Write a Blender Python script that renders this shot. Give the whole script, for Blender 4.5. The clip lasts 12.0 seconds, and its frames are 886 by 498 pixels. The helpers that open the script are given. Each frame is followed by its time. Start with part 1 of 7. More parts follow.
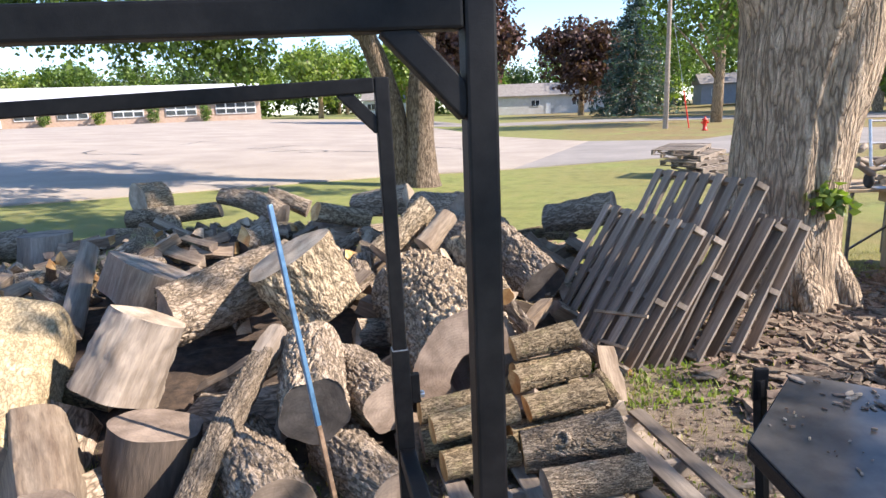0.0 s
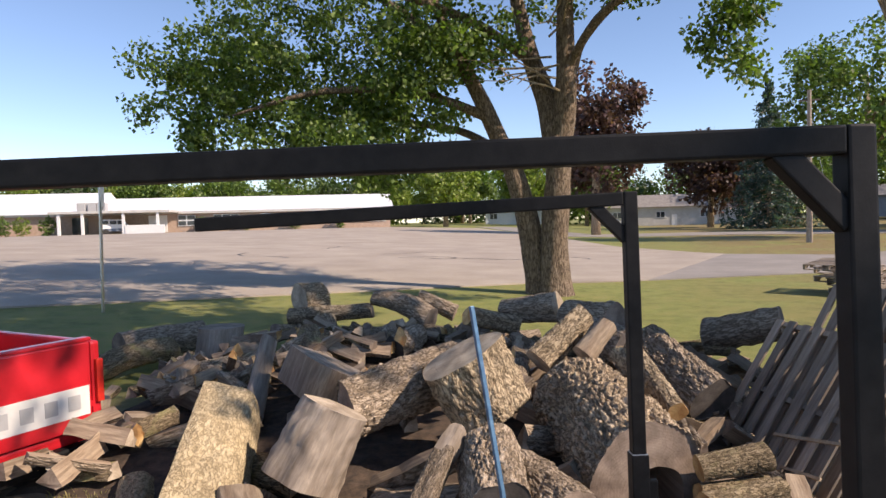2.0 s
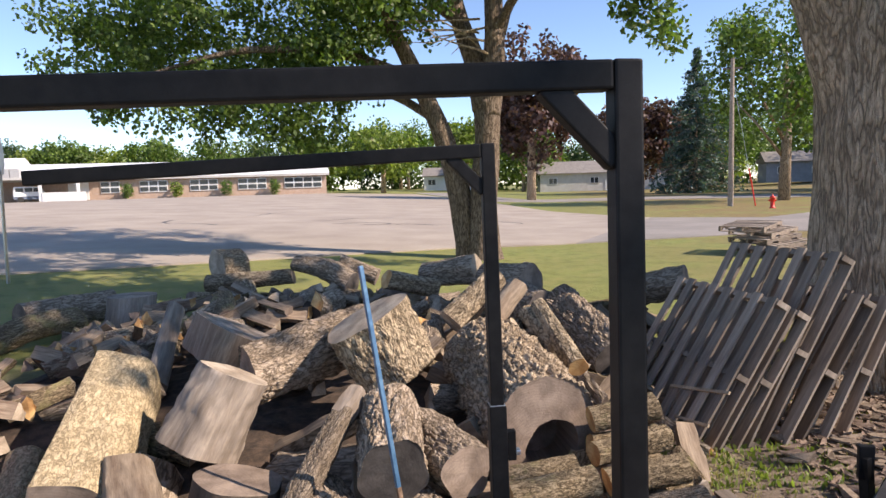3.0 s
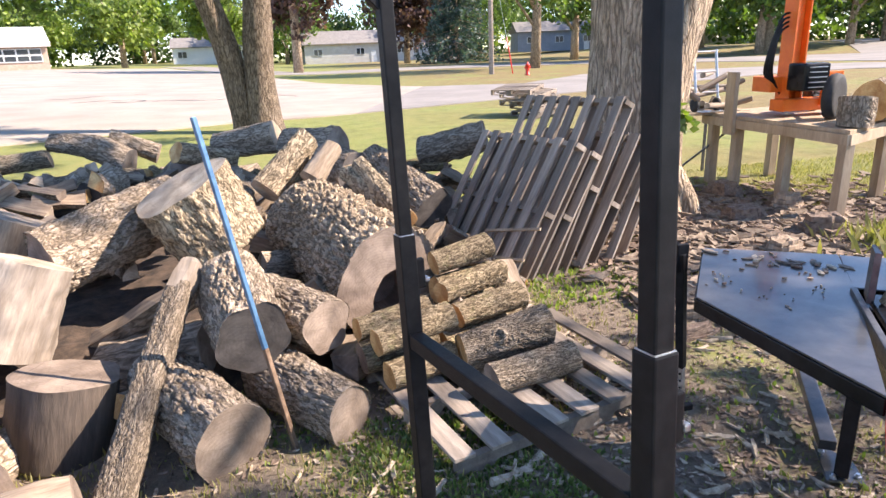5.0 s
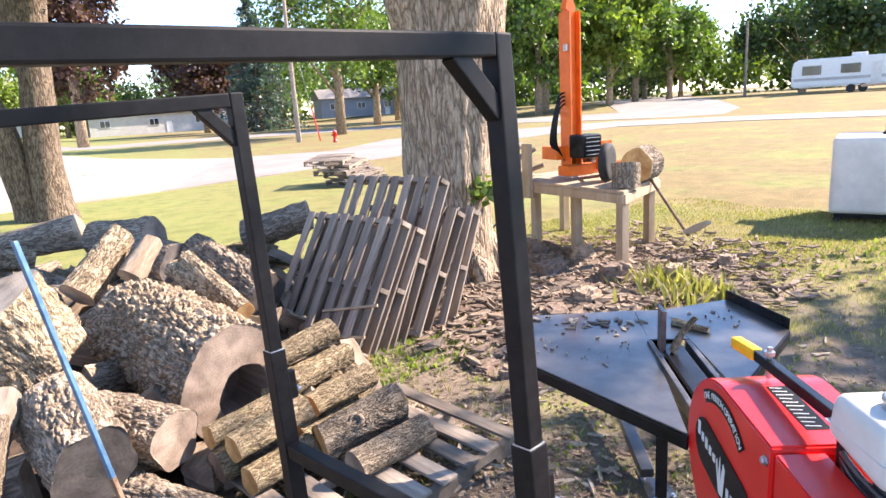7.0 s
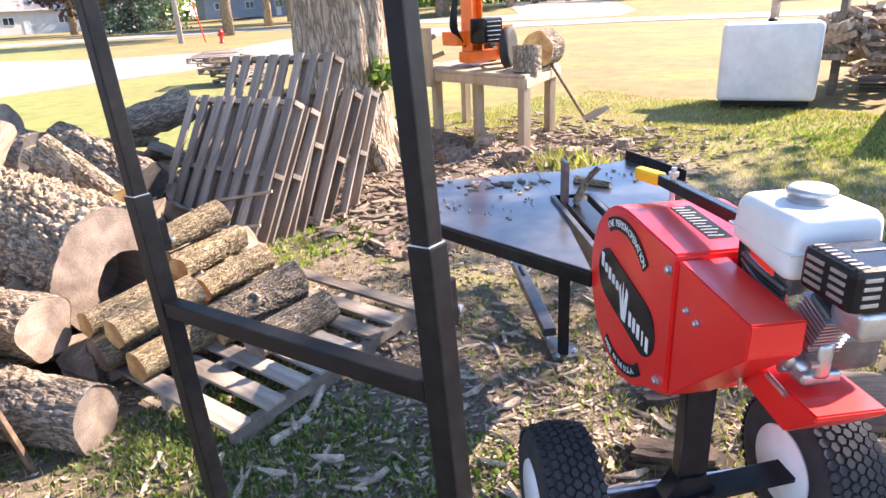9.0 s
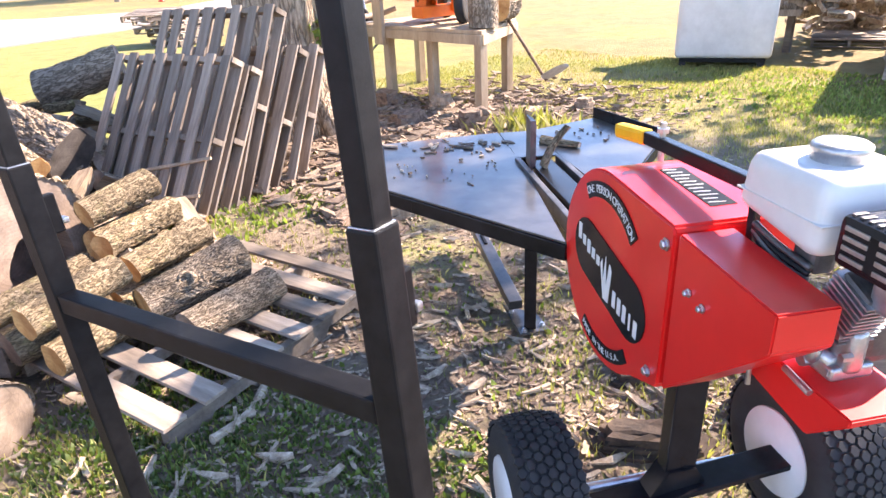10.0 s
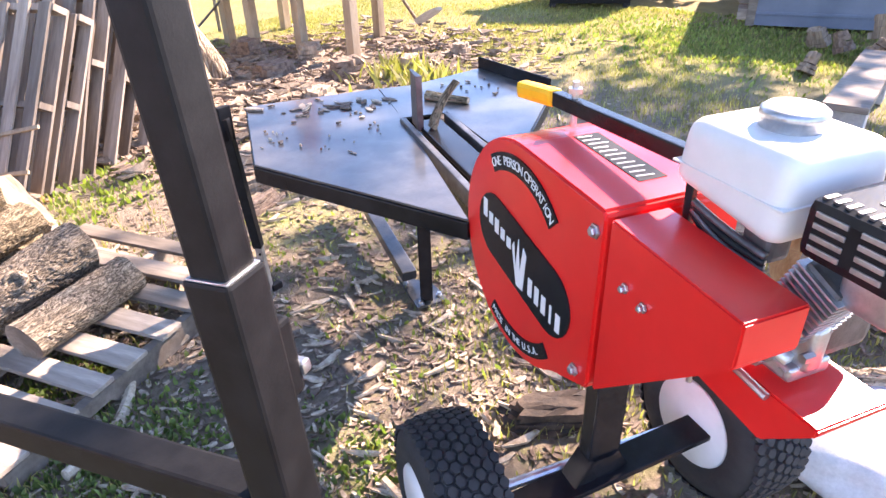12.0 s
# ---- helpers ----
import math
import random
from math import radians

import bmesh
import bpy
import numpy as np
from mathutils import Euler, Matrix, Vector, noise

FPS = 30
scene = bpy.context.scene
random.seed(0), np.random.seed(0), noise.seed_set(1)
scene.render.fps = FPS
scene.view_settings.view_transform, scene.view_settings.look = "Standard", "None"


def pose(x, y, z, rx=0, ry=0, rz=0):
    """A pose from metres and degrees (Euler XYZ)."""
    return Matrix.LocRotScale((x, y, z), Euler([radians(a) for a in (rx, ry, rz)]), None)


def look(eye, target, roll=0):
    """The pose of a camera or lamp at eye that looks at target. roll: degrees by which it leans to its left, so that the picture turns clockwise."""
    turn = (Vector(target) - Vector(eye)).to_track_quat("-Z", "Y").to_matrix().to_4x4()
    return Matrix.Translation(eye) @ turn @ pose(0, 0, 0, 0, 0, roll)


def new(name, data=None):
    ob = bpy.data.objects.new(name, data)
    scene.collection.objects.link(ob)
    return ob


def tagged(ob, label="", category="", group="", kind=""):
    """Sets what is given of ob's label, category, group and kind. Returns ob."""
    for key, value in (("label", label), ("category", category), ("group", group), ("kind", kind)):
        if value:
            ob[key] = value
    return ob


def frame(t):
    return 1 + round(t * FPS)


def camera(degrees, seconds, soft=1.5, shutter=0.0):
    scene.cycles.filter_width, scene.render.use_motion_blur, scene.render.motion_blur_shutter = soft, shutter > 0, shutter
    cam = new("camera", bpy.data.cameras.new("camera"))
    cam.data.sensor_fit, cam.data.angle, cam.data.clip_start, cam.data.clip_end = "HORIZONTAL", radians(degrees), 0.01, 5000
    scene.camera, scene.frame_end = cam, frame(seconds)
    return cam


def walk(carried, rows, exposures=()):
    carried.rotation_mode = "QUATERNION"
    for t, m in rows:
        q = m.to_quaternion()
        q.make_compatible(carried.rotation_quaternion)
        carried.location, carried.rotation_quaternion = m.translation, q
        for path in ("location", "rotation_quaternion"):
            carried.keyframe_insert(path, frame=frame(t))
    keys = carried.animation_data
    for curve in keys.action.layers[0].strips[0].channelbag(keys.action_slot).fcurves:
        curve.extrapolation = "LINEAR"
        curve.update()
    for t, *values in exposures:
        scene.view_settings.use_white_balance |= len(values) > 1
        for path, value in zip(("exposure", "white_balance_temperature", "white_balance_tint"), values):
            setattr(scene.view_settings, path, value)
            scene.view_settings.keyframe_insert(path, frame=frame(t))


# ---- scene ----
cam = camera(69.9, 12.0)
PATH = [
    (0, (0.227, -0.008, 1.79), (0.082, 1.939, 1.357), -2.2),
    (0.5, (0.207, -0.016, 1.85), (-0.084, 1.948, 1.613), -1.9),
    (1, (0.119, -0.083, 1.819), (-0.321, 1.864, 1.688), -1.5),
    (1.5, (-0.09, -0.201, 1.823), (-0.617, 1.726, 1.73), -1.3),
    (2, (-0.095, -0.181, 1.803), (-0.597, 1.753, 1.717), -1.5),
    (2.5, (0.021, -0.151, 1.803), (-0.381, 1.805, 1.681), -1.6),
    (3, (0.116, -0.099, 1.761), (-0.202, 1.866, 1.564), -1.7),
    (3.2, (0.134, -0.075, 1.744), (-0.155, 1.889, 1.504), -1.6),
    (4.8, (-0.244, -0.084, 1.635), (0.016, 1.813, 1.056), -2.1),
    (5, (-0.233, -0.048, 1.632), (0.128, 1.826, 1.034), -2.3),
    (5.5, (-0.226, 0.033, 1.637), (0.366, 1.849, 1.044), -3.0),
    (6, (-0.357, -0.044, 1.69), (0.402, 1.731, 1.169), -3.4),
    (6.5, (-0.433, -0.113, 1.796), (0.432, 1.633, 1.346), -3.5),
    (6.7, (-0.417, -0.139, 1.818), (0.471, 1.6, 1.385), -3.6),
    (8.3, (-0.263, -0.137, 1.62), (0.763, 1.468, 1.01), -3.2),
    (8.5, (-0.285, -0.109, 1.594), (0.765, 1.465, 0.946), -3.2),
    (9, (-0.321, -0.069, 1.564), (0.782, 1.433, 0.838), -3.1),
    (9.5, (-0.317, -0.032, 1.527), (0.825, 1.411, 0.741), -3.0),
    (10, (-0.173, 0.115, 1.494), (1.0, 1.502, 0.658), -2.9),
    (10.5, (-0.132, 0.27, 1.483), (1.095, 1.583, 0.605), -2.7),
    (11, (-0.177, 0.316, 1.474), (1.118, 1.535, 0.56), -2.3),
    (11.5, (-0.14, 0.285, 1.451), (1.205, 1.42, 0.5), -2.3),
    (12, (-0.013, 0.301, 1.47), (1.351, 1.374, 0.476), -1.7),
]
EXPOSURES = [(0, 1.52, 6500, 15), (0.5, 1.2, 6700, 17), (1.0, 0.88, 7100, 18), (1.5, 0.78, 7200, 19), (2.5, 0.75, 7200, 19), (3.2, 1.1, 6800, 18), (4.8, 1.7, 6700, 18), (5.5, 2.05, 6900, 18), (6.5, 2.12, 6800, 19), (9.5, 2.45, 7000, 22), (12.0, 2.8, 7150, 27)]
walk(cam, [(t, look(eye, target, roll)) for t, eye, target, roll in PATH], EXPOSURES)

# ---- world, sun ----
SUN_AZ, SUN_EL = radians(-8.0), radians(38.0)      # azimuth from +x towards +y
sun_dir = Vector((math.cos(SUN_EL) * math.cos(SUN_AZ), math.cos(SUN_EL) * math.sin(SUN_AZ), math.sin(SUN_EL)))
world = bpy.data.worlds.new("sky")
scene.world = world
world.use_nodes = True
wn = world.node_tree
sky = wn.nodes.new("ShaderNodeTexSky")
sky.sky_type = "NISHITA"
sky.sun_disc = False
sky.sun_elevation = SUN_EL
sky.sun_rotation = radians(90) - SUN_AZ
sky.air_density, sky.dust_density, sky.ozone_density = 0.85, 0.0, 4.0
wn.links.new(sky.outputs[0], wn.nodes["Background"].inputs[0])
wn.nodes["Background"].inputs[1].default_value = 0.122
lamp = bpy.data.lights.new("sun", "SUN")
lamp.energy, lamp.angle, lamp.color = 4.0, radians(0.53), (1.0, 0.91, 0.79)
sun_ob = new("sun", lamp)
sun_ob.matrix_world = look(sun_dir * 60, (0, 0, 0))


# ---- materials ----
def noise_tex(nt, scale, detail=5.0, rough=0.6, vec=None, kind="noise"):
    n = nt.nodes.new("ShaderNodeTexNoise" if kind == "noise" else "ShaderNodeTexVoronoi")
    n.inputs["Scale"].default_value = scale
    if kind == "noise":
        n.inputs["Detail"].default_value = detail
        n.inputs["Roughness"].default_value = rough
    if vec is not None:
        nt.links.new(vec, n.inputs["Vector"])
    return n


def ramp(nt, fac, stops):
    r = nt.nodes.new("ShaderNodeValToRGB")
    el = r.color_ramp.elements
    while len(el) < len(stops):
        el.new(0.5)
    for e, (p, c) in zip(el, stops):
        e.position, e.color = p, (*c, 1)
    nt.links.new(fac, r.inputs[0])
    return r.outputs[0]


def mix(nt, fac, a, b, how="MIX"):
    m = nt.nodes.new("ShaderNodeMix")
    m.data_type, m.blend_type = "RGBA", how
    for socket, v in ((m.inputs[0], fac), (m.inputs[6], a), (m.inputs[7], b)):
        if isinstance(v, (int, float)):
            socket.default_value = v
        elif isinstance(v, tuple):
            socket.default_value = (*v, 1)
        else:
            nt.links.new(v, socket)
    return m.outputs[2]


def coords(nt, stretch=(1, 1, 1), world_space=False):
    if world_space:
        src = nt.nodes.new("ShaderNodeNewGeometry").outputs["Position"]
    else:
        src = nt.nodes.new("ShaderNodeTexCoord").outputs["Object"]
    m = nt.nodes.new("ShaderNodeMapping")
    m.inputs["Scale"].default_value = stretch
    nt.links.new(src, m.inputs["Vector"])
    return m.outputs[0]


def bump(nt, bsdf, height, strength=0.4, dist=0.01, under=None):
    b = nt.nodes.new("ShaderNodeBump")
    b.inputs["Strength"].default_value, b.inputs["Distance"].default_value = strength, dist
    nt.links.new(height, b.inputs["Height"])
    if under is not None:
        nt.links.new(under, b.inputs["Normal"])
    nt.links.new(b.outputs[0], bsdf.inputs["Normal"])
    return b.outputs[0]


def material(name):
    m = bpy.data.materials.new(name)
    m.use_nodes = True
    return m, m.node_tree, m.node_tree.nodes["Principled BSDF"]


def surface(name, dark, light, scale=8.0, rough=0.7, metal=0.0, relief=0.25, stretch=(1, 1, 1), fine=6.0, world_space=False, vary=0.0, coat=0.0, dist=0.006, spread=(0.32, 0.68)):
    """A plain surface with grain and stains at two scales."""
    m, nt, b = material(name)
    v = coords(nt, stretch, world_space)
    big, small = noise_tex(nt, scale, 4, 0.6, v), noise_tex(nt, scale * fine, 5, 0.7, v)
    col = ramp(nt, big.outputs[0], [(spread[0], dark), (spread[1], light)])
    tone = ramp(nt, small.outputs[0], [(0.3, (0.62, 0.62, 0.62)), (0.7, (1.0, 1.0, 1.0))])
    col = mix(nt, min(1.0, relief * 2.5), col, tone, "MULTIPLY")
    if vary:
        info = nt.nodes.new("ShaderNodeObjectInfo")
        shade = ramp(nt, info.outputs["Random"], [(0.0, (1 - vary,) * 3), (1.0, (1.0, 1.0, 1.0))])
        col = mix(nt, 1.0, col, shade, "MULTIPLY")
    nt.links.new(col, b.inputs["Base Color"])
    b.inputs["Roughness"].default_value, b.inputs["Metallic"].default_value = rough, metal
    b.inputs["Coat Weight"].default_value = coat
    b.inputs["Coat Roughness"].default_value = 0.12
    bump(nt, b, small.outputs[0], relief, dist)
    return m


def bark_material(name, dark, light, scale=26.0, stretch=(1, 1, 0.35), relief=0.9, moss=None, depth=0.016, gap=0.30):
    """Furrowed bark: rough ridges drawn out along the stem, broken across by shallower cracks."""
    m, nt, b = material(name)
    v = coords(nt, stretch)
    warp = noise_tex(nt, scale * 0.35, 3, 0.6, v)
    shifted = mix(nt, 0.09, v, warp.outputs["Color"], "ADD")
    ridge = noise_tex(nt, scale * 0.8, 2, 0.5, shifted)
    cross = noise_tex(nt, scale * 1.9, 3, 0.6, mix(nt, 0.04, coords(nt, (1, 1, max(stretch[2], 0.75))), warp.outputs["Color"], "ADD"))
    plates = noise_tex(nt, scale * 1.5, kind="voronoi", vec=shifted)
    plates.feature = "DISTANCE_TO_EDGE"
    grain, broad = noise_tex(nt, scale * 5, 5, 0.75, v), noise_tex(nt, 4.5, 4, 0.65, coords(nt))
    # long furrows where the ridge noise crosses its middle, broken by shallow cracks
    furrow = ramp(nt, ridge.outputs[0], [(0.38, (0.85, 0.85, 0.85)), (0.465, (0.25, 0.25, 0.25)), (0.5, (0, 0, 0)), (0.535, (0.3, 0.3, 0.3)), (0.63, (1, 1, 1))])
    cracks = ramp(nt, cross.outputs[0], [(0.40, (0.9, 0.9, 0.9)), (0.49, (0.25, 0.25, 0.25)), (0.51, (0.25, 0.25, 0.25)), (0.60, (1, 1, 1))])
    lift = mix(nt, 0.28, furrow, cracks, "MULTIPLY")
    lift = mix(nt, 0.5, lift, ramp(nt, plates.outputs["Distance"], [(0.0, (0.1, 0.1, 0.1)), (0.10, (1, 1, 1))]), "MULTIPLY")
    col = ramp(nt, lift, [(0.02, tuple(c * gap for c in dark)), (0.30, dark), (0.85, light)])
    col = mix(nt, 0.75, col, ramp(nt, grain.outputs[0], [(0.3, (0.66, 0.65, 0.63)), (0.7, (1.12, 1.1, 1.08))]), "MULTIPLY")
    col = mix(nt, 0.75, col, ramp(nt, broad.outputs[0], [(0.3, (0.62, 0.6, 0.57)), (0.7, (1.12, 1.1, 1.07))]), "MULTIPLY")
    if moss:
        patch = ramp(nt, noise_tex(nt, 6.0, 5, 0.7, coords(nt)).outputs[0], [(0.52, (0, 0, 0)), (0.66, (0.8, 0.8, 0.8))])
        col = mix(nt, patch, col, moss)
    info = nt.nodes.new("ShaderNodeObjectInfo")
    col = mix(nt, 1.0, col, ramp(nt, info.outputs["Random"], [(0, (0.78, 0.75, 0.72)), (1, (1.15, 1.1, 1.03))]), "MULTIPLY")
    nt.links.new(col, b.inputs["Base Color"])
    b.inputs["Roughness"].default_value = 0.92
    b.inputs["Specular IOR Level"].default_value = 0.25
    first = bump(nt, b, lift, relief, depth)
    bump(nt, b, grain.outputs[0], 0.6, 0.005, first)
    return m


def endgrain_material(name, heart, sap, grey=0.0):
    """Sawn log end: growth rings, radial checks and stain."""
    m, nt, b = material(name)
    v = coords(nt, (1, 1, 0.05))
    wobble = noise_tex(nt, 5, 3, 0.5, v)
    length = nt.nodes.new("ShaderNodeVectorMath")
    length.operation = "LENGTH"
    nt.links.new(mix(nt, 0.06, v, wobble.outputs["Color"]), length.inputs[0])
    wave = nt.nodes.new("ShaderNodeMath")
    wave.operation = "MULTIPLY"
    wave.inputs[1].default_value = 420.0
    nt.links.new(length.outputs["Value"], wave.inputs[0])
    sine = nt.nodes.new("ShaderNodeMath")
    sine.operation = "SINE"
    nt.links.new(wave.outputs[0], sine.inputs[0])
    stain, grain = noise_tex(nt, 7, 5, 0.65, v), noise_tex(nt, 70, 4, 0.7, v)
    col = mix(nt, ramp(nt, stain.outputs[0], [(0.35, (0, 0, 0)), (0.65, (1, 1, 1))]), heart, sap)
    col = mix(nt, 0.14, col, ramp(nt, sine.outputs[0], [(0.2, (0.45, 0.4, 0.33)), (0.8, (1, 1, 1))]), "MULTIPLY")
    checks = noise_tex(nt, 11, kind="voronoi", vec=v)
    checks.feature = "DISTANCE_TO_EDGE"
    col = mix(nt, 0.4, col, ramp(nt, checks.outputs["Distance"], [(0.0, (0.3, 0.27, 0.25)), (0.014, (1, 1, 1))]), "MULTIPLY")
    blot = noise_tex(nt, 3.2, 4, 0.6, v)
    col = mix(nt, 0.8, col, ramp(nt, blot.outputs[0], [(0.35, (0.55, 0.52, 0.5)), (0.62, (1.05, 1.03, 1.0))]), "MULTIPLY")
    col = mix(nt, 0.4, col, ramp(nt, grain.outputs[0], [(0.3, (0.6, 0.58, 0.56)), (0.7, (1, 1, 1))]), "MULTIPLY")
    info = nt.nodes.new("ShaderNodeObjectInfo")
    col = mix(nt, 1.0, col, ramp(nt, info.outputs["Random"], [(0, (0.75, 0.74, 0.72)), (1, (1.05, 1.02, 1.0))]), "MULTIPLY")
    nt.links.new(col, b.inputs["Base Color"])
    b.inputs["Roughness"].default_value = 0.85
    bump(nt, b, grain.outputs[0], 0.4, 0.004)
    return m


def leaf_material(name, dark, light, gloss=0.5):
    m, nt, b = material(name)
    geo = nt.nodes.new("ShaderNodeNewGeometry")
    col = ramp(nt, geo.outputs["Random Per Island"], [(0.0, dark), (0.75, light), (1.0, tuple(min(1, c * 1.5) for c in light))])
    nt.links.new(col, b.inputs["Base Color"])
    b.inputs["Roughness"].default_value = gloss
    b.inputs["Transmission Weight"].default_value = 0.0
    tr = nt.nodes.new("ShaderNodeBsdfTranslucent")
    nt.links.new(mix(nt, 1.0, col, (1.3, 1.6, 0.6), "MULTIPLY"), tr.inputs[0])
    blend = nt.nodes.new("ShaderNodeMixShader")
    blend.inputs[0].default_value = 0.35
    out = nt.nodes["Material Output"]
    nt.links.new(b.outputs[0], blend.inputs[1])
    nt.links.new(tr.outputs[0], blend.inputs[2])
    nt.links.new(blend.outputs[0], out.inputs[0])
    return m


def ground_material():
    """Lawn, worn to straw and bare earth by noise and by where the wood is worked."""
    m, nt, b = material("lawn")
    v = coords(nt, (1, 1, 1), True)
    far, near, fine = noise_tex(nt, 0.35, 4, 0.6, v), noise_tex(nt, 2.2, 6, 0.7, v), noise_tex(nt, 60, 6, 0.8, v)
    green = ramp(nt, near.outputs[0], [(0.3, (0.12, 0.15, 0.03)), (0.5, (0.225, 0.255, 0.06)), (0.75, (0.27, 0.24, 0.075))])
    straw = ramp(nt, near.outputs[0], [(0.3, (0.165, 0.118, 0.042)), (0.7, (0.275, 0.20, 0.076))])
    # dry straw lies towards +x, greener turf towards the lot
    sep = nt.nodes.new("ShaderNodeSeparateXYZ")
    nt.links.new(v, sep.inputs[0])
    span = nt.nodes.new("ShaderNodeMapRange")
    span.inputs["From Min"].default_value, span.inputs["From Max"].default_value = 1.0, 9.0
    span.inputs["To Min"].default_value, span.inputs["To Max"].default_value = 0.25, 1.0
    nt.links.new(sep.outputs[0], span.inputs["Value"])
    dry = ramp(nt, far.outputs[0], [(0.28, (0, 0, 0)), (0.52, (1, 1, 1))])
    col = mix(nt, mix(nt, 1.0, dry, span.outputs[0], "MULTIPLY"), green, straw)
    flat = nt.nodes.new("ShaderNodeMapping")
    flat.inputs["Location"].default_value = (-0.12, -0.30, 0)
    flat.inputs["Scale"].default_value = (0.20, 0.20, 0)
    nt.links.new(v, flat.inputs["Vector"])
    dist = nt.nodes.new("ShaderNodeVectorMath")
    dist.operation = "LENGTH"
    nt.links.new(mix(nt, 0.25, flat.outputs[0], near.outputs["Color"]), dist.inputs[0])
    worn = ramp(nt, dist.outputs["Value"], [(0.75, (1, 1, 1)), (1.05, (0, 0, 0))])
    patch = ramp(nt, noise_tex(nt, 1.3, 6, 0.75, v).outputs[0], [(0.30, (0, 0, 0)), (0.48, (1, 1, 1))])
    earth = ramp(nt, noise_tex(nt, 9, 6, 0.8, v).outputs[0], [(0.3, (0.115, 0.085, 0.06)), (0.7, (0.33, 0.255, 0.185))])
    col = mix(nt, mix(nt, 1.0, worn, patch, "MULTIPLY"), col, earth)
    col = mix(nt, 0.55, col, ramp(nt, fine.outputs[0], [(0.3, (0.45, 0.45, 0.42)), (0.7, (1.1, 1.1, 1.1))]), "MULTIPLY")
    nt.links.new(col, b.inputs["Base Color"])
    b.inputs["Roughness"].default_value = 0.95
    bump(nt, b, fine.outputs[0], 0.7, 0.02)
    return m


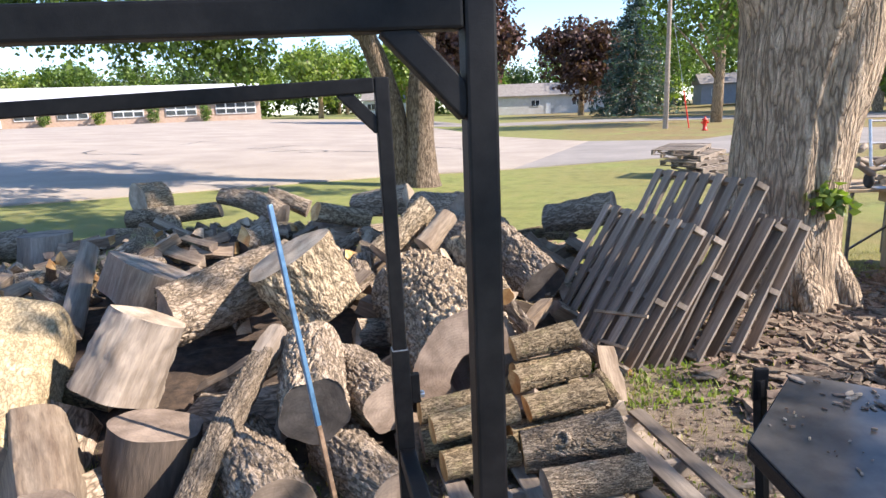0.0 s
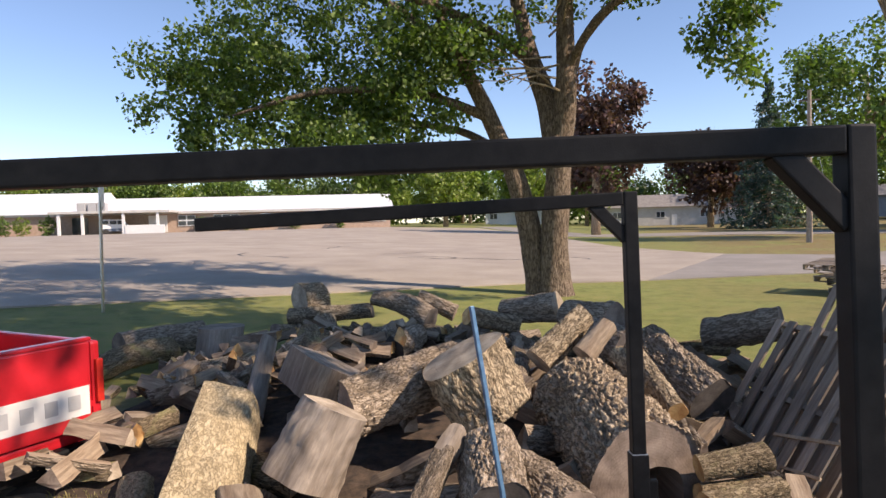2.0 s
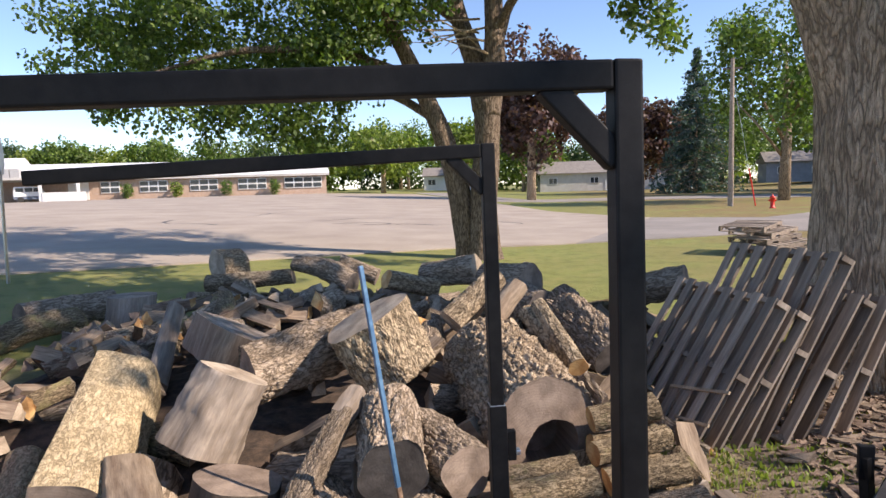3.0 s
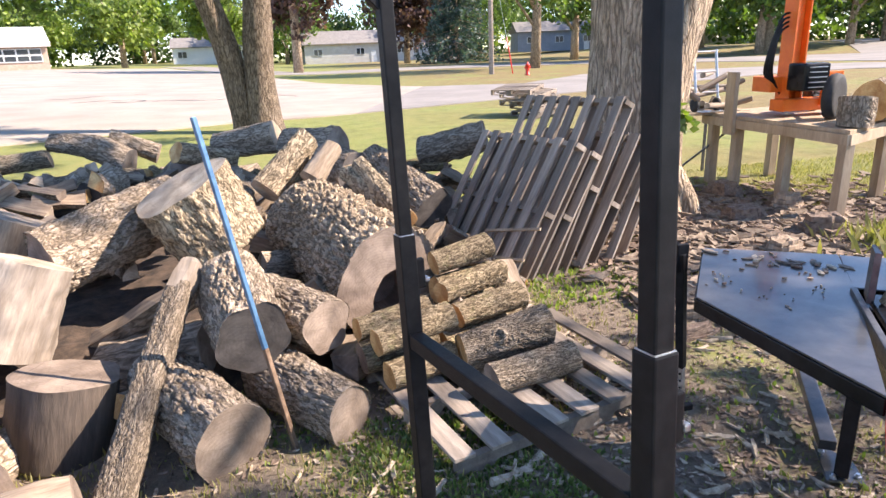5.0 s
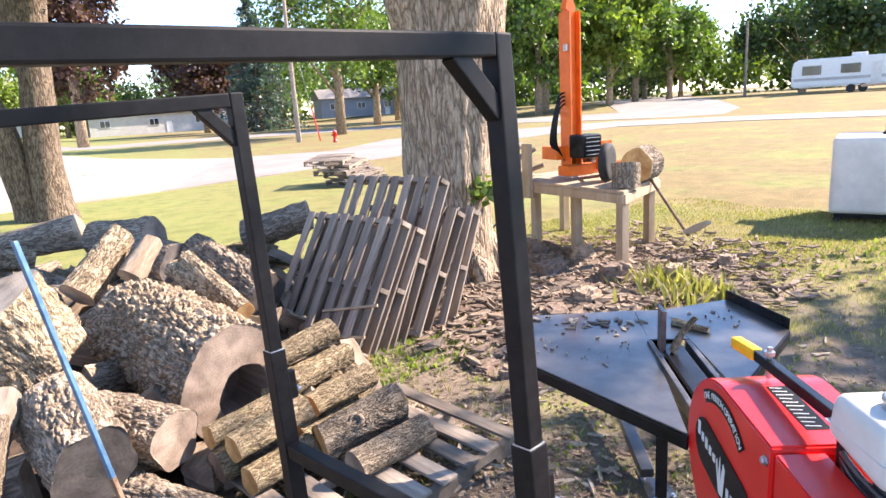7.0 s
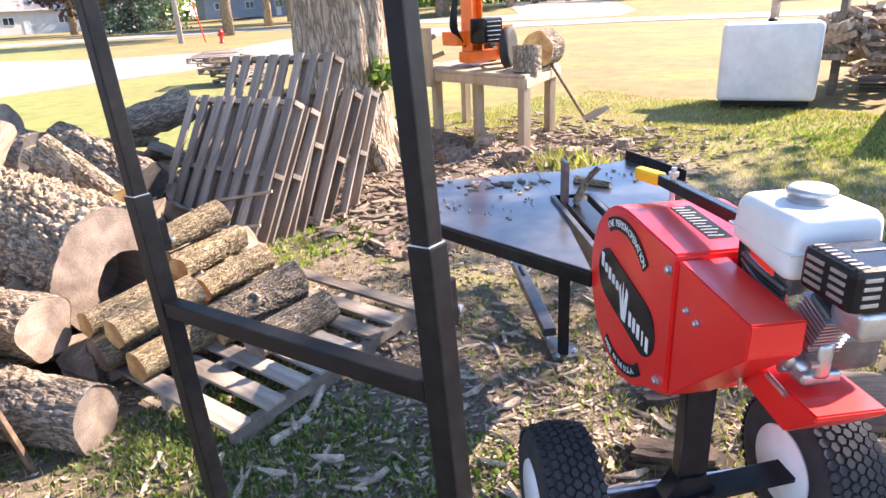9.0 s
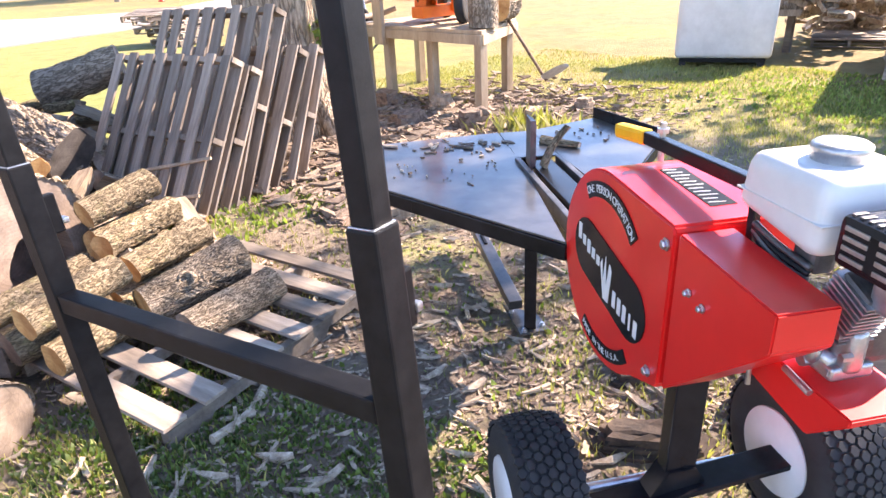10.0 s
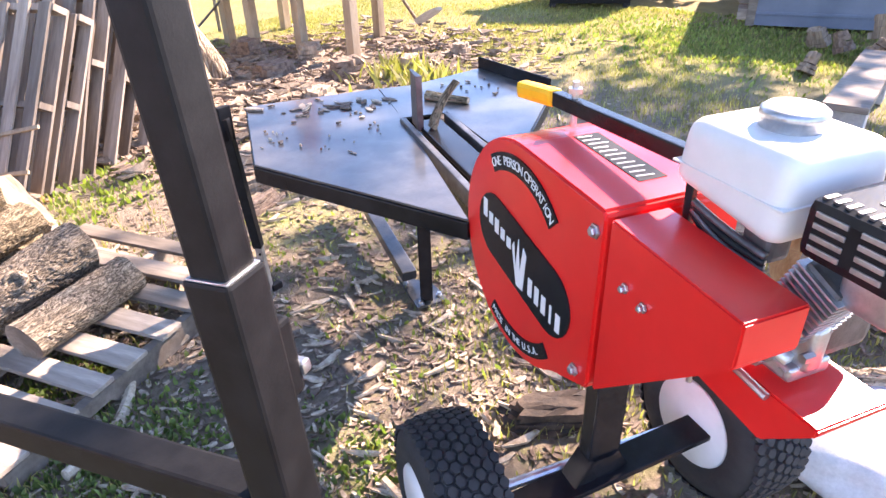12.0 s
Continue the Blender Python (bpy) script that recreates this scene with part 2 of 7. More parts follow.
M = {
    "lawn": ground_material(),
    "lot": surface("pale_concrete", (0.33, 0.272, 0.22), (0.44, 0.373, 0.302), 0.5, 0.9, relief=0.25, fine=40, world_space=True),
    "road": surface("worn_asphalt", (0.23, 0.205, 0.182), (0.33, 0.295, 0.262), 0.4, 0.9, relief=0.25, fine=50, world_space=True),
    "tar": surface("tar", (0.03, 0.03, 0.03), (0.06, 0.06, 0.06), 3, 0.6),
    "bark_oak": bark_material("oak_bark", (0.31, 0.255, 0.20), (0.55, 0.475, 0.40), 38, (1, 1, 0.32), 0.8, depth=0.010, gap=0.5),
    "bark_deep": bark_material("deep_oak_bark", (0.34, 0.275, 0.205), (0.64, 0.545, 0.43), 34, (1, 1, 0.45), 0.8, depth=0.010, gap=0.5),
    "bark_young": bark_material("young_bark", (0.24, 0.19, 0.125), (0.47, 0.39, 0.275), 60, (1, 1, 0.3), 0.8, moss=(0.31, 0.29, 0.14), depth=0.007, gap=0.4),
    "bark_pale": bark_material("pale_bark", (0.35, 0.285, 0.205), (0.63, 0.535, 0.40), 40, (1, 1, 0.45), 0.8, depth=0.010, gap=0.38),
    "bark_tan": bark_material("smooth_tan_bark", (0.46, 0.38, 0.25), (0.68, 0.58, 0.41), 44, (1, 1, 0.5), 0.7, depth=0.006, gap=0.6),
    "bark_grey": bark_material("fine_grey_bark", (0.29, 0.24, 0.19), (0.50, 0.43, 0.35), 62, (1, 1, 0.22), 0.9, depth=0.007, gap=0.4),
    "bark_tree": bark_material("tree_bark", (0.50, 0.40, 0.305), (0.80, 0.67, 0.53), 20, (1, 1, 0.20), 1.0, depth=0.035, gap=0.45),
    "bark_maple": bark_material("maple_bark", (0.25, 0.195, 0.15), (0.42, 0.345, 0.275), 24, (1, 1, 0.24), 0.9, depth=0.03, gap=0.45),
    "bare_wood": surface("bare_weathered_wood", (0.19, 0.14, 0.10), (0.52, 0.43, 0.345), 11, 0.85, relief=0.4, stretch=(1, 1, 0.12), fine=5, vary=0.25),
    "old_wood": surface("old_brown_wood", (0.045, 0.033, 0.025), (0.145, 0.108, 0.08), 12, 0.9, relief=0.5, stretch=(1, 1, 0.15), fine=5, dist=0.012),
    "split": surface("split_wood", (0.30, 0.205, 0.135), (0.58, 0.45, 0.32), 18, 0.85, relief=0.4, stretch=(1, 1, 0.1), fine=4, vary=0.45),
    "end_grey": endgrain_material("grey_end_grain", (0.24, 0.185, 0.145), (0.40, 0.32, 0.26)),
    "end_pale": endgrain_material("pale_end_grain", (0.44, 0.36, 0.27), (0.64, 0.55, 0.44)),
    "end_fresh": endgrain_material("fresh_end_grain", (0.58, 0.28, 0.09), (0.80, 0.56, 0.26)),
    # dark end grain, coloured deeper to stand for shade on the log faces
    "end_dark_shade": endgrain_material("shade_dark_end_grain", (0.08, 0.07, 0.064), (0.17, 0.152, 0.142)),
    "pallet": surface("weathered_pallet_wood", (0.27, 0.205, 0.155), (0.54, 0.445, 0.355), 9, 0.88, relief=0.4, stretch=(1, 0.12, 1), fine=6, vary=0.55),
    "lumber": surface("tan_lumber", (0.42, 0.30, 0.19), (0.60, 0.46, 0.31), 8, 0.8, relief=0.3, stretch=(1, 1, 0.2), fine=6, vary=0.25),
    "black": surface("black_powder_coat", (0.005, 0.005, 0.006), (0.012, 0.012, 0.013), 30, 0.5, relief=0.08, fine=10),
    "gloss_black": surface("gloss_black_paint", (0.008, 0.008, 0.009), (0.017, 0.017, 0.019), 12, 0.22, relief=0.06, fine=12),
    "table": surface("black_table_paint", (0.018, 0.018, 0.019), (0.095, 0.086, 0.076), 7, 0.40, relief=0.10, fine=14, coat=0.4),
    "steel": surface("zinc_steel", (0.42, 0.43, 0.45), (0.62, 0.63, 0.65), 40, 0.32, 0.9, 0.1),
    "bare_steel": surface("bare_steel_plate", (0.09, 0.085, 0.085), (0.20, 0.19, 0.19), 20, 0.45, 0.7, 0.15),
    "red": surface("red_gloss_paint", (0.72, 0.014, 0.012), (0.80, 0.022, 0.018), 6, 0.32, relief=0.03, coat=0.25),
    "truck_red": surface("truck_red_paint", (0.50, 0.012, 0.018), (0.60, 0.02, 0.03), 6, 0.3, relief=0.04, coat=0.4),
    "white": surface("white_plastic", (0.68, 0.68, 0.66), (0.78, 0.78, 0.76), 6, 0.42, relief=0.04),
    "offwhite": surface("offwhite_plastic", (0.60, 0.58, 0.54), (0.74, 0.72, 0.68), 3, 0.5, relief=0.08),
    "grey": surface("grey_lettering", (0.36, 0.35, 0.34), (0.44, 0.43, 0.42), 6, 0.5, relief=0.05),
    "rubber": surface("tyre_rubber", (0.018, 0.018, 0.019), (0.035, 0.034, 0.033), 20, 0.8, relief=0.2),
    "yellow": surface("yellow_grip", (0.75, 0.42, 0.0), (0.85, 0.5, 0.01), 10, 0.45, relief=0.05),
    "orange": surface("orange_paint", (0.75, 0.13, 0.01), (0.85, 0.19, 0.02), 8, 0.4, relief=0.06),
    "blue": surface("blue_bar_paint", (0.04, 0.11, 0.21), (0.11, 0.22, 0.34), 20, 0.35, 0.2, relief=0.1),
    "rust": surface("rusty_steel", (0.13, 0.075, 0.045), (0.30, 0.20, 0.13), 25, 0.7, 0.3, relief=0.3),
    "alu": surface("cast_aluminium", (0.40, 0.41, 0.42), (0.58, 0.58, 0.59), 30, 0.38, 0.85, 0.15),
    "brick": surface("buff_brick", (0.44, 0.31, 0.23), (0.55, 0.41, 0.32), 4, 0.9, relief=0.3, world_space=True),
    "wall_pale": surface("pale_siding", (0.52, 0.50, 0.46), (0.62, 0.60, 0.56), 1.0, 0.8, world_space=True),
    "wall_grey": surface("grey_siding", (0.24, 0.27, 0.30), (0.31, 0.34, 0.38), 1.0, 0.8, world_space=True),
    "roof_white": surface("white_metal_roof", (0.70, 0.71, 0.72), (0.80, 0.80, 0.80), 0.6, 0.5, relief=0.1, world_space=True),
    "roof_grey": surface("grey_shingle_roof", (0.20, 0.18, 0.165), (0.30, 0.275, 0.25), 2, 0.9, world_space=True),
    "shed": surface("slate_blue_steel_siding", (0.10, 0.125, 0.165), (0.15, 0.175, 0.22), 2, 0.5, 0.0, 0.08, world_space=True),
    "glass_dark": surface("dark_window_glass", (0.02, 0.025, 0.03), (0.05, 0.06, 0.07), 1, 0.1, relief=0.0),
    "leaf_green": leaf_material("green_leaves", (0.040, 0.075, 0.016), (0.13, 0.19, 0.040)),
    "leaf_light": leaf_material("light_leaves", (0.075, 0.12, 0.02), (0.20, 0.25, 0.045)),
    "leaf_deep": leaf_material("deep_green_leaves", (0.022, 0.045, 0.016), (0.055, 0.09, 0.03)),
    "leaf_purple": leaf_material("purple_leaves", (0.035, 0.018, 0.02), (0.11, 0.055, 0.05)),
    "needle": leaf_material("blue_needles", (0.03, 0.055, 0.05), (0.085, 0.125, 0.12)),
    "grass": leaf_material("grass_blades", (0.14, 0.135, 0.04), (0.34, 0.29, 0.12), 0.7),
    "weed": leaf_material("weed_leaves", (0.09, 0.125, 0.03), (0.23, 0.27, 0.075), 0.6),
    "clover": leaf_material("clover_leaves", (0.055, 0.085, 0.025), (0.16, 0.21, 0.06), 0.6),
    "chip": surface("wood_chips", (0.28, 0.20, 0.135), (0.66, 0.54, 0.40), 30, 0.9, relief=0.3, world_space=True),
    "bark_flake": surface("bark_flakes", (0.11, 0.072, 0.052), (0.33, 0.235, 0.17), 30, 0.9, relief=0.4, world_space=True),
    # rotten bark slabs; also the painted shade in the heap's gaps
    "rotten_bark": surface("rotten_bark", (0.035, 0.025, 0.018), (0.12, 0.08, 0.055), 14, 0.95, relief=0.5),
    "red_safety": surface("red_hydrant_paint", (0.65, 0.02, 0.01), (0.75, 0.04, 0.02), 8, 0.4),
    "concrete": surface("cast_concrete", (0.40, 0.38, 0.35), (0.52, 0.50, 0.46), 8, 0.9, relief=0.3),
    "sack": surface("white_woven_sack", (0.48, 0.48, 0.47), (0.62, 0.62, 0.61), 12, 0.7, relief=0.2),
}
for key in ("black", "gloss_black"):
    M[key].node_tree.nodes["Principled BSDF"].inputs["Specular IOR Level"].default_value = 0.17


# ---- mesh helpers ----
def to_mesh(name, bm, mats, smooth=False):
    me = bpy.data.meshes.new(name)
    bmesh.ops.recalc_face_normals(bm, faces=bm.faces)
    bm.to_mesh(me)
    bm.free()
    for mt in mats if isinstance(mats, (list, tuple)) else [mats]:
        me.materials.append(M[mt])
    if smooth:
        me.polygons.foreach_set("use_smooth", [True] * len(me.polygons))
    return me


def part(name, bm, mats, parent=None, label="", smooth=False, m=None):
    ob = new(name, to_mesh(name, bm, mats, smooth))
    if parent is not None:
        ob.parent = parent
    if m is not None:
        ob.matrix_local = m
    if label:
        ob["label"] = label
    return ob


def thing(name, label, category, group="", m=None, kind=""):
    ob = new(name)
    ob.empty_display_size = 0.1
    if m is not None:
        ob.matrix_world = m
    return tagged(ob, label, category, group, kind)


def box(sx, sy, sz, c=(0, 0, 0), bev=0.0, m=None, bm=None, seg=2):
    """A box of that size round c, with rounded edges."""
    own = bmesh.new()
    bmesh.ops.create_cube(own, size=1)
    bmesh.ops.scale(own, vec=(sx, sy, sz), verts=own.verts)
    if bev:
        bmesh.ops.bevel(own, geom=own.edges[:], offset=min(bev, 0.45 * min(sx, sy, sz)), segments=seg, affect="EDGES", profile=0.6)
    bmesh.ops.translate(own, vec=c, verts=own.verts)
    if m is not None:
        bmesh.ops.transform(own, matrix=m, verts=own.verts)
    return join(own, bm)


def join(own, bm):
    if bm is None:
        return own
    me = bpy.data.meshes.new("tmp")
    own.to_mesh(me)
    own.free()
    bm.from_mesh(me)
    bpy.data.meshes.remove(me)
    return bm


def rod(a, b, r, r2=None, seg=12, bm=None, bev=0.0):
    """A round bar from a to b."""
    a, b = Vector(a), Vector(b)
    own = bmesh.new()
    bmesh.ops.create_cone(own, cap_ends=True, segments=seg, radius1=r, radius2=r if r2 is None else r2, depth=(b - a).length)
    if bev:
        rim = [e for e in own.edges if all(len(f.verts) > 4 for f in e.link_faces[:1]) or any(len(f.verts) > 4 for f in e.link_faces)]
        bmesh.ops.bevel(own, geom=rim, offset=bev, segments=2, affect="EDGES")
    turn = (b - a).to_track_quat("Z", "Y").to_matrix().to_4x4()
    bmesh.ops.transform(own, matrix=Matrix.Translation((a + b) / 2) @ turn, verts=own.verts)
    return join(own, bm)


def bar(a, b, w, h, bm=None, bev=0.003, up=(0, 0, 1)):
    """A square bar from a to b, w wide and h deep towards up."""
    a, b = Vector(a), Vector(b)
    z = (b - a).normalized()
    x = Vector(up).cross(z)
    if x.length < 1e-4:
        x = Vector((1, 0, 0))
    x.normalize()
    y = z.cross(x)
    m = Matrix((x, y, z)).transposed().to_4x4()
    m.translation = (a + b) / 2
    return box(w, h, (b - a).length, bev=bev, m=m, bm=bm)


def prism(points, depth, bev=0.0, bm=None, m=None):
    """A flat outline (x, y) drawn out by depth along +z."""
    own = bmesh.new()
    vs = [own.verts.new((x, y, 0)) for x, y in points]
    f = own.faces.new(vs)
    out = bmesh.ops.extrude_face_region(own, geom=[f])
    bmesh.ops.translate(own, vec=(0, 0, depth), verts=[g for g in out["geom"] if isinstance(g, bmesh.types.BMVert)])
    bmesh.ops.recalc_face_normals(own, faces=own.faces)
    if bev:
        bmesh.ops.bevel(own, geom=own.edges[:], offset=bev, segments=2, affect="EDGES")
    if m is not None:
        bmesh.ops.transform(own, matrix=m, verts=own.verts)
    return join(own, bm)


def lathe(profile, seg=32, bm=None, m=None):
    """A profile of (radius, z) turned round the z axis."""
    own = bmesh.new()
    rings = []
    for r, z in profile:
        rings.append([own.verts.new((r * math.cos(2 * math.pi * i / seg), r * math.sin(2 * math.pi * i / seg), z)) for i in range(seg)])
    for p, q in zip(rings, rings[1:]):
        for i in range(seg):
            own.faces.new((p[i], p[(i + 1) % seg], q[(i + 1) % seg], q[i]))
    for ring in (rings[0], rings[-1]):
        own.faces.new(ring)
    bmesh.ops.remove_doubles(own, verts=own.verts, dist=1e-5)
    if m is not None:
        bmesh.ops.transform(own, matrix=m, verts=own.verts)
    return join(own, bm)


def frame_of(z_axis, origin, x_hint=(1, 0, 0)):
    z = Vector(z_axis).normalized()
    y = z.cross(Vector(x_hint)).normalized()
    x = y.cross(z)
    m = Matrix((x, y, z)).transposed().to_4x4()
    m.translation = origin
    return m


def limb_mesh(bm, pts, radii, seg=12, rough=0.05, seed=0):
    """A tapered limb through the points, with uneven bark."""
    rings = []
    for k, (p, r) in enumerate(zip(pts, radii)):
        p = Vector(p)
        d = Vector(pts[min(k + 1, len(pts) - 1)]) - Vector(pts[max(k - 1, 0)])
        m = frame_of(d, p, (0.9, 0.1, 0.05))
        ring = []
        for i in range(seg):
            th = 2 * math.pi * i / seg
            w = 1 + rough * (noise.noise(Vector((math.cos(th) * 2, math.sin(th) * 2, p.z * 1.2 + seed))) + 0.7 * noise.noise(Vector((math.cos(th) * 6, math.sin(th) * 6, p.z * 0.8 + seed))))
            ring.append(bm.verts.new(m @ Vector((math.cos(th) * r * w, math.sin(th) * r * w, 0))))
        rings.append(ring)
    for a, b in zip(rings, rings[1:]):
        for i in range(seg):
            bm.faces.new((a[i], a[(i + 1) % seg], b[(i + 1) % seg], b[i]))
    bm.faces.new(rings[0][::-1])
    bm.faces.new(rings[-1])


def smooth_path(pts, radii, n):
    """Points and radii filled in along a soft curve."""
    out_p, out_r = [], []
    P = [Vector(p) for p in pts]
    for k in range(len(P) - 1):
        p0, p1, p2, p3 = P[max(k - 1, 0)], P[k], P[k + 1], P[min(k + 2, len(P) - 1)]
        for i in range(n):
            t = i / n
            out_p.append(0.5 * ((2 * p1) + (p2 - p0) * t + (2 * p0 - 5 * p1 + 4 * p2 - p3) * t * t + (3 * p1 - p0 - 3 * p2 + p3) * t ** 3))
            out_r.append(radii[k] + (radii[k + 1] - radii[k]) * t)
    out_p.append(P[-1])
    out_r.append(radii[-1])
    return out_p, out_r


def rise(x, y):
    """Height of the ground: level to +x, rising gently to -x."""
    bank = min(1.0, max(0.0, (x - 36) / 22))
    return 0.042 * (math.log1p(math.exp(-1.2 * x)) / 1.2 if x > -25 else min(-x, 31.0)) + 0.8 * bank * bank * (3 - 2 * bank)


def settle(x, y):
    lump = 0.0
    if -6 < x < 10 and -3 < y < 9:
        k = min(1, (x + 6) / 2, (10 - x) / 2, (9 - y) / 2, (y + 3))
        lump = k * (0.035 * noise.noise((x * 0.9, y * 0.9, 3)) + 0.012 * noise.noise((x * 4, y * 4, 7)))
    return rise(x, y) + lump


# ---- ground, lot, road ----
def axis_steps(lo, hi, near_lo, near_hi, fine):
    out, v, step = [], near_lo, fine
    while v < near_hi:
        out.append(v)
        v += fine
    while v < hi:
        out.append(v)
        step *= 1.22
        v += step
    out.append(hi)
    v, step = near_lo, fine
    while True:
        step *= 1.22
        v -= step
        if v <= lo:
            break
        out.append(v)
    out.append(lo)
    return sorted(out)


def build_ground():
    xs, ys = axis_steps(-700, 900, -4.0, 7.0, 0.09), axis_steps(-400, 900, -1.0, 8.0, 0.09)
    verts = [(x, y, settle(x, y)) for y in ys for x in xs]
    n = len(xs)
    faces = [(j * n + i, j * n + i + 1, (j + 1) * n + i + 1, (j + 1) * n + i) for j in range(len(ys) - 1) for i in range(n - 1)]
    me = bpy.data.meshes.new("ground")
    me.from_pydata(verts, [], faces)
    me.materials.append(M["lawn"])
    me.polygons.foreach_set("use_smooth", [True] * len(me.polygons))
    tagged(new("ground", me), "worn lawn with straw patches and bare earth", "ground", kind="structure")


def paving(name, outline, mat, lift, label):
    """A paved sheet that follows the ground, with a low edge."""
    bm = bmesh.new()
    bm.faces.new([bm.verts.new((x, y, 0)) for x, y in outline])
    for x in (-40, -30, -20, -12, -8, -5, -3, -2, -1.2, -0.5, 0.2, 1, 2, 3, 36, 40, 44, 48, 54, 60):
        bmesh.ops.bisect_plane(bm, geom=bm.verts[:] + bm.edges[:] + bm.faces[:], plane_co=(x, 0, 0), plane_no=(1, 0, 0))
    bmesh.ops.triangulate(bm, faces=bm.faces[:])
    for v in bm.verts:
        v.co.z = rise(v.co.x, v.co.y) + lift
    out = bmesh.ops.extrude_face_region(bm, geom=bm.faces[:])
    bmesh.ops.translate(bm, vec=(0, 0, -0.12), verts=[g for g in out["geom"] if isinstance(g, bmesh.types.BMVert)])
    tagged(part(name, bm, mat), label, name.split("_")[-1], kind="structure")


build_ground()
paving("parking_lot", [(-22, -2), (-10.7, 8.8), (-6.9, 12.2), (-2.15, 16.6), (1.0, 18.3), (5.0, 30.6), (4.0, 32.0), (0.5, 39.0), (-2.4, 48.8), (-6.0, 60.0), (-18, 88), (-28.9, 83.5), (-60, 70.5), (-90, 56), (-60, 10), (-40, -4)], "lot", 0.035, "pale sun-bleached concrete parking lot with tree shadows")
# the stretch from x=1 to 6 is lot, coloured as road for tree shade
paving("road", [(1.0, 18.3), (2.4, 19.0), (6.0, 20.6), (9.7, 22.2), (20, 26.5), (26, 27.5), (30.5, 23), (35, 14), (38, -20), (43, -20), (40.5, 15), (36, 26), (31, 33), (15.0, 35.0), (9.5, 29.0), (5.0, 30.6)], "road", 0.03, "worn grey asphalt lane bending past the lawn, its lot end dark for tree shade")
paving("cross_road", [(-20, 97), (-5, 58), (10, 60), (22, 56), (30, 45), (34, 34), (38, 30), (44, 33), (90, 80), (160, 100), (160, 108), (80, 90), (42, 44), (36, 58), (24, 66), (8, 70), (-2, 68), (-16, 104)], "road", 0.03, "grey street running behind the grass island")


# ---- steel arch ----
def build_arch():
    root = thing("steel_arch", "black square-tube steel arch with telescoping posts standing on lawn", "metal frame")
    side = Vector((-0.966, -0.259, 0)).normalized()
    tube, outer = 0.0375, 0.0475
    # each post: centre at the sleeve's rim, lean per metre of height, top, beam length and fall
    posts = ((Vector((0.2225, 0.7135, 1.204)), Vector((-0.005, 0.071, 1)), 1.914, 2.10, -0.030), (Vector((-0.022, 1.601, 1.158)), Vector((-0.020, 0.048, 1)), 1.872, 1.165, -0.029))
    for rim, lean, top, length, slope in posts:
        up = lean.normalized()
        depth = up.cross(side).normalized()
        across = depth.cross(up)
        m = Matrix((across, depth, up)).transposed().to_4x4()
        foot = rim - lean * rim.z
        m.translation = foot
        split, h = rim.z * lean.length, top * lean.length
        part("post", box(tube, tube, h - 0.75, (0, 0, 0.75 + (h - 0.75) / 2), 0.004, m), "black", root)
        z0 = settle(foot.x, foot.y)
        sleeve = part("sleeve", box(outer, outer, split - z0, (0, 0, (split + z0) / 2), 0.004, m), "black", root)
        part("sleeve_edge", box(outer - 0.005, outer - 0.005, 0.003, (0, 0, split), 0.001, m), "steel", sleeve, "bare metal edge of the sleeve")
        part("weld_bead", box(0.004, 0.003, split - z0 - 0.02, (-outer / 2 + 0.007, -outer / 2 - 0.0008, (split + z0) / 2), 0.001, m), "black", sleeve)
        part("base_plate", box(0.15, 0.15, 0.012, (0, 0, z0 + 0.004), 0.002, m), "black", root)
        part("clamp_lug", box(0.026, 0.020, 0.085, (-outer / 2 - 0.012, 0.004, split - 0.115), 0.004, m), "black", root)
        part("clamp_bolt", box(0.014, 0.026, 0.014, (-outer / 2 - 0.030, 0.004, split - 0.135), 0.004, m), "steel", root, "zinc clamp bolt")
        start = m @ Vector((tube / 2 + 0.001, 0, h - tube / 2))
        part("top_beam", bar(start, start + (across + Vector((0, 0, slope))).normalized() * length, tube, tube, bev=0.004), "black", root)
        g0, g1 = m @ Vector((tube / 2 - 0.008, 0, h - tube - 0.090)), m @ Vector((tube / 2 + 0.084, 0, h - tube + 0.006))
        part("corner_brace", bar(g0, g1, tube - 0.004, 0.027, bev=0.003, up=depth), "black", root)
    ends = [rim + lean * (z - rim.z) for (rim, lean, *_), z in zip(posts, (0.932, 0.857))]
    d = (ends[1] - ends[0]).normalized()
    part("cross_rail", bar(ends[0] + d * 0.026, ends[1] - d * 0.026, tube + 0.004, tube + 0.004, bev=0.004), "black", root)


build_arch()


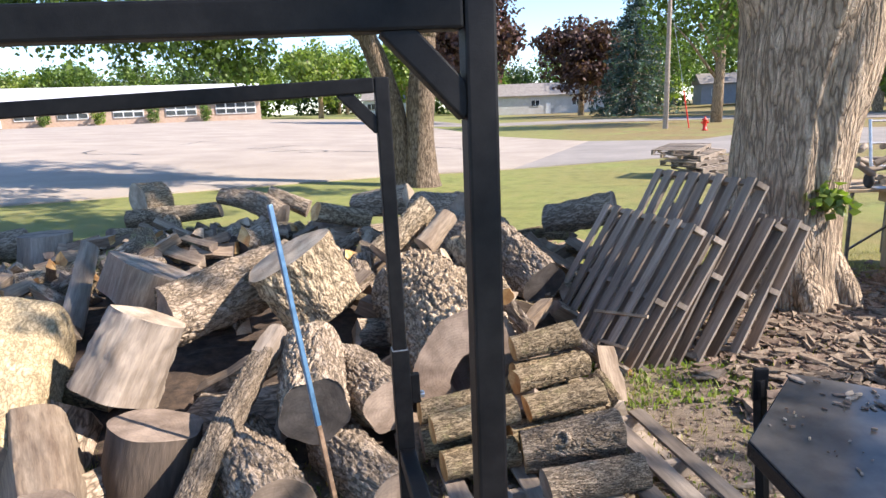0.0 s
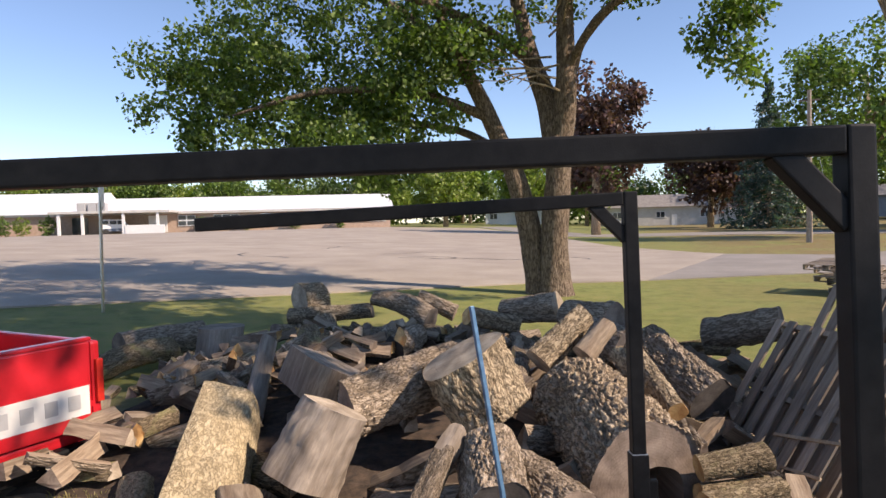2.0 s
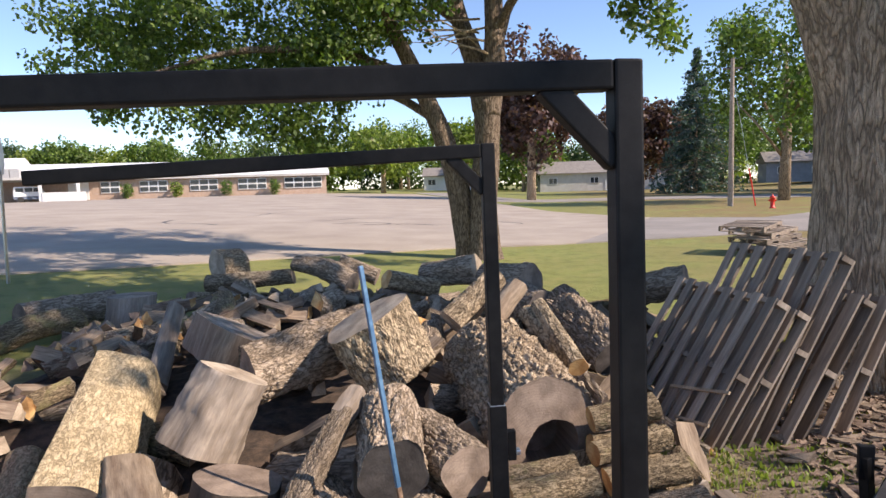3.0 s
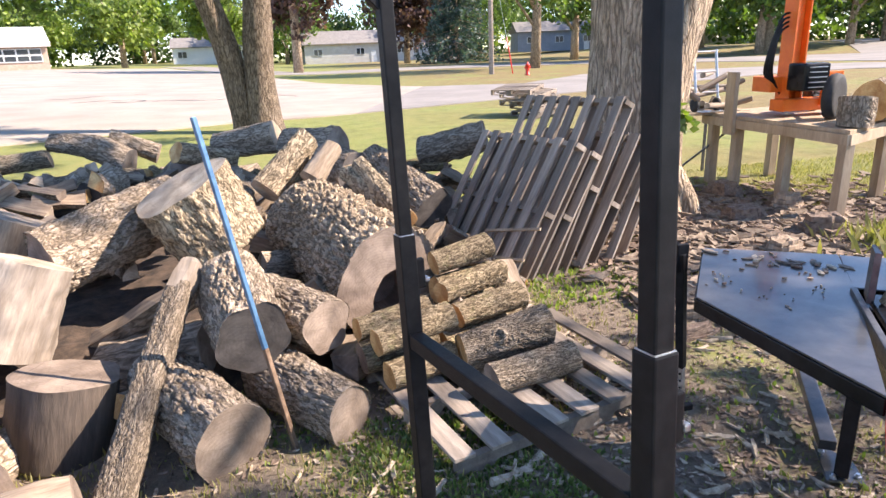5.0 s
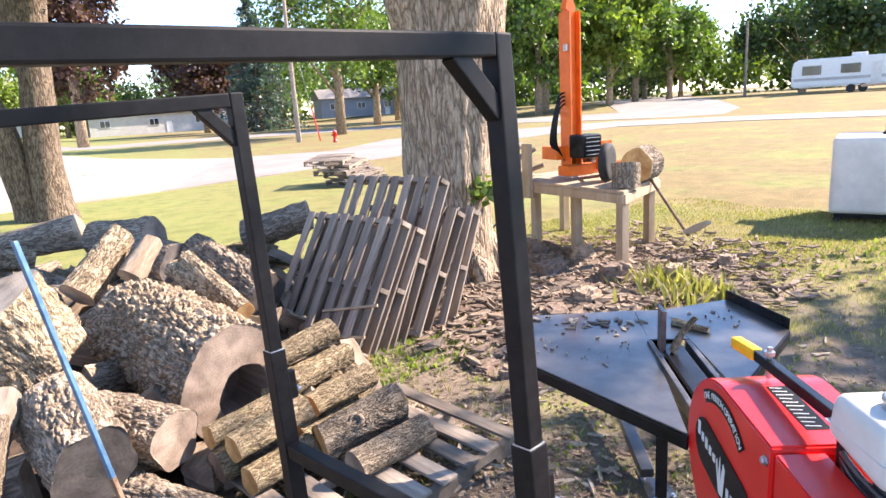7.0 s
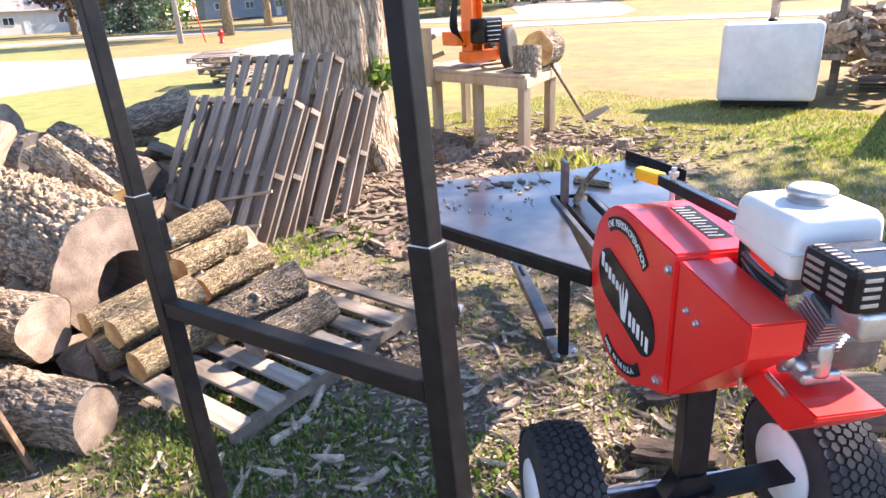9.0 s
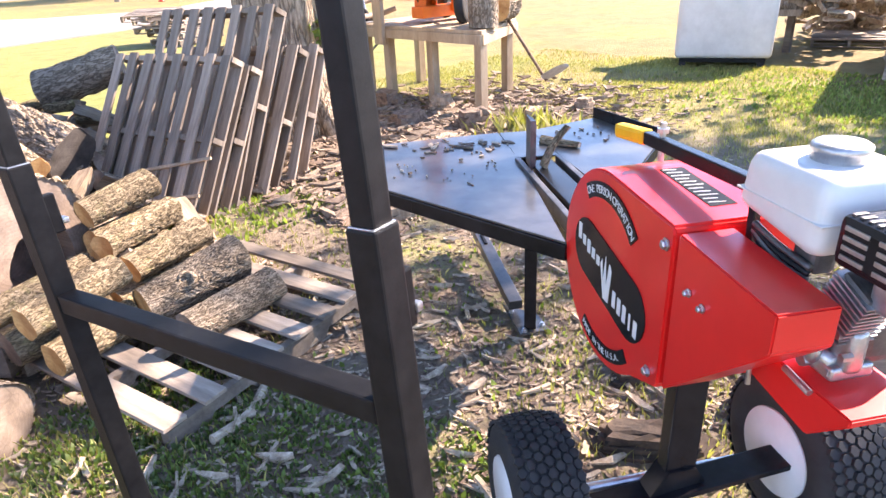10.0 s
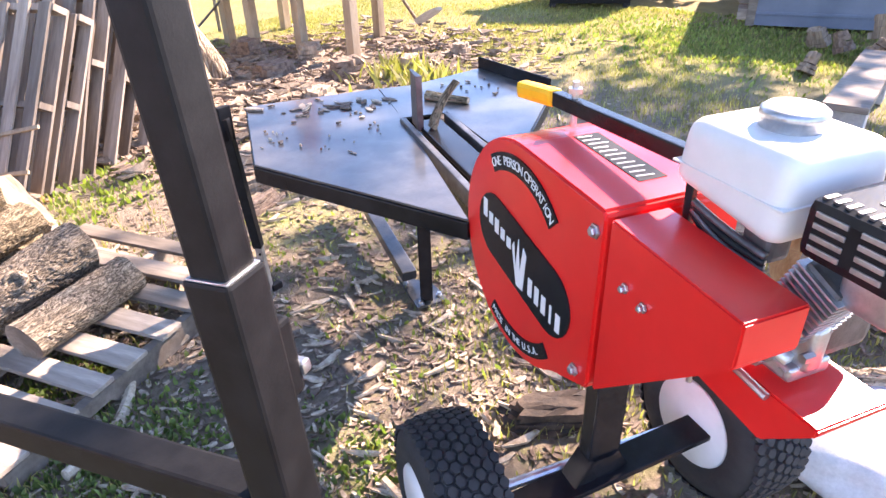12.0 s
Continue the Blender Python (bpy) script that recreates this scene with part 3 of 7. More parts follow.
# ---- pallets ----
def make_pallet(w=1.2, d=1.05, seed=0, broken=(), label="weathered grey wooden shipping pallet"):
    """Stringers along x, slats along y; the deck's front face looks to +z."""
    rng = random.Random(seed)
    root = thing("pallet", label, "pallet", "wooden pallets")
    for y in (0.02, d / 2, d - 0.02):
        pts = [(0, 0), (0.16, 0), (0.19, 0.038), (0.37, 0.038), (0.40, 0), (w - 0.40, 0), (w - 0.37, 0.038), (w - 0.19, 0.038), (w - 0.16, 0), (w, 0), (w, 0.09), (0, 0.09)]
        m = Matrix.Translation((0, y + 0.019, 0.016)) @ pose(0, 0, 0, 90, 0, 0)
        part("stringer", prism(pts, 0.038, 0.002, m=m), "pallet", root)
    count = 8
    step = (w - 0.09) / (count - 1)
    for i in range(count):
        if i in broken:
            continue
        x = 0.045 + i * step + rng.uniform(-0.012, 0.012)
        width = rng.choice((0.088, 0.095, 0.10, 0.082))
        m = Matrix.Translation((x, d / 2 + rng.uniform(-0.008, 0.008), 0.116)) @ pose(0, 0, 0, rng.uniform(-0.5, 0.5), rng.uniform(-1.2, 1.2), rng.uniform(-1.0, 1.0))
        part("slat", box(width, d + rng.uniform(-0.01, 0.02), 0.017, bev=0.003), "pallet", root, m=m)
    for i in range(4):
        x = 0.05 + i * (w - 0.1) / 3
        part("slat", box(0.09, d, 0.016, (x, d / 2, 0.008), 0.003), "pallet", root)
    return root


def pallet_pose(corner, x_dir, y_dir):
    x = Vector(x_dir).normalized()
    z = x.cross(Vector(y_dir)).normalized()
    y = z.cross(x)
    m = Matrix((x, y, z)).transposed().to_4x4()
    m.translation = corner
    return m


lean_w, lean_up = Vector((-0.31, 0.95, -0.02)).normalized(), Vector((0.59, 0.06, 0.945)).normalized()
out = lean_w.cross(lean_up).normalized()                # away from the tree
if out.x > 0:
    out = -out
# near foot of each deck, its way up, its height and its look
leaning = [
    (Vector((1.03, 4.00, 0.03)), Vector((0.59, 0.06, 0.945)), 1.12, 1, "weathered grey pallet leaning foremost of the row"),
    (Vector((1.21, 4.06, 0.02)), Vector((0.59, 0.06, 0.945)), 1.04, 5, "weathered pallet wedged close behind the foremost"),
    (Vector((1.40, 4.14, 0.02)), Vector((0.66, 0.12, 1.22)), 1.40, 2, "tall weathered pallet leaning behind a lower one"),
    (Vector((1.64, 4.19, 0.02)), Vector((0.58, 0.06, 0.945)), 1.10, 3, "weathered pallet leaning deep in the row"),
    (Vector((1.95, 4.30, 0.02)), Vector((0.46, 0.06, 0.95)), 1.02, 4, "reddish weathered pallet leaning against the tree"),
]
for near_foot, up, d, seed, label in leaning:
    p = make_pallet(1.2, d, seed, label=label)
    m = pallet_pose(near_foot + lean_w * 1.2, -lean_w, up)
    m.translation -= m.to_3x3() @ Vector((0, 0, 0.125))
    p.matrix_world = m
g = make_pallet(1.19, 0.93, 7, broken=(), label="weathered grey pallet lying flat under firewood")
g.matrix_world = pallet_pose((0.185, 2.00, 0.0), (1.13, 0.36, 0.01), (-0.30, 0.94, 0.01))
# thin laths stuck across the front pallet
for u0, v0, u1, v1 in ((0.62, 0.30, 1.20, 0.44), (0.86, 0.13, 1.21, 0.19)):
    a, b = (Vector((1.03, 4.00, 0.03)) + lean_w * (1.2 - u) + lean_up * v for u, v in ((u0, v0), (u1, v1)))
    lath = thing("lath", "thin pale wooden lath lying across a leaning pallet", "lath", "laths")
    part("strip", bar(a + out * 0.012, b + out * 0.012, 0.022, 0.014, up=out), "lumber", lath)


# ---- logs ----
def log(a, b, r, bark="bark_oak", ends=("end_grey", "end_grey"), r2=None, rough=0.06, label="cut oak log with furrowed bark in the pile", seed=0, seg=44, bend=0.0, flat=0.0, name="log", group="logs of the pile", cat="log", plates=30.0, hollow=0.0):
    """A cut log from a (its near end) to b, with uneven bark and a sawn face at each end."""
    a, b = Vector(a), Vector(b)
    length = (b - a).length
    r2 = r if r2 is None else r2
    plate, depth = {"bark_deep": (0.036, 0.028), "bark_oak": (0.024, 0.014), "bark_young": (0.017, 0.005), "bark_pale": (0.026, 0.007), "bark_grey": (0.014, 0.006), "bark_tan": (0.030, 0.004)}.get(bark, (0, 0))
    if a.y > 5.3 or r < 0.05:
        plate = 0
    if plate:
        seg = max(seg, min(360, int(2 * math.pi * r / (plate * 0.20))))
    rows = max(6, min(230, int(length / (r * 2 * math.pi / seg))))
    m = frame_of(b - a, a, (0.31, 0.12, 0.94))
    verts, faces, off = [], [], Vector((seed * 3.7, seed * 1.3, seed * 7.1))
    rng = random.Random(seed)
    lobes = [(rng.uniform(0, 6.28), rng.uniform(0.01, 0.06), n) for n in (2, 3, 5)]
    tilt = [(rng.uniform(-0.12, 0.12), rng.uniform(-0.12, 0.12)) for _ in (0, 1)]
    for j in range(rows + 1):
        t = j / rows
        base = r + (r2 - r) * t
        for i in range(seg):
            th = 2 * math.pi * i / seg
            shape = 1 + sum(k * math.cos(n * th + ph) for ph, k, n in lobes)
            p = Vector((math.cos(th), math.sin(th), t * length))
            q = Vector((p.x * base * plates, p.y * base * plates, p.z * plates * 0.45)) + off
            ridge = abs(noise.noise(q * 0.55)) * 1.4 + 0.35 * noise.noise(q * 1.7)
            wave = noise.noise(Vector((p.x * 1.6, p.y * 1.6, p.z * 3.0)) + off)
            near_cut = min(1.0, (0.15 + min(t, 1 - t) * length / 0.05))
            rad = base * shape * (1 + 0.07 * wave) + near_cut * rough * min(base, 0.2) * (ridge - 0.5)
            if plate:
                # plates of bark, longer along the stem, parted by furrows
                c = Vector((p.x * base / plate, p.y * base / plate, p.z / (plate * 2.3))) + off
                c += noise.noise_vector(c * 0.45) * 0.9 + noise.noise_vector(c * 1.7) * 0.22
                d = noise.voronoi(c)[0]
                h = min(1.0, (d[1] - d[0]) / 0.25)
                rad += near_cut * depth * (h * h * (3 - 2 * h) * (0.85 + 0.3 * noise.noise(c * 0.7)) - 0.7)
            x, y = p.x * rad, p.y * rad
            if flat and y < -base * flat:
                y = -base * flat + 0.02 * base * wave
            z = t * length
            if j == 0:
                z += x * tilt[0][0] + y * tilt[0][1]
            if j == rows:
                z += x * tilt[1][0] + y * tilt[1][1]
            bow = bend * length * math.sin(math.pi * t)
            verts.append((x + bow, y, z))
    for j in range(rows):
        for i in range(seg):
            k = (i + 1) % seg
            faces.append((j * seg + i, j * seg + k, (j + 1) * seg + k, (j + 1) * seg + i))
    me = bpy.data.meshes.new(name)
    me.from_pydata(verts, [], faces)
    me.materials.append(M[bark])
    me.polygons.foreach_set("use_smooth", [True] * len(faces))
    ob = tagged(new(name, me), label, cat, group)
    ob.matrix_world = m
    for e, (row, mat) in enumerate(zip((0, rows), ends)):
        ring = verts[row * seg:(row + 1) * seg]
        cx, cy, cz = (sum(v[c] for v in ring) / seg for c in range(3))
        fv, ff = [], []
        hole = hollow if row == 0 else 0.0
        down = m.to_3x3().inverted() @ Vector((0.16, 0, -0.22)) * r
        for s in (1.0, 0.93, hole or 0.6, hole * 0.9 or 0.25):
            deep = 0.30 if hole and s < hole else 0.0
            for v in ring:
                w = 0.006 * noise.noise(Vector((v[0] * s * 9, v[1] * s * 9, seed + e)))
                drift = down * (1 if hole and s <= hole else 0)
                fv.append((cx + (v[0] - cx) * s + drift.x, cy + (v[1] - cy) * s + drift.y, v[2] * s + cz * (1 - s) + deep + (w if s < 1 else 0)))
        fv.append((cx + (down.x if hole else 0), cy + (down.y if hole else 0), cz + (0.32 if hole else 0)))
        for q in range(3):
            for i in range(seg):
                k = (i + 1) % seg
                ff.append((q * seg + i, q * seg + k, (q + 1) * seg + k, (q + 1) * seg + i))
        ff += [(3 * seg + i, 3 * seg + (i + 1) % seg, 4 * seg) for i in range(seg)]
        if row == 0:
            ff = [tuple(reversed(f)) for f in ff]
        fm = bpy.data.meshes.new("cut_face")
        fm.from_pydata(fv, [], ff)
        fm.materials.append(M[mat])
        face = new("cut_face", fm)
        face.parent = ob
    return ob


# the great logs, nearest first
log((0.10, 3.30, 0.37), (-0.30, 4.45, 0.46), 0.335, "bark_deep", ("end_grey", "end_dark_shade"), 0.345, 0.17, "great oak log with deep plated bark and a hollow dark end", 1, 190, plates=44, hollow=0.5)
log((-0.58, 2.60, 0.46), (-0.72, 3.08, 0.56), 0.165, "bark_oak", ("end_dark_shade", "end_grey"), 0.175, 0.10, "oak log with a dark smooth sawn face, deepened for shade", 2, 72)
log((-0.66, 2.24, 0.19), (-1.02, 2.74, 0.24), 0.175, "bark_oak", ("end_grey", "end_grey"), 0.165, 0.10, "oak log lying low with a cracked grey face", 3, 72)
log((-0.20, 2.40, 0.14), (-0.56, 2.80, 0.20), 0.135, "bark_oak", ("end_grey", "end_grey"), 0.15, 0.10, "short oak log with a pale worn end in the grass", 4, 64)
limb = log((-1.10, 2.12, 0.06), (-0.93, 2.97, 0.60), 0.075, "bark_grey", ("end_pale", "bare_wood"), 0.062, 0.06, "long crooked branch with a broken bare tip", 5, 36, bend=0.06, name="branch", cat="branch")
tip = bmesh.new()
tip_p, tip_r = smooth_path([(-0.935, 2.945, 0.585), (-0.905, 3.02, 0.635), (-0.885, 3.07, 0.68), (-0.875, 3.10, 0.70)], [0.060, 0.062, 0.050, 0.018], 4)
limb_mesh(tip, tip_p, tip_r, 14, 0.25, 8)
bmesh.ops.transform(tip, matrix=limb.matrix_world.inverted(), verts=tip.verts)
part("broken_tip", tip, "bare_wood", limb, "pale barkless broken tip")
log((-1.42, 2.58, 0.05), (-1.36, 2.64, 0.38), 0.205, "old_wood", ("end_grey", "end_grey"), 0.20, 0.03, "upright weathered stump with a flat sawn top", 6, 60, name="stump", cat="stump")
log((-1.80, 3.02, 0.36), (-1.64, 3.20, 0.74), 0.225, "bare_wood", ("end_pale", "end_pale"), 0.20, 0.10, "barkless pale log block with vertical cracks, tilted", 7, 60, flat=0.75)
log((-0.84, 3.80, 0.56), (-1.02, 3.72, 0.95), 0.26, "bark_pale", ("end_grey", "end_pale"), 0.28, 0.10, "broad stump with a flat pale sawn top", 8, 64, name="stump", cat="stump")
log((-1.75, 3.50, 0.62), (-1.20, 4.30, 0.72), 0.19, "bark_oak", ("end_grey", "end_grey"), 0.21, 0.08, "half-round split oak log with a grey face", 9, 60, flat=0.25)
log((-2.20, 4.20, 0.46), (-2.10, 4.28, 0.72), 0.36, "split", ("end_grey", "bare_wood"), 0.38, 0.03, "wide low stump round with a pale flat top", 10, 60, name="stump", cat="stump")
log((-2.10, 2.30, 0.26), (-2.66, 3.50, 0.50), 0.27, "bark_tan", ("end_grey", "end_grey"), 0.30, 0.05, "thick forked trunk piece with smooth tan bark", 11, 80, flat=0.5, plates=14)
log((-2.62, 2.62, 0.12), (-3.0, 3.15, 0.17), 0.10, "bark_tan", ("end_fresh", "end_grey"), 0.11, 0.05, "slim tan log lying beside a forked trunk", 12, 40)
log((-2.72, 3.98, 0.36), (-3.00, 4.75, 0.78), 0.115, "bare_wood", ("end_pale", "end_pale"), 0.10, 0.05, "long bare split slab resting on the pile", 13, 36, flat=0.5)
log((-4.08, 5.30, 0.30), (-3.45, 5.75, 0.38), 0.165, "bark_pale", ("end_grey", "end_grey"), 0.16, 0.05, "short log with a ringed grey face", 14)
log((-4.62, 6.40, 0.16), (-4.58, 6.46, 0.62), 0.27, "bare_wood", ("end_grey", "end_grey"), 0.26, 0.05, "orange-brown barkless stump standing at the edge of the pile", 15, name="stump", cat="stump")
log((-4.12, 7.55, 0.80), (-3.90, 7.85, 0.78), 0.225, "bark_pale", ("end_pale", "end_grey"), 0.22, 0.05, "round log slice topping the pile", 16)
log((-4.18, 7.40, 0.60), (-3.10, 7.62, 0.66), 0.12, "bark_pale", ("end_grey", "end_grey"), 0.10, 0.05, "smooth pale branch log on top of the pile", 17)
log((-2.98, 7.40, 0.86), (-2.20, 7.25, 0.60), 0.10, "bark_oak", ("end_dark_shade", "end_dark_shade"), 0.16, 0.12, "dark gnarled driftwood limb", 18, bend=0.08, name="branch", cat="branch")
log((-2.40, 7.45, 0.88), (-1.95, 7.50, 0.66), 0.09, "bark_oak", ("end_grey", "end_grey"), 0.11, 0.10, "dark crooked limb stub", 19, name="branch", cat="branch")
log((-1.52, 6.25, 0.82), (-1.05, 6.60, 0.66), 0.10, "bark_pale", ("end_fresh", "end_grey"), 0.10, 0.05, "small pale log with a ringed end", 20)
log((-0.62, 6.78, 0.84), (-1.25, 6.98, 0.76), 0.165, "bark_oak", ("end_pale", "end_grey"), 0.13, 0.06, "log with a pale round face on the heap", 21)
log((-0.02, 6.16, 0.80), (-0.50, 6.62, 0.76), 0.165, "bark_oak", ("end_grey", "end_grey"), 0.165, 0.12, "dark oak log with a round grey face on the heap", 22, 60)
log((0.10, 5.52, 0.62), (-0.22, 6.0, 0.66), 0.19, "bark_oak", ("end_dark_shade", "end_grey"), 0.19, 0.10, "log with a face coloured dark for shade", 23, 60)
log((0.66, 4.90, 0.40), (0.22, 5.65, 0.66), 0.185, "bark_oak", ("end_dark_shade", "end_grey"), 0.20, 0.14, "grey hollow log with long furrows", 24, 72)
log((0.18, 4.30, 0.62), (-0.02, 4.62, 0.80), 0.075, "bark_pale", ("end_pale", "end_pale"), 0.075, 0.04, "slim pale log standing against a great log", 25)
log((0.32, 4.02, 0.56), (0.06, 4.58, 0.86), 0.07, "bark_pale", ("end_fresh", "end_pale"), 0.065, 0.04, "slim tan log lying along a great log", 26)
log((-0.66, 5.05, 0.62), (-0.30, 5.35, 0.98), 0.14, "bark_pale", ("end_pale", "bare_wood"), 0.11, 0.10, "torn log stub with splintered end", 27)
log((-0.30, 4.98, 0.70), (-0.10, 5.18, 0.92), 0.10, "split", ("end_pale", "end_fresh"), 0.08, 0.12, "torn branch collar with splintered wood", 28)
log((1.45, 6.20, 0.80), (0.85, 6.50, 0.62), 0.16, "bark_oak", ("end_grey", "end_grey"), 0.17, 0.14, "grey shaggy log at the end of the heap", 29)
log((-5.65, 6.0, 0.42), (-5.2, 6.9, 0.42), 0.19, "bark_oak", ("end_grey", "end_grey"), 0.19, 0.1, "mossy log lying apart beside the pile", 30)
log((-5.3, 5.2, 0.32), (-5.0, 6.1, 0.40), 0.14, "bark_young", ("end_grey", "end_grey"), 0.14, 0.08, "pale curved log beside the pile", 31, bend=0.08)
log((-6.2, 5.0, 0.36), (-5.4, 5.1, 0.34), 0.15, "bark_pale", ("end_grey", "end_grey"), 0.15, 0.08, "pale log near the truck", 32)
log((-1.60, 2.05, 0.20), (-2.0, 2.55, 0.30), 0.22, "split", ("end_grey", "end_grey"), 0.24, 0.08, "weathered split block low in the pile", 33, flat=0.3)
log((-1.15, 2.00, 0.14), (-1.85, 1.75, 0.16), 0.14, "split", ("end_grey", "end_grey"), 0.16, 0.08, "low weathered split log", 34, flat=0.4)
log((-0.26, 2.78, 0.40), (-0.60, 3.20, 0.42), 0.14, "bark_oak", ("end_grey", "end_grey"), 0.15, 0.1, "short cracked log between larger ones", 35)

# firewood on the flat pallet
FW = dict(group="firewood on the pallet")
FRESH = ("end_fresh", "end_fresh")
log((-0.05, 2.615, 0.360), (0.33, 2.765, 0.39), 0.066, "bark_young", FRESH, 0.068, 0.04, "fresh yellow-ended firewood log", 41, **FW)
log((-0.125, 2.79, 0.360), (0.25, 2.94, 0.38), 0.058, "bark_young", FRESH, 0.060, 0.04, "fresh yellow-ended firewood log", 42, **FW)
log((-0.004, 2.590, 0.195), (0.33, 2.72, 0.20), 0.066, "bark_young", ("end_fresh", "end_grey"), 0.070, 0.05, "firewood log on the pallet boards", 43, **FW)
log((-0.115, 2.75, 0.225), (0.26, 2.90, 0.22), 0.078, "bark_young", ("end_grey", "end_grey"), 0.080, 0.05, "short dark firewood log on the pallet boards", 44, **FW)
log((0.342, 3.247, 0.500), (0.69, 3.375, 0.54), 0.066, "bark_young", ("end_fresh", "end_grey"), 0.072, 0.04, "firewood log with a mossy bark", 45, **FW)
log((0.344, 3.055, 0.395), (0.73, 3.225, 0.43), 0.062, "bark_young", ("end_fresh", "end_grey"), 0.068, 0.05, "firewood log with a mossy bark", 46, **FW)
log((0.395, 2.894, 0.325), (0.78, 3.02, 0.355), 0.066, "bark_young", ("end_fresh", "end_grey"), 0.070, 0.05, "firewood log with an orange sawn end", 47, **FW)
chunk = log((0.36, 2.655, 0.235), (0.80, 2.715, 0.305), 0.095, "bark_grey", ("end_fresh", "end_pale"), 0.108, 0.08, "knotty grey firewood log with a pale sawn end", 48, 56, **FW)
log((0.445, 2.425, 0.200), (0.88, 2.545, 0.203), 0.072, "bark_grey", ("end_grey", "end_grey"), 0.074, 0.07, "firewood log with fine furrowed bark", 49, 52, **FW)
log((0.42, 3.03, 0.20), (0.80, 3.18, 0.20), 0.070, "bark_young", ("end_fresh", "end_grey"), 0.07, 0.05, "firewood log low in the stack", 50, **FW)
log((0.34, 3.28, 0.205), (0.70, 3.41, 0.21), 0.075, "bark_young", ("end_fresh", "end_grey"), 0.08, 0.05, "firewood log low in the stack", 51, **FW)
log((0.34, 3.23, 0.355), (0.69, 3.36, 0.37), 0.072, "bark_young", ("end_fresh", "end_grey"), 0.075, 0.05, "firewood log low in the stack", 52, **FW)
log((0.30, 2.88, 0.195), (0.68, 3.0, 0.20), 0.066, "bark_young", ("end_fresh", "end_grey"), 0.066, 0.05, "firewood log low in the stack", 53, **FW)
# the branch knot on the thick chunk
knot_m = frame_of((-0.35, -0.72, 0.60), (0.535, 2.607, 0.325), (1, 0.2, 0.1))
part("knot", lathe([(0.046, -0.03), (0.040, 0.004), (0.031, 0.013), (0.024, 0.010), (0.018, -0.004), (0.004, -0.008)], 22, m=chunk.matrix_world.inverted() @ knot_m), "bark_grey", chunk, "ringed branch knot with a hollow middle", True)

# blue pry bar stuck in the pile
def build_bar():
    root = thing("pry_bar", "long blue-painted steel bar standing upright against the logs", "bar")
    foot, tip = Vector((-0.432, 2.365, 0.0)), Vector((-0.685, 2.567, 1.424))
    mid = foot.lerp(tip, 0.34)
    part("shaft", bar(mid, tip, 0.021, 0.017, bev=0.003), "blue", root)
    part("tip", bar(foot, mid, 0.022, 0.018, bev=0.003), "rust", root, "rusty worn lower end")


build_bar()


# ---- log splitter ----
SO, SU, SN = Vector((0.822, 0.649, 0)), Vector((0.59, 0.807, 0)).normalized(), Vector((-0.807, 0.59, 0)).normalized()
S = Matrix((SU, SN, Vector((0, 0, 1)))).transposed().to_4x4()
S.translation = SO


def sp(u, n, z):
    return S @ Vector((u, n, z))


SU2 = Vector((0.51, 0.86, 0)).normalized()
SN2 = Vector((-SU2.y, SU2.x, 0))
S2 = Matrix((SU2, SN2, Vector((0, 0, 1)))).transposed().to_4x4()
S2.translation = (0.804, 0.644, 0)


def sp2(u, n, z):
    return S2 @ Vector((u, n, z))


def bare(name, parent):
    """An untagged Empty that holds the pieces of a part."""
    ob = new(name)
    ob.parent = parent
    return ob


def bolt(parent, u, n, z, r=0.009):
    m = S2 @ pose(u, n, z, -90, 0, 0)
    bm = lathe([(r * 1.45, -0.001), (r * 1.45, 0.002), (r, 0.003), (r, 0.008), (r * 0.7, 0.010)], 6, m=m)
    part("bolt", bm, "steel", parent, "zinc bolt head")


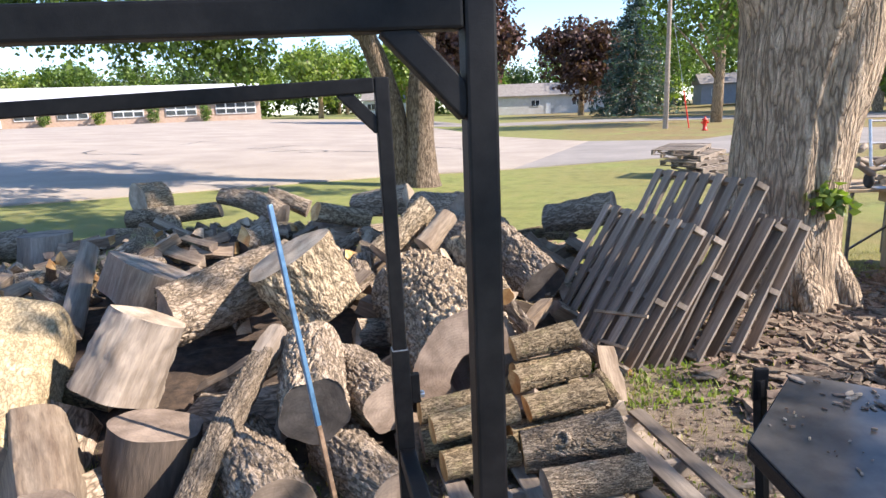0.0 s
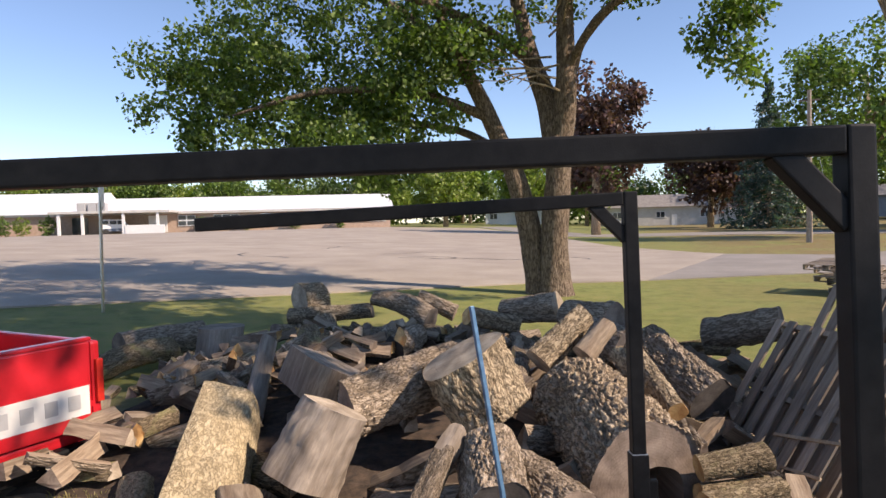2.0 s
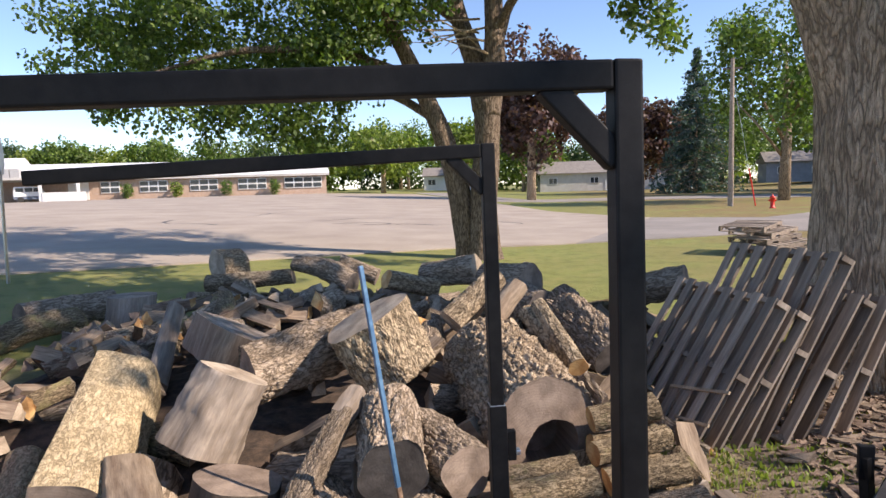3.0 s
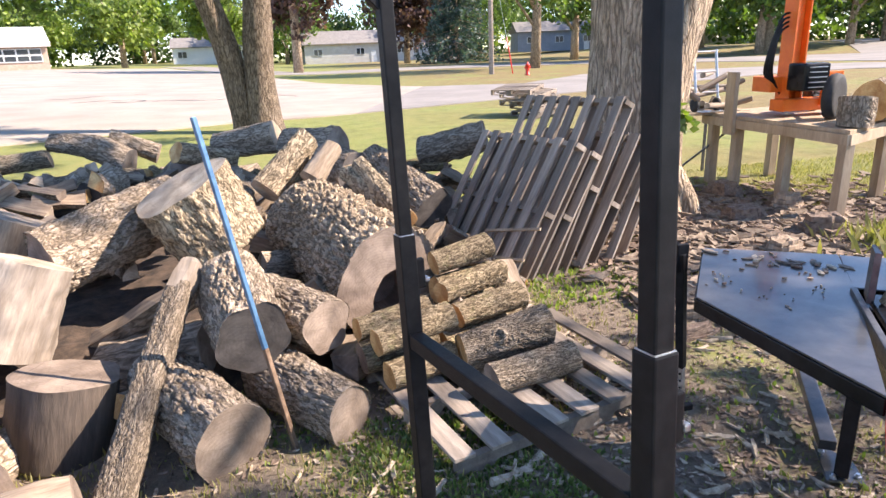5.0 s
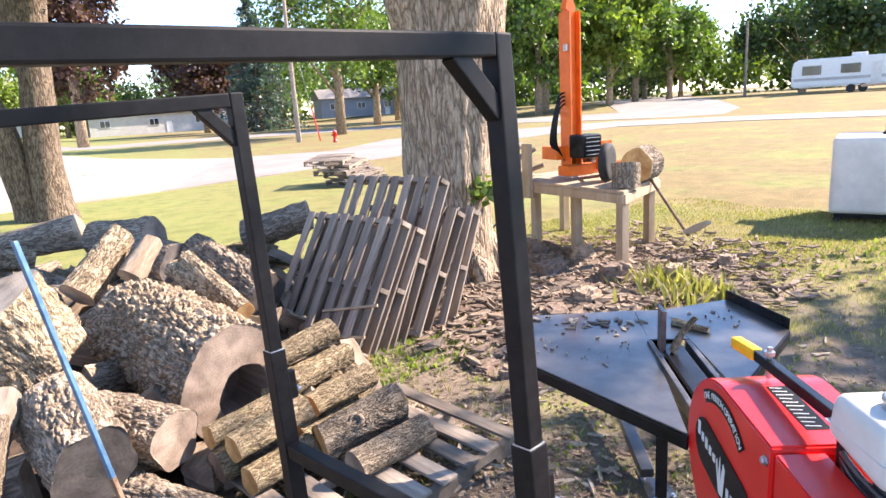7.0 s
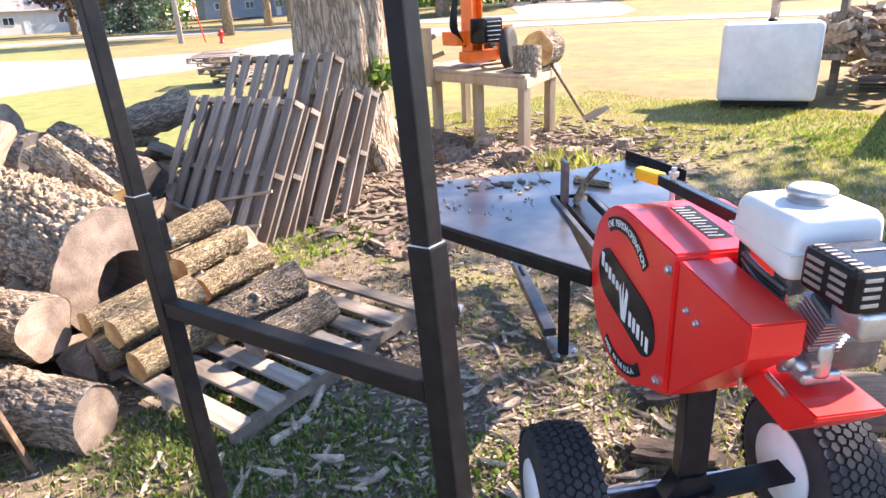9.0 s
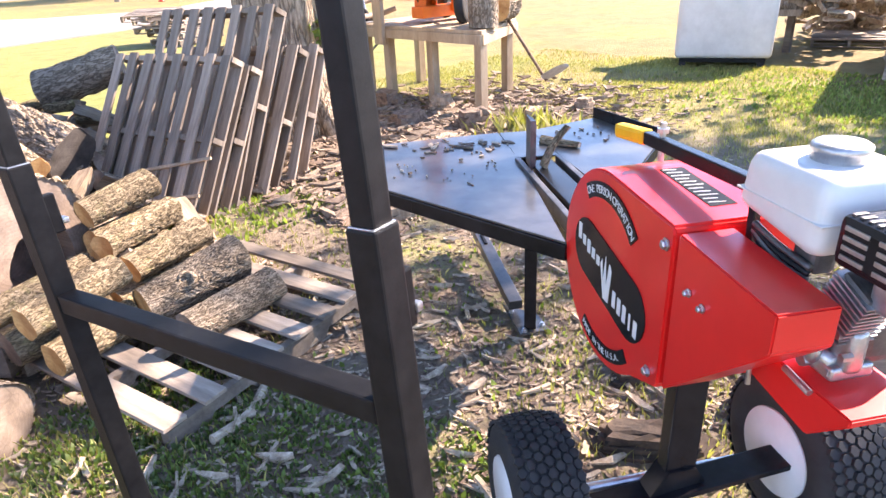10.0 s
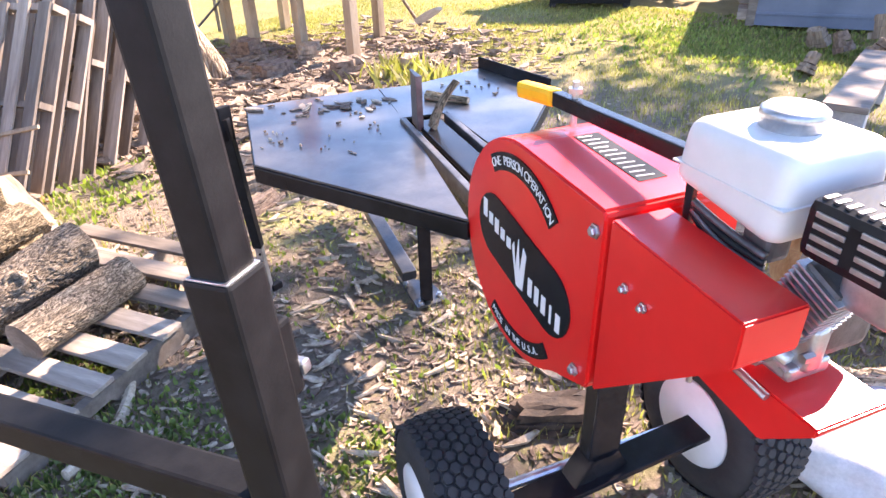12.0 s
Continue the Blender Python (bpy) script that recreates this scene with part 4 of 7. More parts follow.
def build_wheel(parent, u, n, z, r=0.208, w=0.178):
    m = S2 @ pose(u, n, z, 90, 0, 0)
    wheel = bare("wheel", parent)
    prof = [(0.112, -w / 2 + 0.012), (0.135, -w / 2), (r - 0.045, -w / 2 + 0.002), (r - 0.016, -w / 2 + 0.014), (r - 0.004, -w / 2 + 0.035), (r, 0.0), (r - 0.004, w / 2 - 0.035), (r - 0.016, w / 2 - 0.014), (r - 0.045, w / 2 - 0.002), (0.135, w / 2), (0.112, w / 2 - 0.012)]
    tyre = part("tyre", lathe(prof, 56, m=m), "rubber", wheel, "black turf tyre with diamond tread", True)
    # diamond tread blocks
    bm = bmesh.new()
    rows, n_round = (-0.068, -0.045, -0.0225, 0.0, 0.0225, 0.045, 0.068), 46
    for j, off in enumerate(rows):
        rr = r - (0.0, 0.001, 0.004, 0.010)[abs(j - 3)]
        for i in range(n_round):
            th = 2 * math.pi * (i + 0.5 * (j % 2)) / n_round
            q = m @ pose(0, 0, off) @ Matrix.Rotation(th, 4, "Z") @ pose(rr + 0.001, 0, 0, 0, 90, 0)
            own = bmesh.new()
            pts = [(-0.013, 0), (-0.006, 0.0125), (0.006, 0.0125), (0.013, 0), (0.006, -0.0125), (-0.006, -0.0125)]
            vs = [own.verts.new((x, y, -0.004)) for x, y in pts] + [own.verts.new((x * 0.88, y * 0.88, 0.006)) for x, y in pts]
            own.faces.new(vs[6:])
            for a in range(6):
                own.faces.new((vs[a], vs[(a + 1) % 6], vs[6 + (a + 1) % 6], vs[6 + a]))
            bmesh.ops.transform(own, matrix=q, verts=own.verts)
            vm = {v: bm.verts.new(v.co) for v in own.verts}
            for f in own.faces:
                bm.faces.new([vm[v] for v in f.verts])
            own.free()
    part("tread", bm, "rubber", wheel)
    rim_prof = [(0.114, -w / 2 + 0.004), (0.117, -w / 2 + 0.010), (0.104, -w / 2 + 0.016), (0.098, -w / 2 + 0.05), (0.06, -w / 2 + 0.058), (0.045, -w / 2 + 0.04), (0.03, -w / 2 + 0.038), (0.03, w / 2 - 0.038), (0.045, w / 2 - 0.04), (0.06, w / 2 - 0.058), (0.098, w / 2 - 0.05), (0.104, w / 2 - 0.016), (0.117, w / 2 - 0.010), (0.114, w / 2 - 0.004)]
    part("rim", lathe(rim_prof, 40, m=m), "white", wheel, "white painted steel rim", True)


def arc_text(parent, word, cu, cz, radius, start, end, size, n, flip):
    """Letters set round an arc on the cover's face, which is seen from +n with u running to the left."""
    for i, ch in enumerate(word):
        if ch == " ":
            continue
        a = radians(start + (end - start) * i / (len(word) - 1))
        cd = bpy.data.curves.new("letter", "FONT")
        cd.body, cd.size, cd.extrude, cd.align_x, cd.align_y = ch, size, 0.0004, "CENTER", "CENTER"
        cd.materials.append(M["white"])
        ob = new("letter", cd)
        ob.parent = parent
        up = Vector((math.cos(a), 0, math.sin(a))) * (-1 if flip else 1)
        out = Vector((0, 1, 0))
        side = up.cross(out)
        m = Matrix((side, up, out)).transposed().to_4x4()
        m.translation = (cu + radius * math.cos(a), n, cz + radius * math.sin(a))
        ob.matrix_local = S2 @ m


def face_plate(points, n0, depth, bev=0.0):
    """An outline in (u, z) on the cover's plane, drawn out by depth towards -n."""
    m = S2 @ Matrix(((1, 0, 0, 0), (0, 0, -1, n0), (0, 1, 0, 0), (0, 0, 0, 1)))
    return prism(points, depth, bev, m=m)


def build_splitter():
    root = thing("log_splitter", "red and black petrol log splitter with steel table", "log splitter")
    # flywheel cover: rounded away from the engine, straight edge at the belt guard
    cu, cz, r = 0.255, 0.825, 0.235
    rim = [(cu + r * math.cos(radians(a)), cz + r * math.sin(radians(a))) for a in range(90, -131, -5)]
    pts = [(-0.022, 1.03), (-0.015, 1.045)] + rim + [(-0.012, 0.695), (-0.018, 0.705)]
    cover = part("flywheel_cover", face_plate(pts, 0.0, 0.27, 0.005), "red", root, "glossy red steel flywheel cover")
    for u, z in ((0.0, 1.005), (0.020, 0.715)):
        bolt(cover, u, 0.002, z)
    # badge: a black slanted lozenge with plain pale shapes for its brand
    a0, a1 = Vector((0.345, 0.848)), Vector((0.118, 0.803))
    d = (a1 - a0).normalized()
    q = Vector((-d.y, d.x))
    hw = 0.072
    loz = [a0 + q * hw * math.cos(t) - d * hw * math.sin(t) for t in [radians(x) for x in range(0, 181, 15)]] + [a1 - q * hw * math.cos(t) + d * hw * math.sin(t) for t in [radians(x) for x in range(0, 181, 15)]]
    badge = part("badge", face_plate([(p.x, p.y) for p in loz], 0.0030, 0.003), "gloss_black", cover, "black lozenge badge with pale shapes")
    def quad(c, w, h):
        return [(c[0] + w, c[1] - h), (c[0] - w, c[1] - h), (c[0] - w, c[1] + h), (c[0] + w, c[1] + h)]
    for k in range(5):
        h = (0.021, 0.013, 0.017, 0.013, 0.012)[k]
        part("badge_bar", face_plate(quad((0.385 - 0.027 * k, 0.872 - 0.006 * k + (0.004 if k == 0 else -0.004)), 0.009, h), 0.0042, 0.0015, 0.0006), "white", badge)
        part("badge_bar", face_plate(quad((0.185 - 0.026 * k, 0.790 - 0.004 * k), 0.008 if k != 3 else 0.004, 0.020), 0.0042, 0.0015, 0.0006), "white", badge)
    part("badge_bar", face_plate([(0.262, 0.845), (0.240, 0.765), (0.214, 0.765), (0.204, 0.850), (0.216, 0.862), (0.228, 0.80), (0.236, 0.872), (0.246, 0.80), (0.254, 0.858)], 0.0042, 0.0015), "white", badge)
    # two curved black stickers
    for r0, r1, s0, s1, word, t0, t1, tr, size, flip in ((0.172, 0.208, 58, 136, "ONE PERSON OPERATION", 61, 132, 0.190, 0.026, False), (0.180, 0.212, -62, -134, "MADE IN THE U.S.A.", -66, -124, 0.196, 0.022, True)):
        step = 4 if s1 > s0 else -4
        ang = list(range(s0, s1, step)) + [s1]
        arc = [(cu + r1 * math.cos(radians(a)), cz + r1 * math.sin(radians(a))) for a in ang] + [(cu + r0 * math.cos(radians(a)), cz + r0 * math.sin(radians(a))) for a in reversed(ang)]
        st = part("sticker", face_plate(arc, 0.0030, 0.003), "gloss_black", cover, "curved black sticker with white lettering")
        arc_text(st, word, cu, cz, tr, t0, t1, size, 0.0036, flip)
    # hatched label on the cover's top
    def top_z(u, lift):
        return 1.0592 - (0.255 - u) * 0.0556 + lift
    lab = part("warning_label", bar(sp2(0.245, -0.135, top_z(0.245, 0.001)), sp2(0.045, -0.135, top_z(0.045, 0.001)), 0.055, 0.002, bev=0.0005), "black", cover, "worn dark label with thin pale hatching")
    for k in range(11):
        u = 0.236 - 0.0175 * k
        part("label_bar", bar(sp2(u, -0.112, top_z(u, 0.0024)), sp2(u - 0.004, -0.140 - 0.006 * (k % 3), top_z(u - 0.004, 0.0024)), 0.0035, 0.0012, bev=0.0003), "offwhite", lab)
    # belt guard tapering to the engine shaft
    bg = [(-0.026, 1.035), (-0.026, 0.702), (-0.283, 0.945), (-0.290, 0.955), (-0.290, 1.020)]
    guard = part("belt_guard", face_plate(bg, -0.006, 0.105, 0.003), "red", root, "tapered red sheet-steel belt guard")
    for u, z in ((-0.078, 0.945), (-0.122, 0.938)):
        bolt(guard, u, -0.004, z, 0.006)
    # beam with push plate and wedge
    part("beam", bar(sp(0.16, -0.09, 0.70), sp(1.62, -0.02, 0.70), 0.11, 0.15, bev=0.004), "gloss_black", root)
    part("push_plate", bar(sp(0.45, -0.075, 0.800), sp(1.17, -0.035, 0.800), 0.085, 0.02, bev=0.004), "gloss_black", root)
    for off in (0.075, -0.075):
        part("guide_rail", bar(sp(0.40, -0.075 + off, 0.79), sp(1.20, -0.035 + off, 0.79), 0.02, 0.05, bev=0.003), "bare_steel", root, "worn dark steel guide rail")
    part("wedge", prism([(0, -0.010), (0.09, -0.006), (0.11, 0.0), (0.09, 0.006), (0, 0.010)], 0.17, 0.001, m=S @ pose(1.10, 0.005, 0.80)), "bare_steel", root, "upright bare steel splitting wedge")
    # work table in wings, with a rim
    left = [(0.46, 0.06), (0.98, 0.52), (1.56, 0.53), (1.62, 0.04), (1.18, 0.03)]
    right = [(0.75, -0.17), (1.20, -0.13), (1.62, -0.10), (1.765, -0.425), (1.335, -0.55)]
    for wing in (left, right, [(1.24, 0.034), (1.616, 0.036), (1.616, -0.10), (1.24, -0.126)]):
        part("table_plate", prism(wing, 0.006, 0.001, m=S @ pose(0, 0, 0.796)), "table", root, "glossy black steel plate strewn with bark")
    for ring in (left[:3], right[3:] + right[:1]):
        for p, q2 in zip(ring, ring[1:]):
            part("table_rim", bar(sp(p[0], p[1], 0.772), sp(q2[0], q2[1], 0.772), 0.012, 0.046), "gloss_black", root)
    part("table_rim", bar(sp(1.56, 0.53, 0.772), sp(1.62, 0.04, 0.772), 0.012, 0.046), "gloss_black", root)
    part("table_flange", bar(sp(1.772, -0.422, 0.820), sp(1.342, -0.552, 0.820), 0.006, 0.058), "gloss_black", root, "upturned black stop at the table's end")
    # front leg with foot plate and towing brace
    leg = part("front_leg", bar(sp(1.29, -0.035, 0.03), sp(1.27, -0.030, 0.77), 0.05, 0.05, bev=0.004), "gloss_black", root)
    foot = part("foot_plate", prism([(1.265, -0.115), (1.40, -0.09), (1.512, 0.045), (1.242, 0.016)], 0.010, 0.002, m=S @ pose(0, 0, 0.012)), "table", leg)
    for u, n in ((1.262, -0.005), (1.30, -0.09), (1.43, 0.02)):
        b0 = lathe([(0.013, 0), (0.013, 0.006), (0.008, 0.007), (0.008, 0.016)], 6, m=S @ pose(u, n, 0.023))
        part("bolt", b0, "steel", foot)
    # tow tongue lying out from the foot
    t0, t1, t2 = sp(1.40, 0.006, 0.075), sp(2.06, 0.075, 0.15), sp(2.24, 0.095, 0.165)
    tongue = part("tow_tongue", bar(t0, t1, 0.062, 0.045, bev=0.004), "table", root, "scuffed black steel tow tongue")
    part("slot", bar(sp(1.90, 0.060, 0.158), sp(2.0, 0.070, 0.168), 0.016, 0.010), "black", tongue)
    part("tow_clevis", bar(t1, t2, 0.070, 0.028, bev=0.004), "steel", tongue, "worn grey tow clevis")
    # rear leg, axle bar, wheels
    part("rear_leg", bar(sp2(0.13, -0.17, 0.24), sp2(0.13, -0.17, 0.72), 0.045, 0.08, bev=0.004, up=SN2), "gloss_black", root)
    part("axle_bar", bar(sp2(0.13, 0.10, 0.225), sp2(0.105, -0.475, 0.318), 0.08, 0.016, bev=0.003), "gloss_black", root)
    part("leg_gusset", prism([(-0.09, 0), (0.09, 0), (0.035, 0.09), (-0.035, 0.09)], 0.06, 0.002, m=S2 @ pose(0.10, -0.17, 0.245, 90, 0, 90)), "gloss_black", root)
    part("axle_shaft", rod(sp2(0.20, 0.15, 0.225), sp2(0.135, -0.53, 0.305), 0.013), "steel", root)
    build_wheel(root, 0.205, 0.165, 0.225)
    build_wheel(root, 0.135, -0.525, 0.305)
    # red channel under the guard that carries the engine
    part("engine_bracket", prism([(-0.03, 0.862), (-0.055, 0.80), (-0.27, 0.772), (-0.345, 0.846), (-0.345, 0.858)], 0.135, 0.003, m=S2 @ Matrix(((1, 0, 0, 0), (0, 0, -1, -0.115), (0, 1, 0, 0), (0, 0, 0, 1)))), "red", root, "red sheet-steel engine bracket")
    part("stay_rod", rod(sp2(-0.135, -0.10, 0.875), sp2(-0.140, -0.103, 0.78), 0.005, seg=8), "steel", root)
    part("bracket_bolt", rod(sp2(-0.21, -0.108, 0.862), sp2(-0.27, -0.108, 0.855), 0.006, seg=8), "steel", root)
    # control handle with yellow grip
    h0, h1, tip = sp2(-0.03, -0.135, 1.113), sp2(0.345, -0.13, 1.103), sp2(0.485, -0.128, 1.088)
    hd = part("handle", bar(h0, h1, 0.024, 0.028, bev=0.003), "gloss_black", root)
    part("grip", bar(h1, tip, 0.032, 0.036, bev=0.011), "yellow", hd, "yellow rubber grip")
    pin = rod(sp2(0.285, -0.132, 1.065), sp2(0.285, -0.132, 1.15), 0.007, seg=8)
    rod(sp2(0.285, -0.132, 1.128), sp2(0.285, -0.132, 1.138), 0.014, seg=6, bm=pin)
    part("handle_pin", pin, "steel", hd)
    part("handle_post", bar(sp2(-0.04, -0.14, 0.98), sp2(-0.035, -0.137, 1.135), 0.03, 0.012), "gloss_black", hd)
    # engine
    eng = bare("engine", root)
    shell = box(0.200, 0.190, 0.125, bev=0.030, seg=5)
    for v in shell.verts:
        # the shell narrows towards its top and is cut away below at the engine's end
        low = max(0.0, -v.co.z / 0.0625)
        high = max(0.0, v.co.z / 0.0625)
        v.co.x *= 1 - 0.07 * high
        v.co.y *= 1 - 0.07 * high
        v.co.z += 0.030 * low * max(0.0, (0.03 + v.co.x) / 0.13)
    bmesh.ops.transform(shell, matrix=S2 @ pose(-0.121, -0.203, 1.118), verts=shell.verts)
    tank = part("fuel_tank", shell, "offwhite", eng, "white fuel tank with rounded edges", True)
    part("tank_seam", box(0.2015, 0.1915, 0.004, (-0.121, -0.203, 1.112), 0.002, S2), "offwhite", tank)
    part("fuel_cap", lathe([(0.040, -0.004), (0.041, 0.004), (0.041, 0.016), (0.044, 0.018), (0.043, 0.026), (0.036, 0.031), (0.026, 0.028), (0.008, 0.030)], 30, m=S2 @ pose(-0.128, -0.200, 1.178)), "alu", tank, "dented silver fuel cap", True)
    muf = part("muffler_guard", box(0.130, 0.135, 0.078, (-0.312, -0.178, 1.108), 0.014, S2), "gloss_black", eng, "black slotted muffler guard")
    for k in range(8):
        part("slot", box(0.007, 0.022, 0.004, (-0.362 + 0.0145 * k, -0.130, 1.1465), 0.001, S2), "bare_steel", muf)
    part("guard_emblem", box(0.008, 0.06, 0.004, (-0.30, -0.190, 1.1465), 0.001, S2), "bare_steel", muf)
    for k in range(4):
        part("slot", box(0.042, 0.004, 0.007, (-0.283, -0.1105, 1.087 + 0.0145 * k), 0.001, S2), "alu", muf)
        part("slot", box(0.036, 0.004, 0.007, (-0.338, -0.1105, 1.087 + 0.0145 * k), 0.001, S2), "alu", muf)
        part("slot", box(0.004, 0.030, 0.007, (-0.3768, -0.140, 1.087 + 0.0145 * k), 0.001, S2), "alu", muf)
    part("muffler_port", lathe([(0.013, 0), (0.017, 0.002), (0.017, 0.006), (0.008, 0.007)], 16, m=S2 @ pose(-0.376, -0.195, 1.10, 0, -90, 0)), "bare_steel", muf)
    part("crankcase", box(0.09, 0.10, 0.08, (-0.225, -0.235, 0.930), 0.016, S2, seg=2), "bare_steel", eng, "dark cast crankcase")
    part("side_cover", lathe([(0.022, 0), (0.026, 0.008), (0.020, 0.018), (0.008, 0.020)], 20, m=S2 @ pose(-0.222, -0.140, 0.905, -90, 0, 0)), "alu", eng, "", True)
    fins = S2 @ pose(-0.258, -0.165, 1.0, 0, -24, 0)
    for k in range(10):
        part("cooling_fin", box(0.075, 0.065, 0.0035, (0, 0, -0.05 + 0.0095 * k), 0.001, fins), "alu", eng)
    part("cylinder", box(0.060, 0.052, 0.10, (0, 0, -0.005), 0.008, fins), "bare_steel", eng)
    part("exhaust_box", box(0.080, 0.080, 0.055, (-0.328, -0.185, 1.038), 0.014, S2, seg=3), "alu", eng, "heat-stained exhaust box", True)
    casting = box(0.10, 0.075, 0.024, (-0.225, -0.172, 0.884), 0.006, S2, seg=2)
    join(box(0.045, 0.030, 0.075, (-0.262, -0.165, 0.925), 0.010, S2, seg=2), casting)
    rod(sp2(-0.19, -0.145, 0.905), sp2(-0.26, -0.150, 0.895), 0.014, bm=casting)
    part("engine_base", casting, "alu", eng, "cast aluminium engine base", True)
    for u, z in ((-0.268, 0.955), (-0.285, 0.925), (-0.205, 0.888), (-0.262, 0.885)):
        part("bolt", rod(sp2(u, -0.150, z), sp2(u, -0.132, z), 0.007, seg=6), "steel", eng)
    part("oil_plug", rod(sp2(-0.225, -0.135, 0.885), sp2(-0.225, -0.120, 0.885), 0.011, seg=8), "steel", eng)
    part("carburettor", box(0.05, 0.04, 0.05, (-0.175, -0.150, 1.045), 0.008, S2, seg=2), "bare_steel", eng)
    for k in range(4):
        bm = bmesh.new()
        p, r = smooth_path([sp2(-0.06, -0.125, 1.055 - 0.006 * k), sp2(-0.13, -0.120, 1.045 - 0.012 * k), sp2(-0.20, -0.125, 1.035 - 0.010 * k)], [0.006, 0.006, 0.006], 5)
        limb_mesh(bm, p, r, 7, 0)
        part("cable", bm, "gloss_black" if k % 2 else "bare_steel", eng, smooth=True)
    part("air_filter", lathe([(0.05, -0.06), (0.062, -0.05), (0.062, 0.05), (0.05, 0.06)], 24, m=S2 @ pose(-0.33, -0.33, 1.12, 0, 90, 0)), "gloss_black", eng, "", True)
    return root


build_splitter()


# ---- trees ----
def leaf_cloud(centres, per, spread, size, seed, drop=0.0):
    """Many small bent leaves scattered round the given twig ends: one mesh's vertices and faces."""
    rng = np.random.default_rng(seed)
    c = np.repeat(np.array(centres), per, axis=0)
    n = len(c)
    off = rng.normal(size=(n, 3))
    off *= (rng.random((n, 1)) ** 0.5) * spread / np.linalg.norm(off, axis=1, keepdims=True)
    off[:, 2] = off[:, 2] * 0.75 - drop * rng.random(n)
    p = c + off
    d = rng.normal(size=(n, 3))
    d[:, 2] -= 0.5
    d /= np.linalg.norm(d, axis=1, keepdims=True)
    e = np.cross(d, rng.normal(size=(n, 3)))
    e /= np.linalg.norm(e, axis=1, keepdims=True)
    nn = np.cross(d, e)
    s = size * rng.uniform(0.6, 1.35, (n, 1))
    v = np.stack([p, p + d * s * 0.45 + e * s * 0.38 + nn * s * 0.1, p + d * s, p + d * s * 0.45 - e * s * 0.38 + nn * s * 0.1], axis=1).reshape(-1, 3)
    i = np.arange(n)[:, None] * 4
    f = np.concatenate([i + [[0, 1, 2]], i + [[0, 2, 3]]], axis=1).reshape(-1, 3)
    return v, f


def cloud_part(parent, v, f, mat, name="crown"):
    me = bpy.data.meshes.new(name)
    me.vertices.add(len(v))
    me.vertices.foreach_set("co", v.astype(np.float32).ravel())
    me.loops.add(f.size)
    me.loops.foreach_set("vertex_index", f.astype(np.int32).ravel())
    me.polygons.add(len(f))
    me.polygons.foreach_set("loop_start", np.arange(len(f), dtype=np.int32) * 3)
    me.update(calc_edges=True)
    me.materials.append(M[mat])
    ob = new(name, me)
    if parent is not None:
        ob.parent = parent
    return ob


def blob_points(blobs, seed):
    """Twig ends spread through ellipsoids given as (centre, radii, count), more of them near the skin."""
    rng = random.Random(seed)
    pts = []
    for c, r, n in blobs:
        for _ in range(n):
            d = Vector((rng.gauss(0, 1), rng.gauss(0, 1), rng.gauss(0, 1))).normalized()
            k = rng.random() ** 0.42
            pts.append((c[0] + d.x * r[0] * k, c[1] + d.y * r[1] * k, c[2] + d.z * r[2] * k))
    return pts


def background_tree(x, y, h, w, mat, label, seed, trunk=0.3, bare=0.22, leaves=26, size=0.42, clumps=150, base=None):
    z = rise(x, y) if base is None else base
    root = thing("tree", label, "tree", "trees across the street")
    bm = bmesh.new()
    limb_mesh(bm, [(x, y, z - 0.1), (x + 0.1, y, z + h * 0.3), (x - 0.1, y, z + h * 0.75)], [trunk * 1.25, trunk, trunk * 0.3], 10)
    rng = random.Random(seed)
    for k in range(5):
        a = rng.uniform(0, 6.28)
        limb_mesh(bm, [(x, y, z + h * (0.2 + 0.08 * k)), (x + math.cos(a) * w * 0.2, y + math.sin(a) * w * 0.2, z + h * (0.38 + 0.09 * k)), (x + math.cos(a) * w * 0.36, y + math.sin(a) * w * 0.36, z + h * (0.5 + 0.09 * k))], [trunk * 0.4, trunk * 0.25, trunk * 0.08], 6)
    part("trunk", bm, "bark_tree", root, smooth=True)
    blobs = [((x, y, z + h * (0.5 + bare / 2)), (w / 2, w / 2, h * (0.5 - bare / 2)), clumps // 2)]
    for k in range(9):
        a, e = rng.uniform(0, 6.28), rng.uniform(-0.5, 0.9)
        c = (x + math.cos(a) * w * 0.33, y + math.sin(a) * w * 0.33, z + h * (0.56 + 0.30 * e))
        blobs.append((c, (w * 0.2, w * 0.2, h * 0.13), clumps // 14))
    v, f = leaf_cloud(blob_points(blobs, seed), leaves, w * 0.085 + 0.35, size, seed)
    cloud_part(root, v, f, mat)
    return root


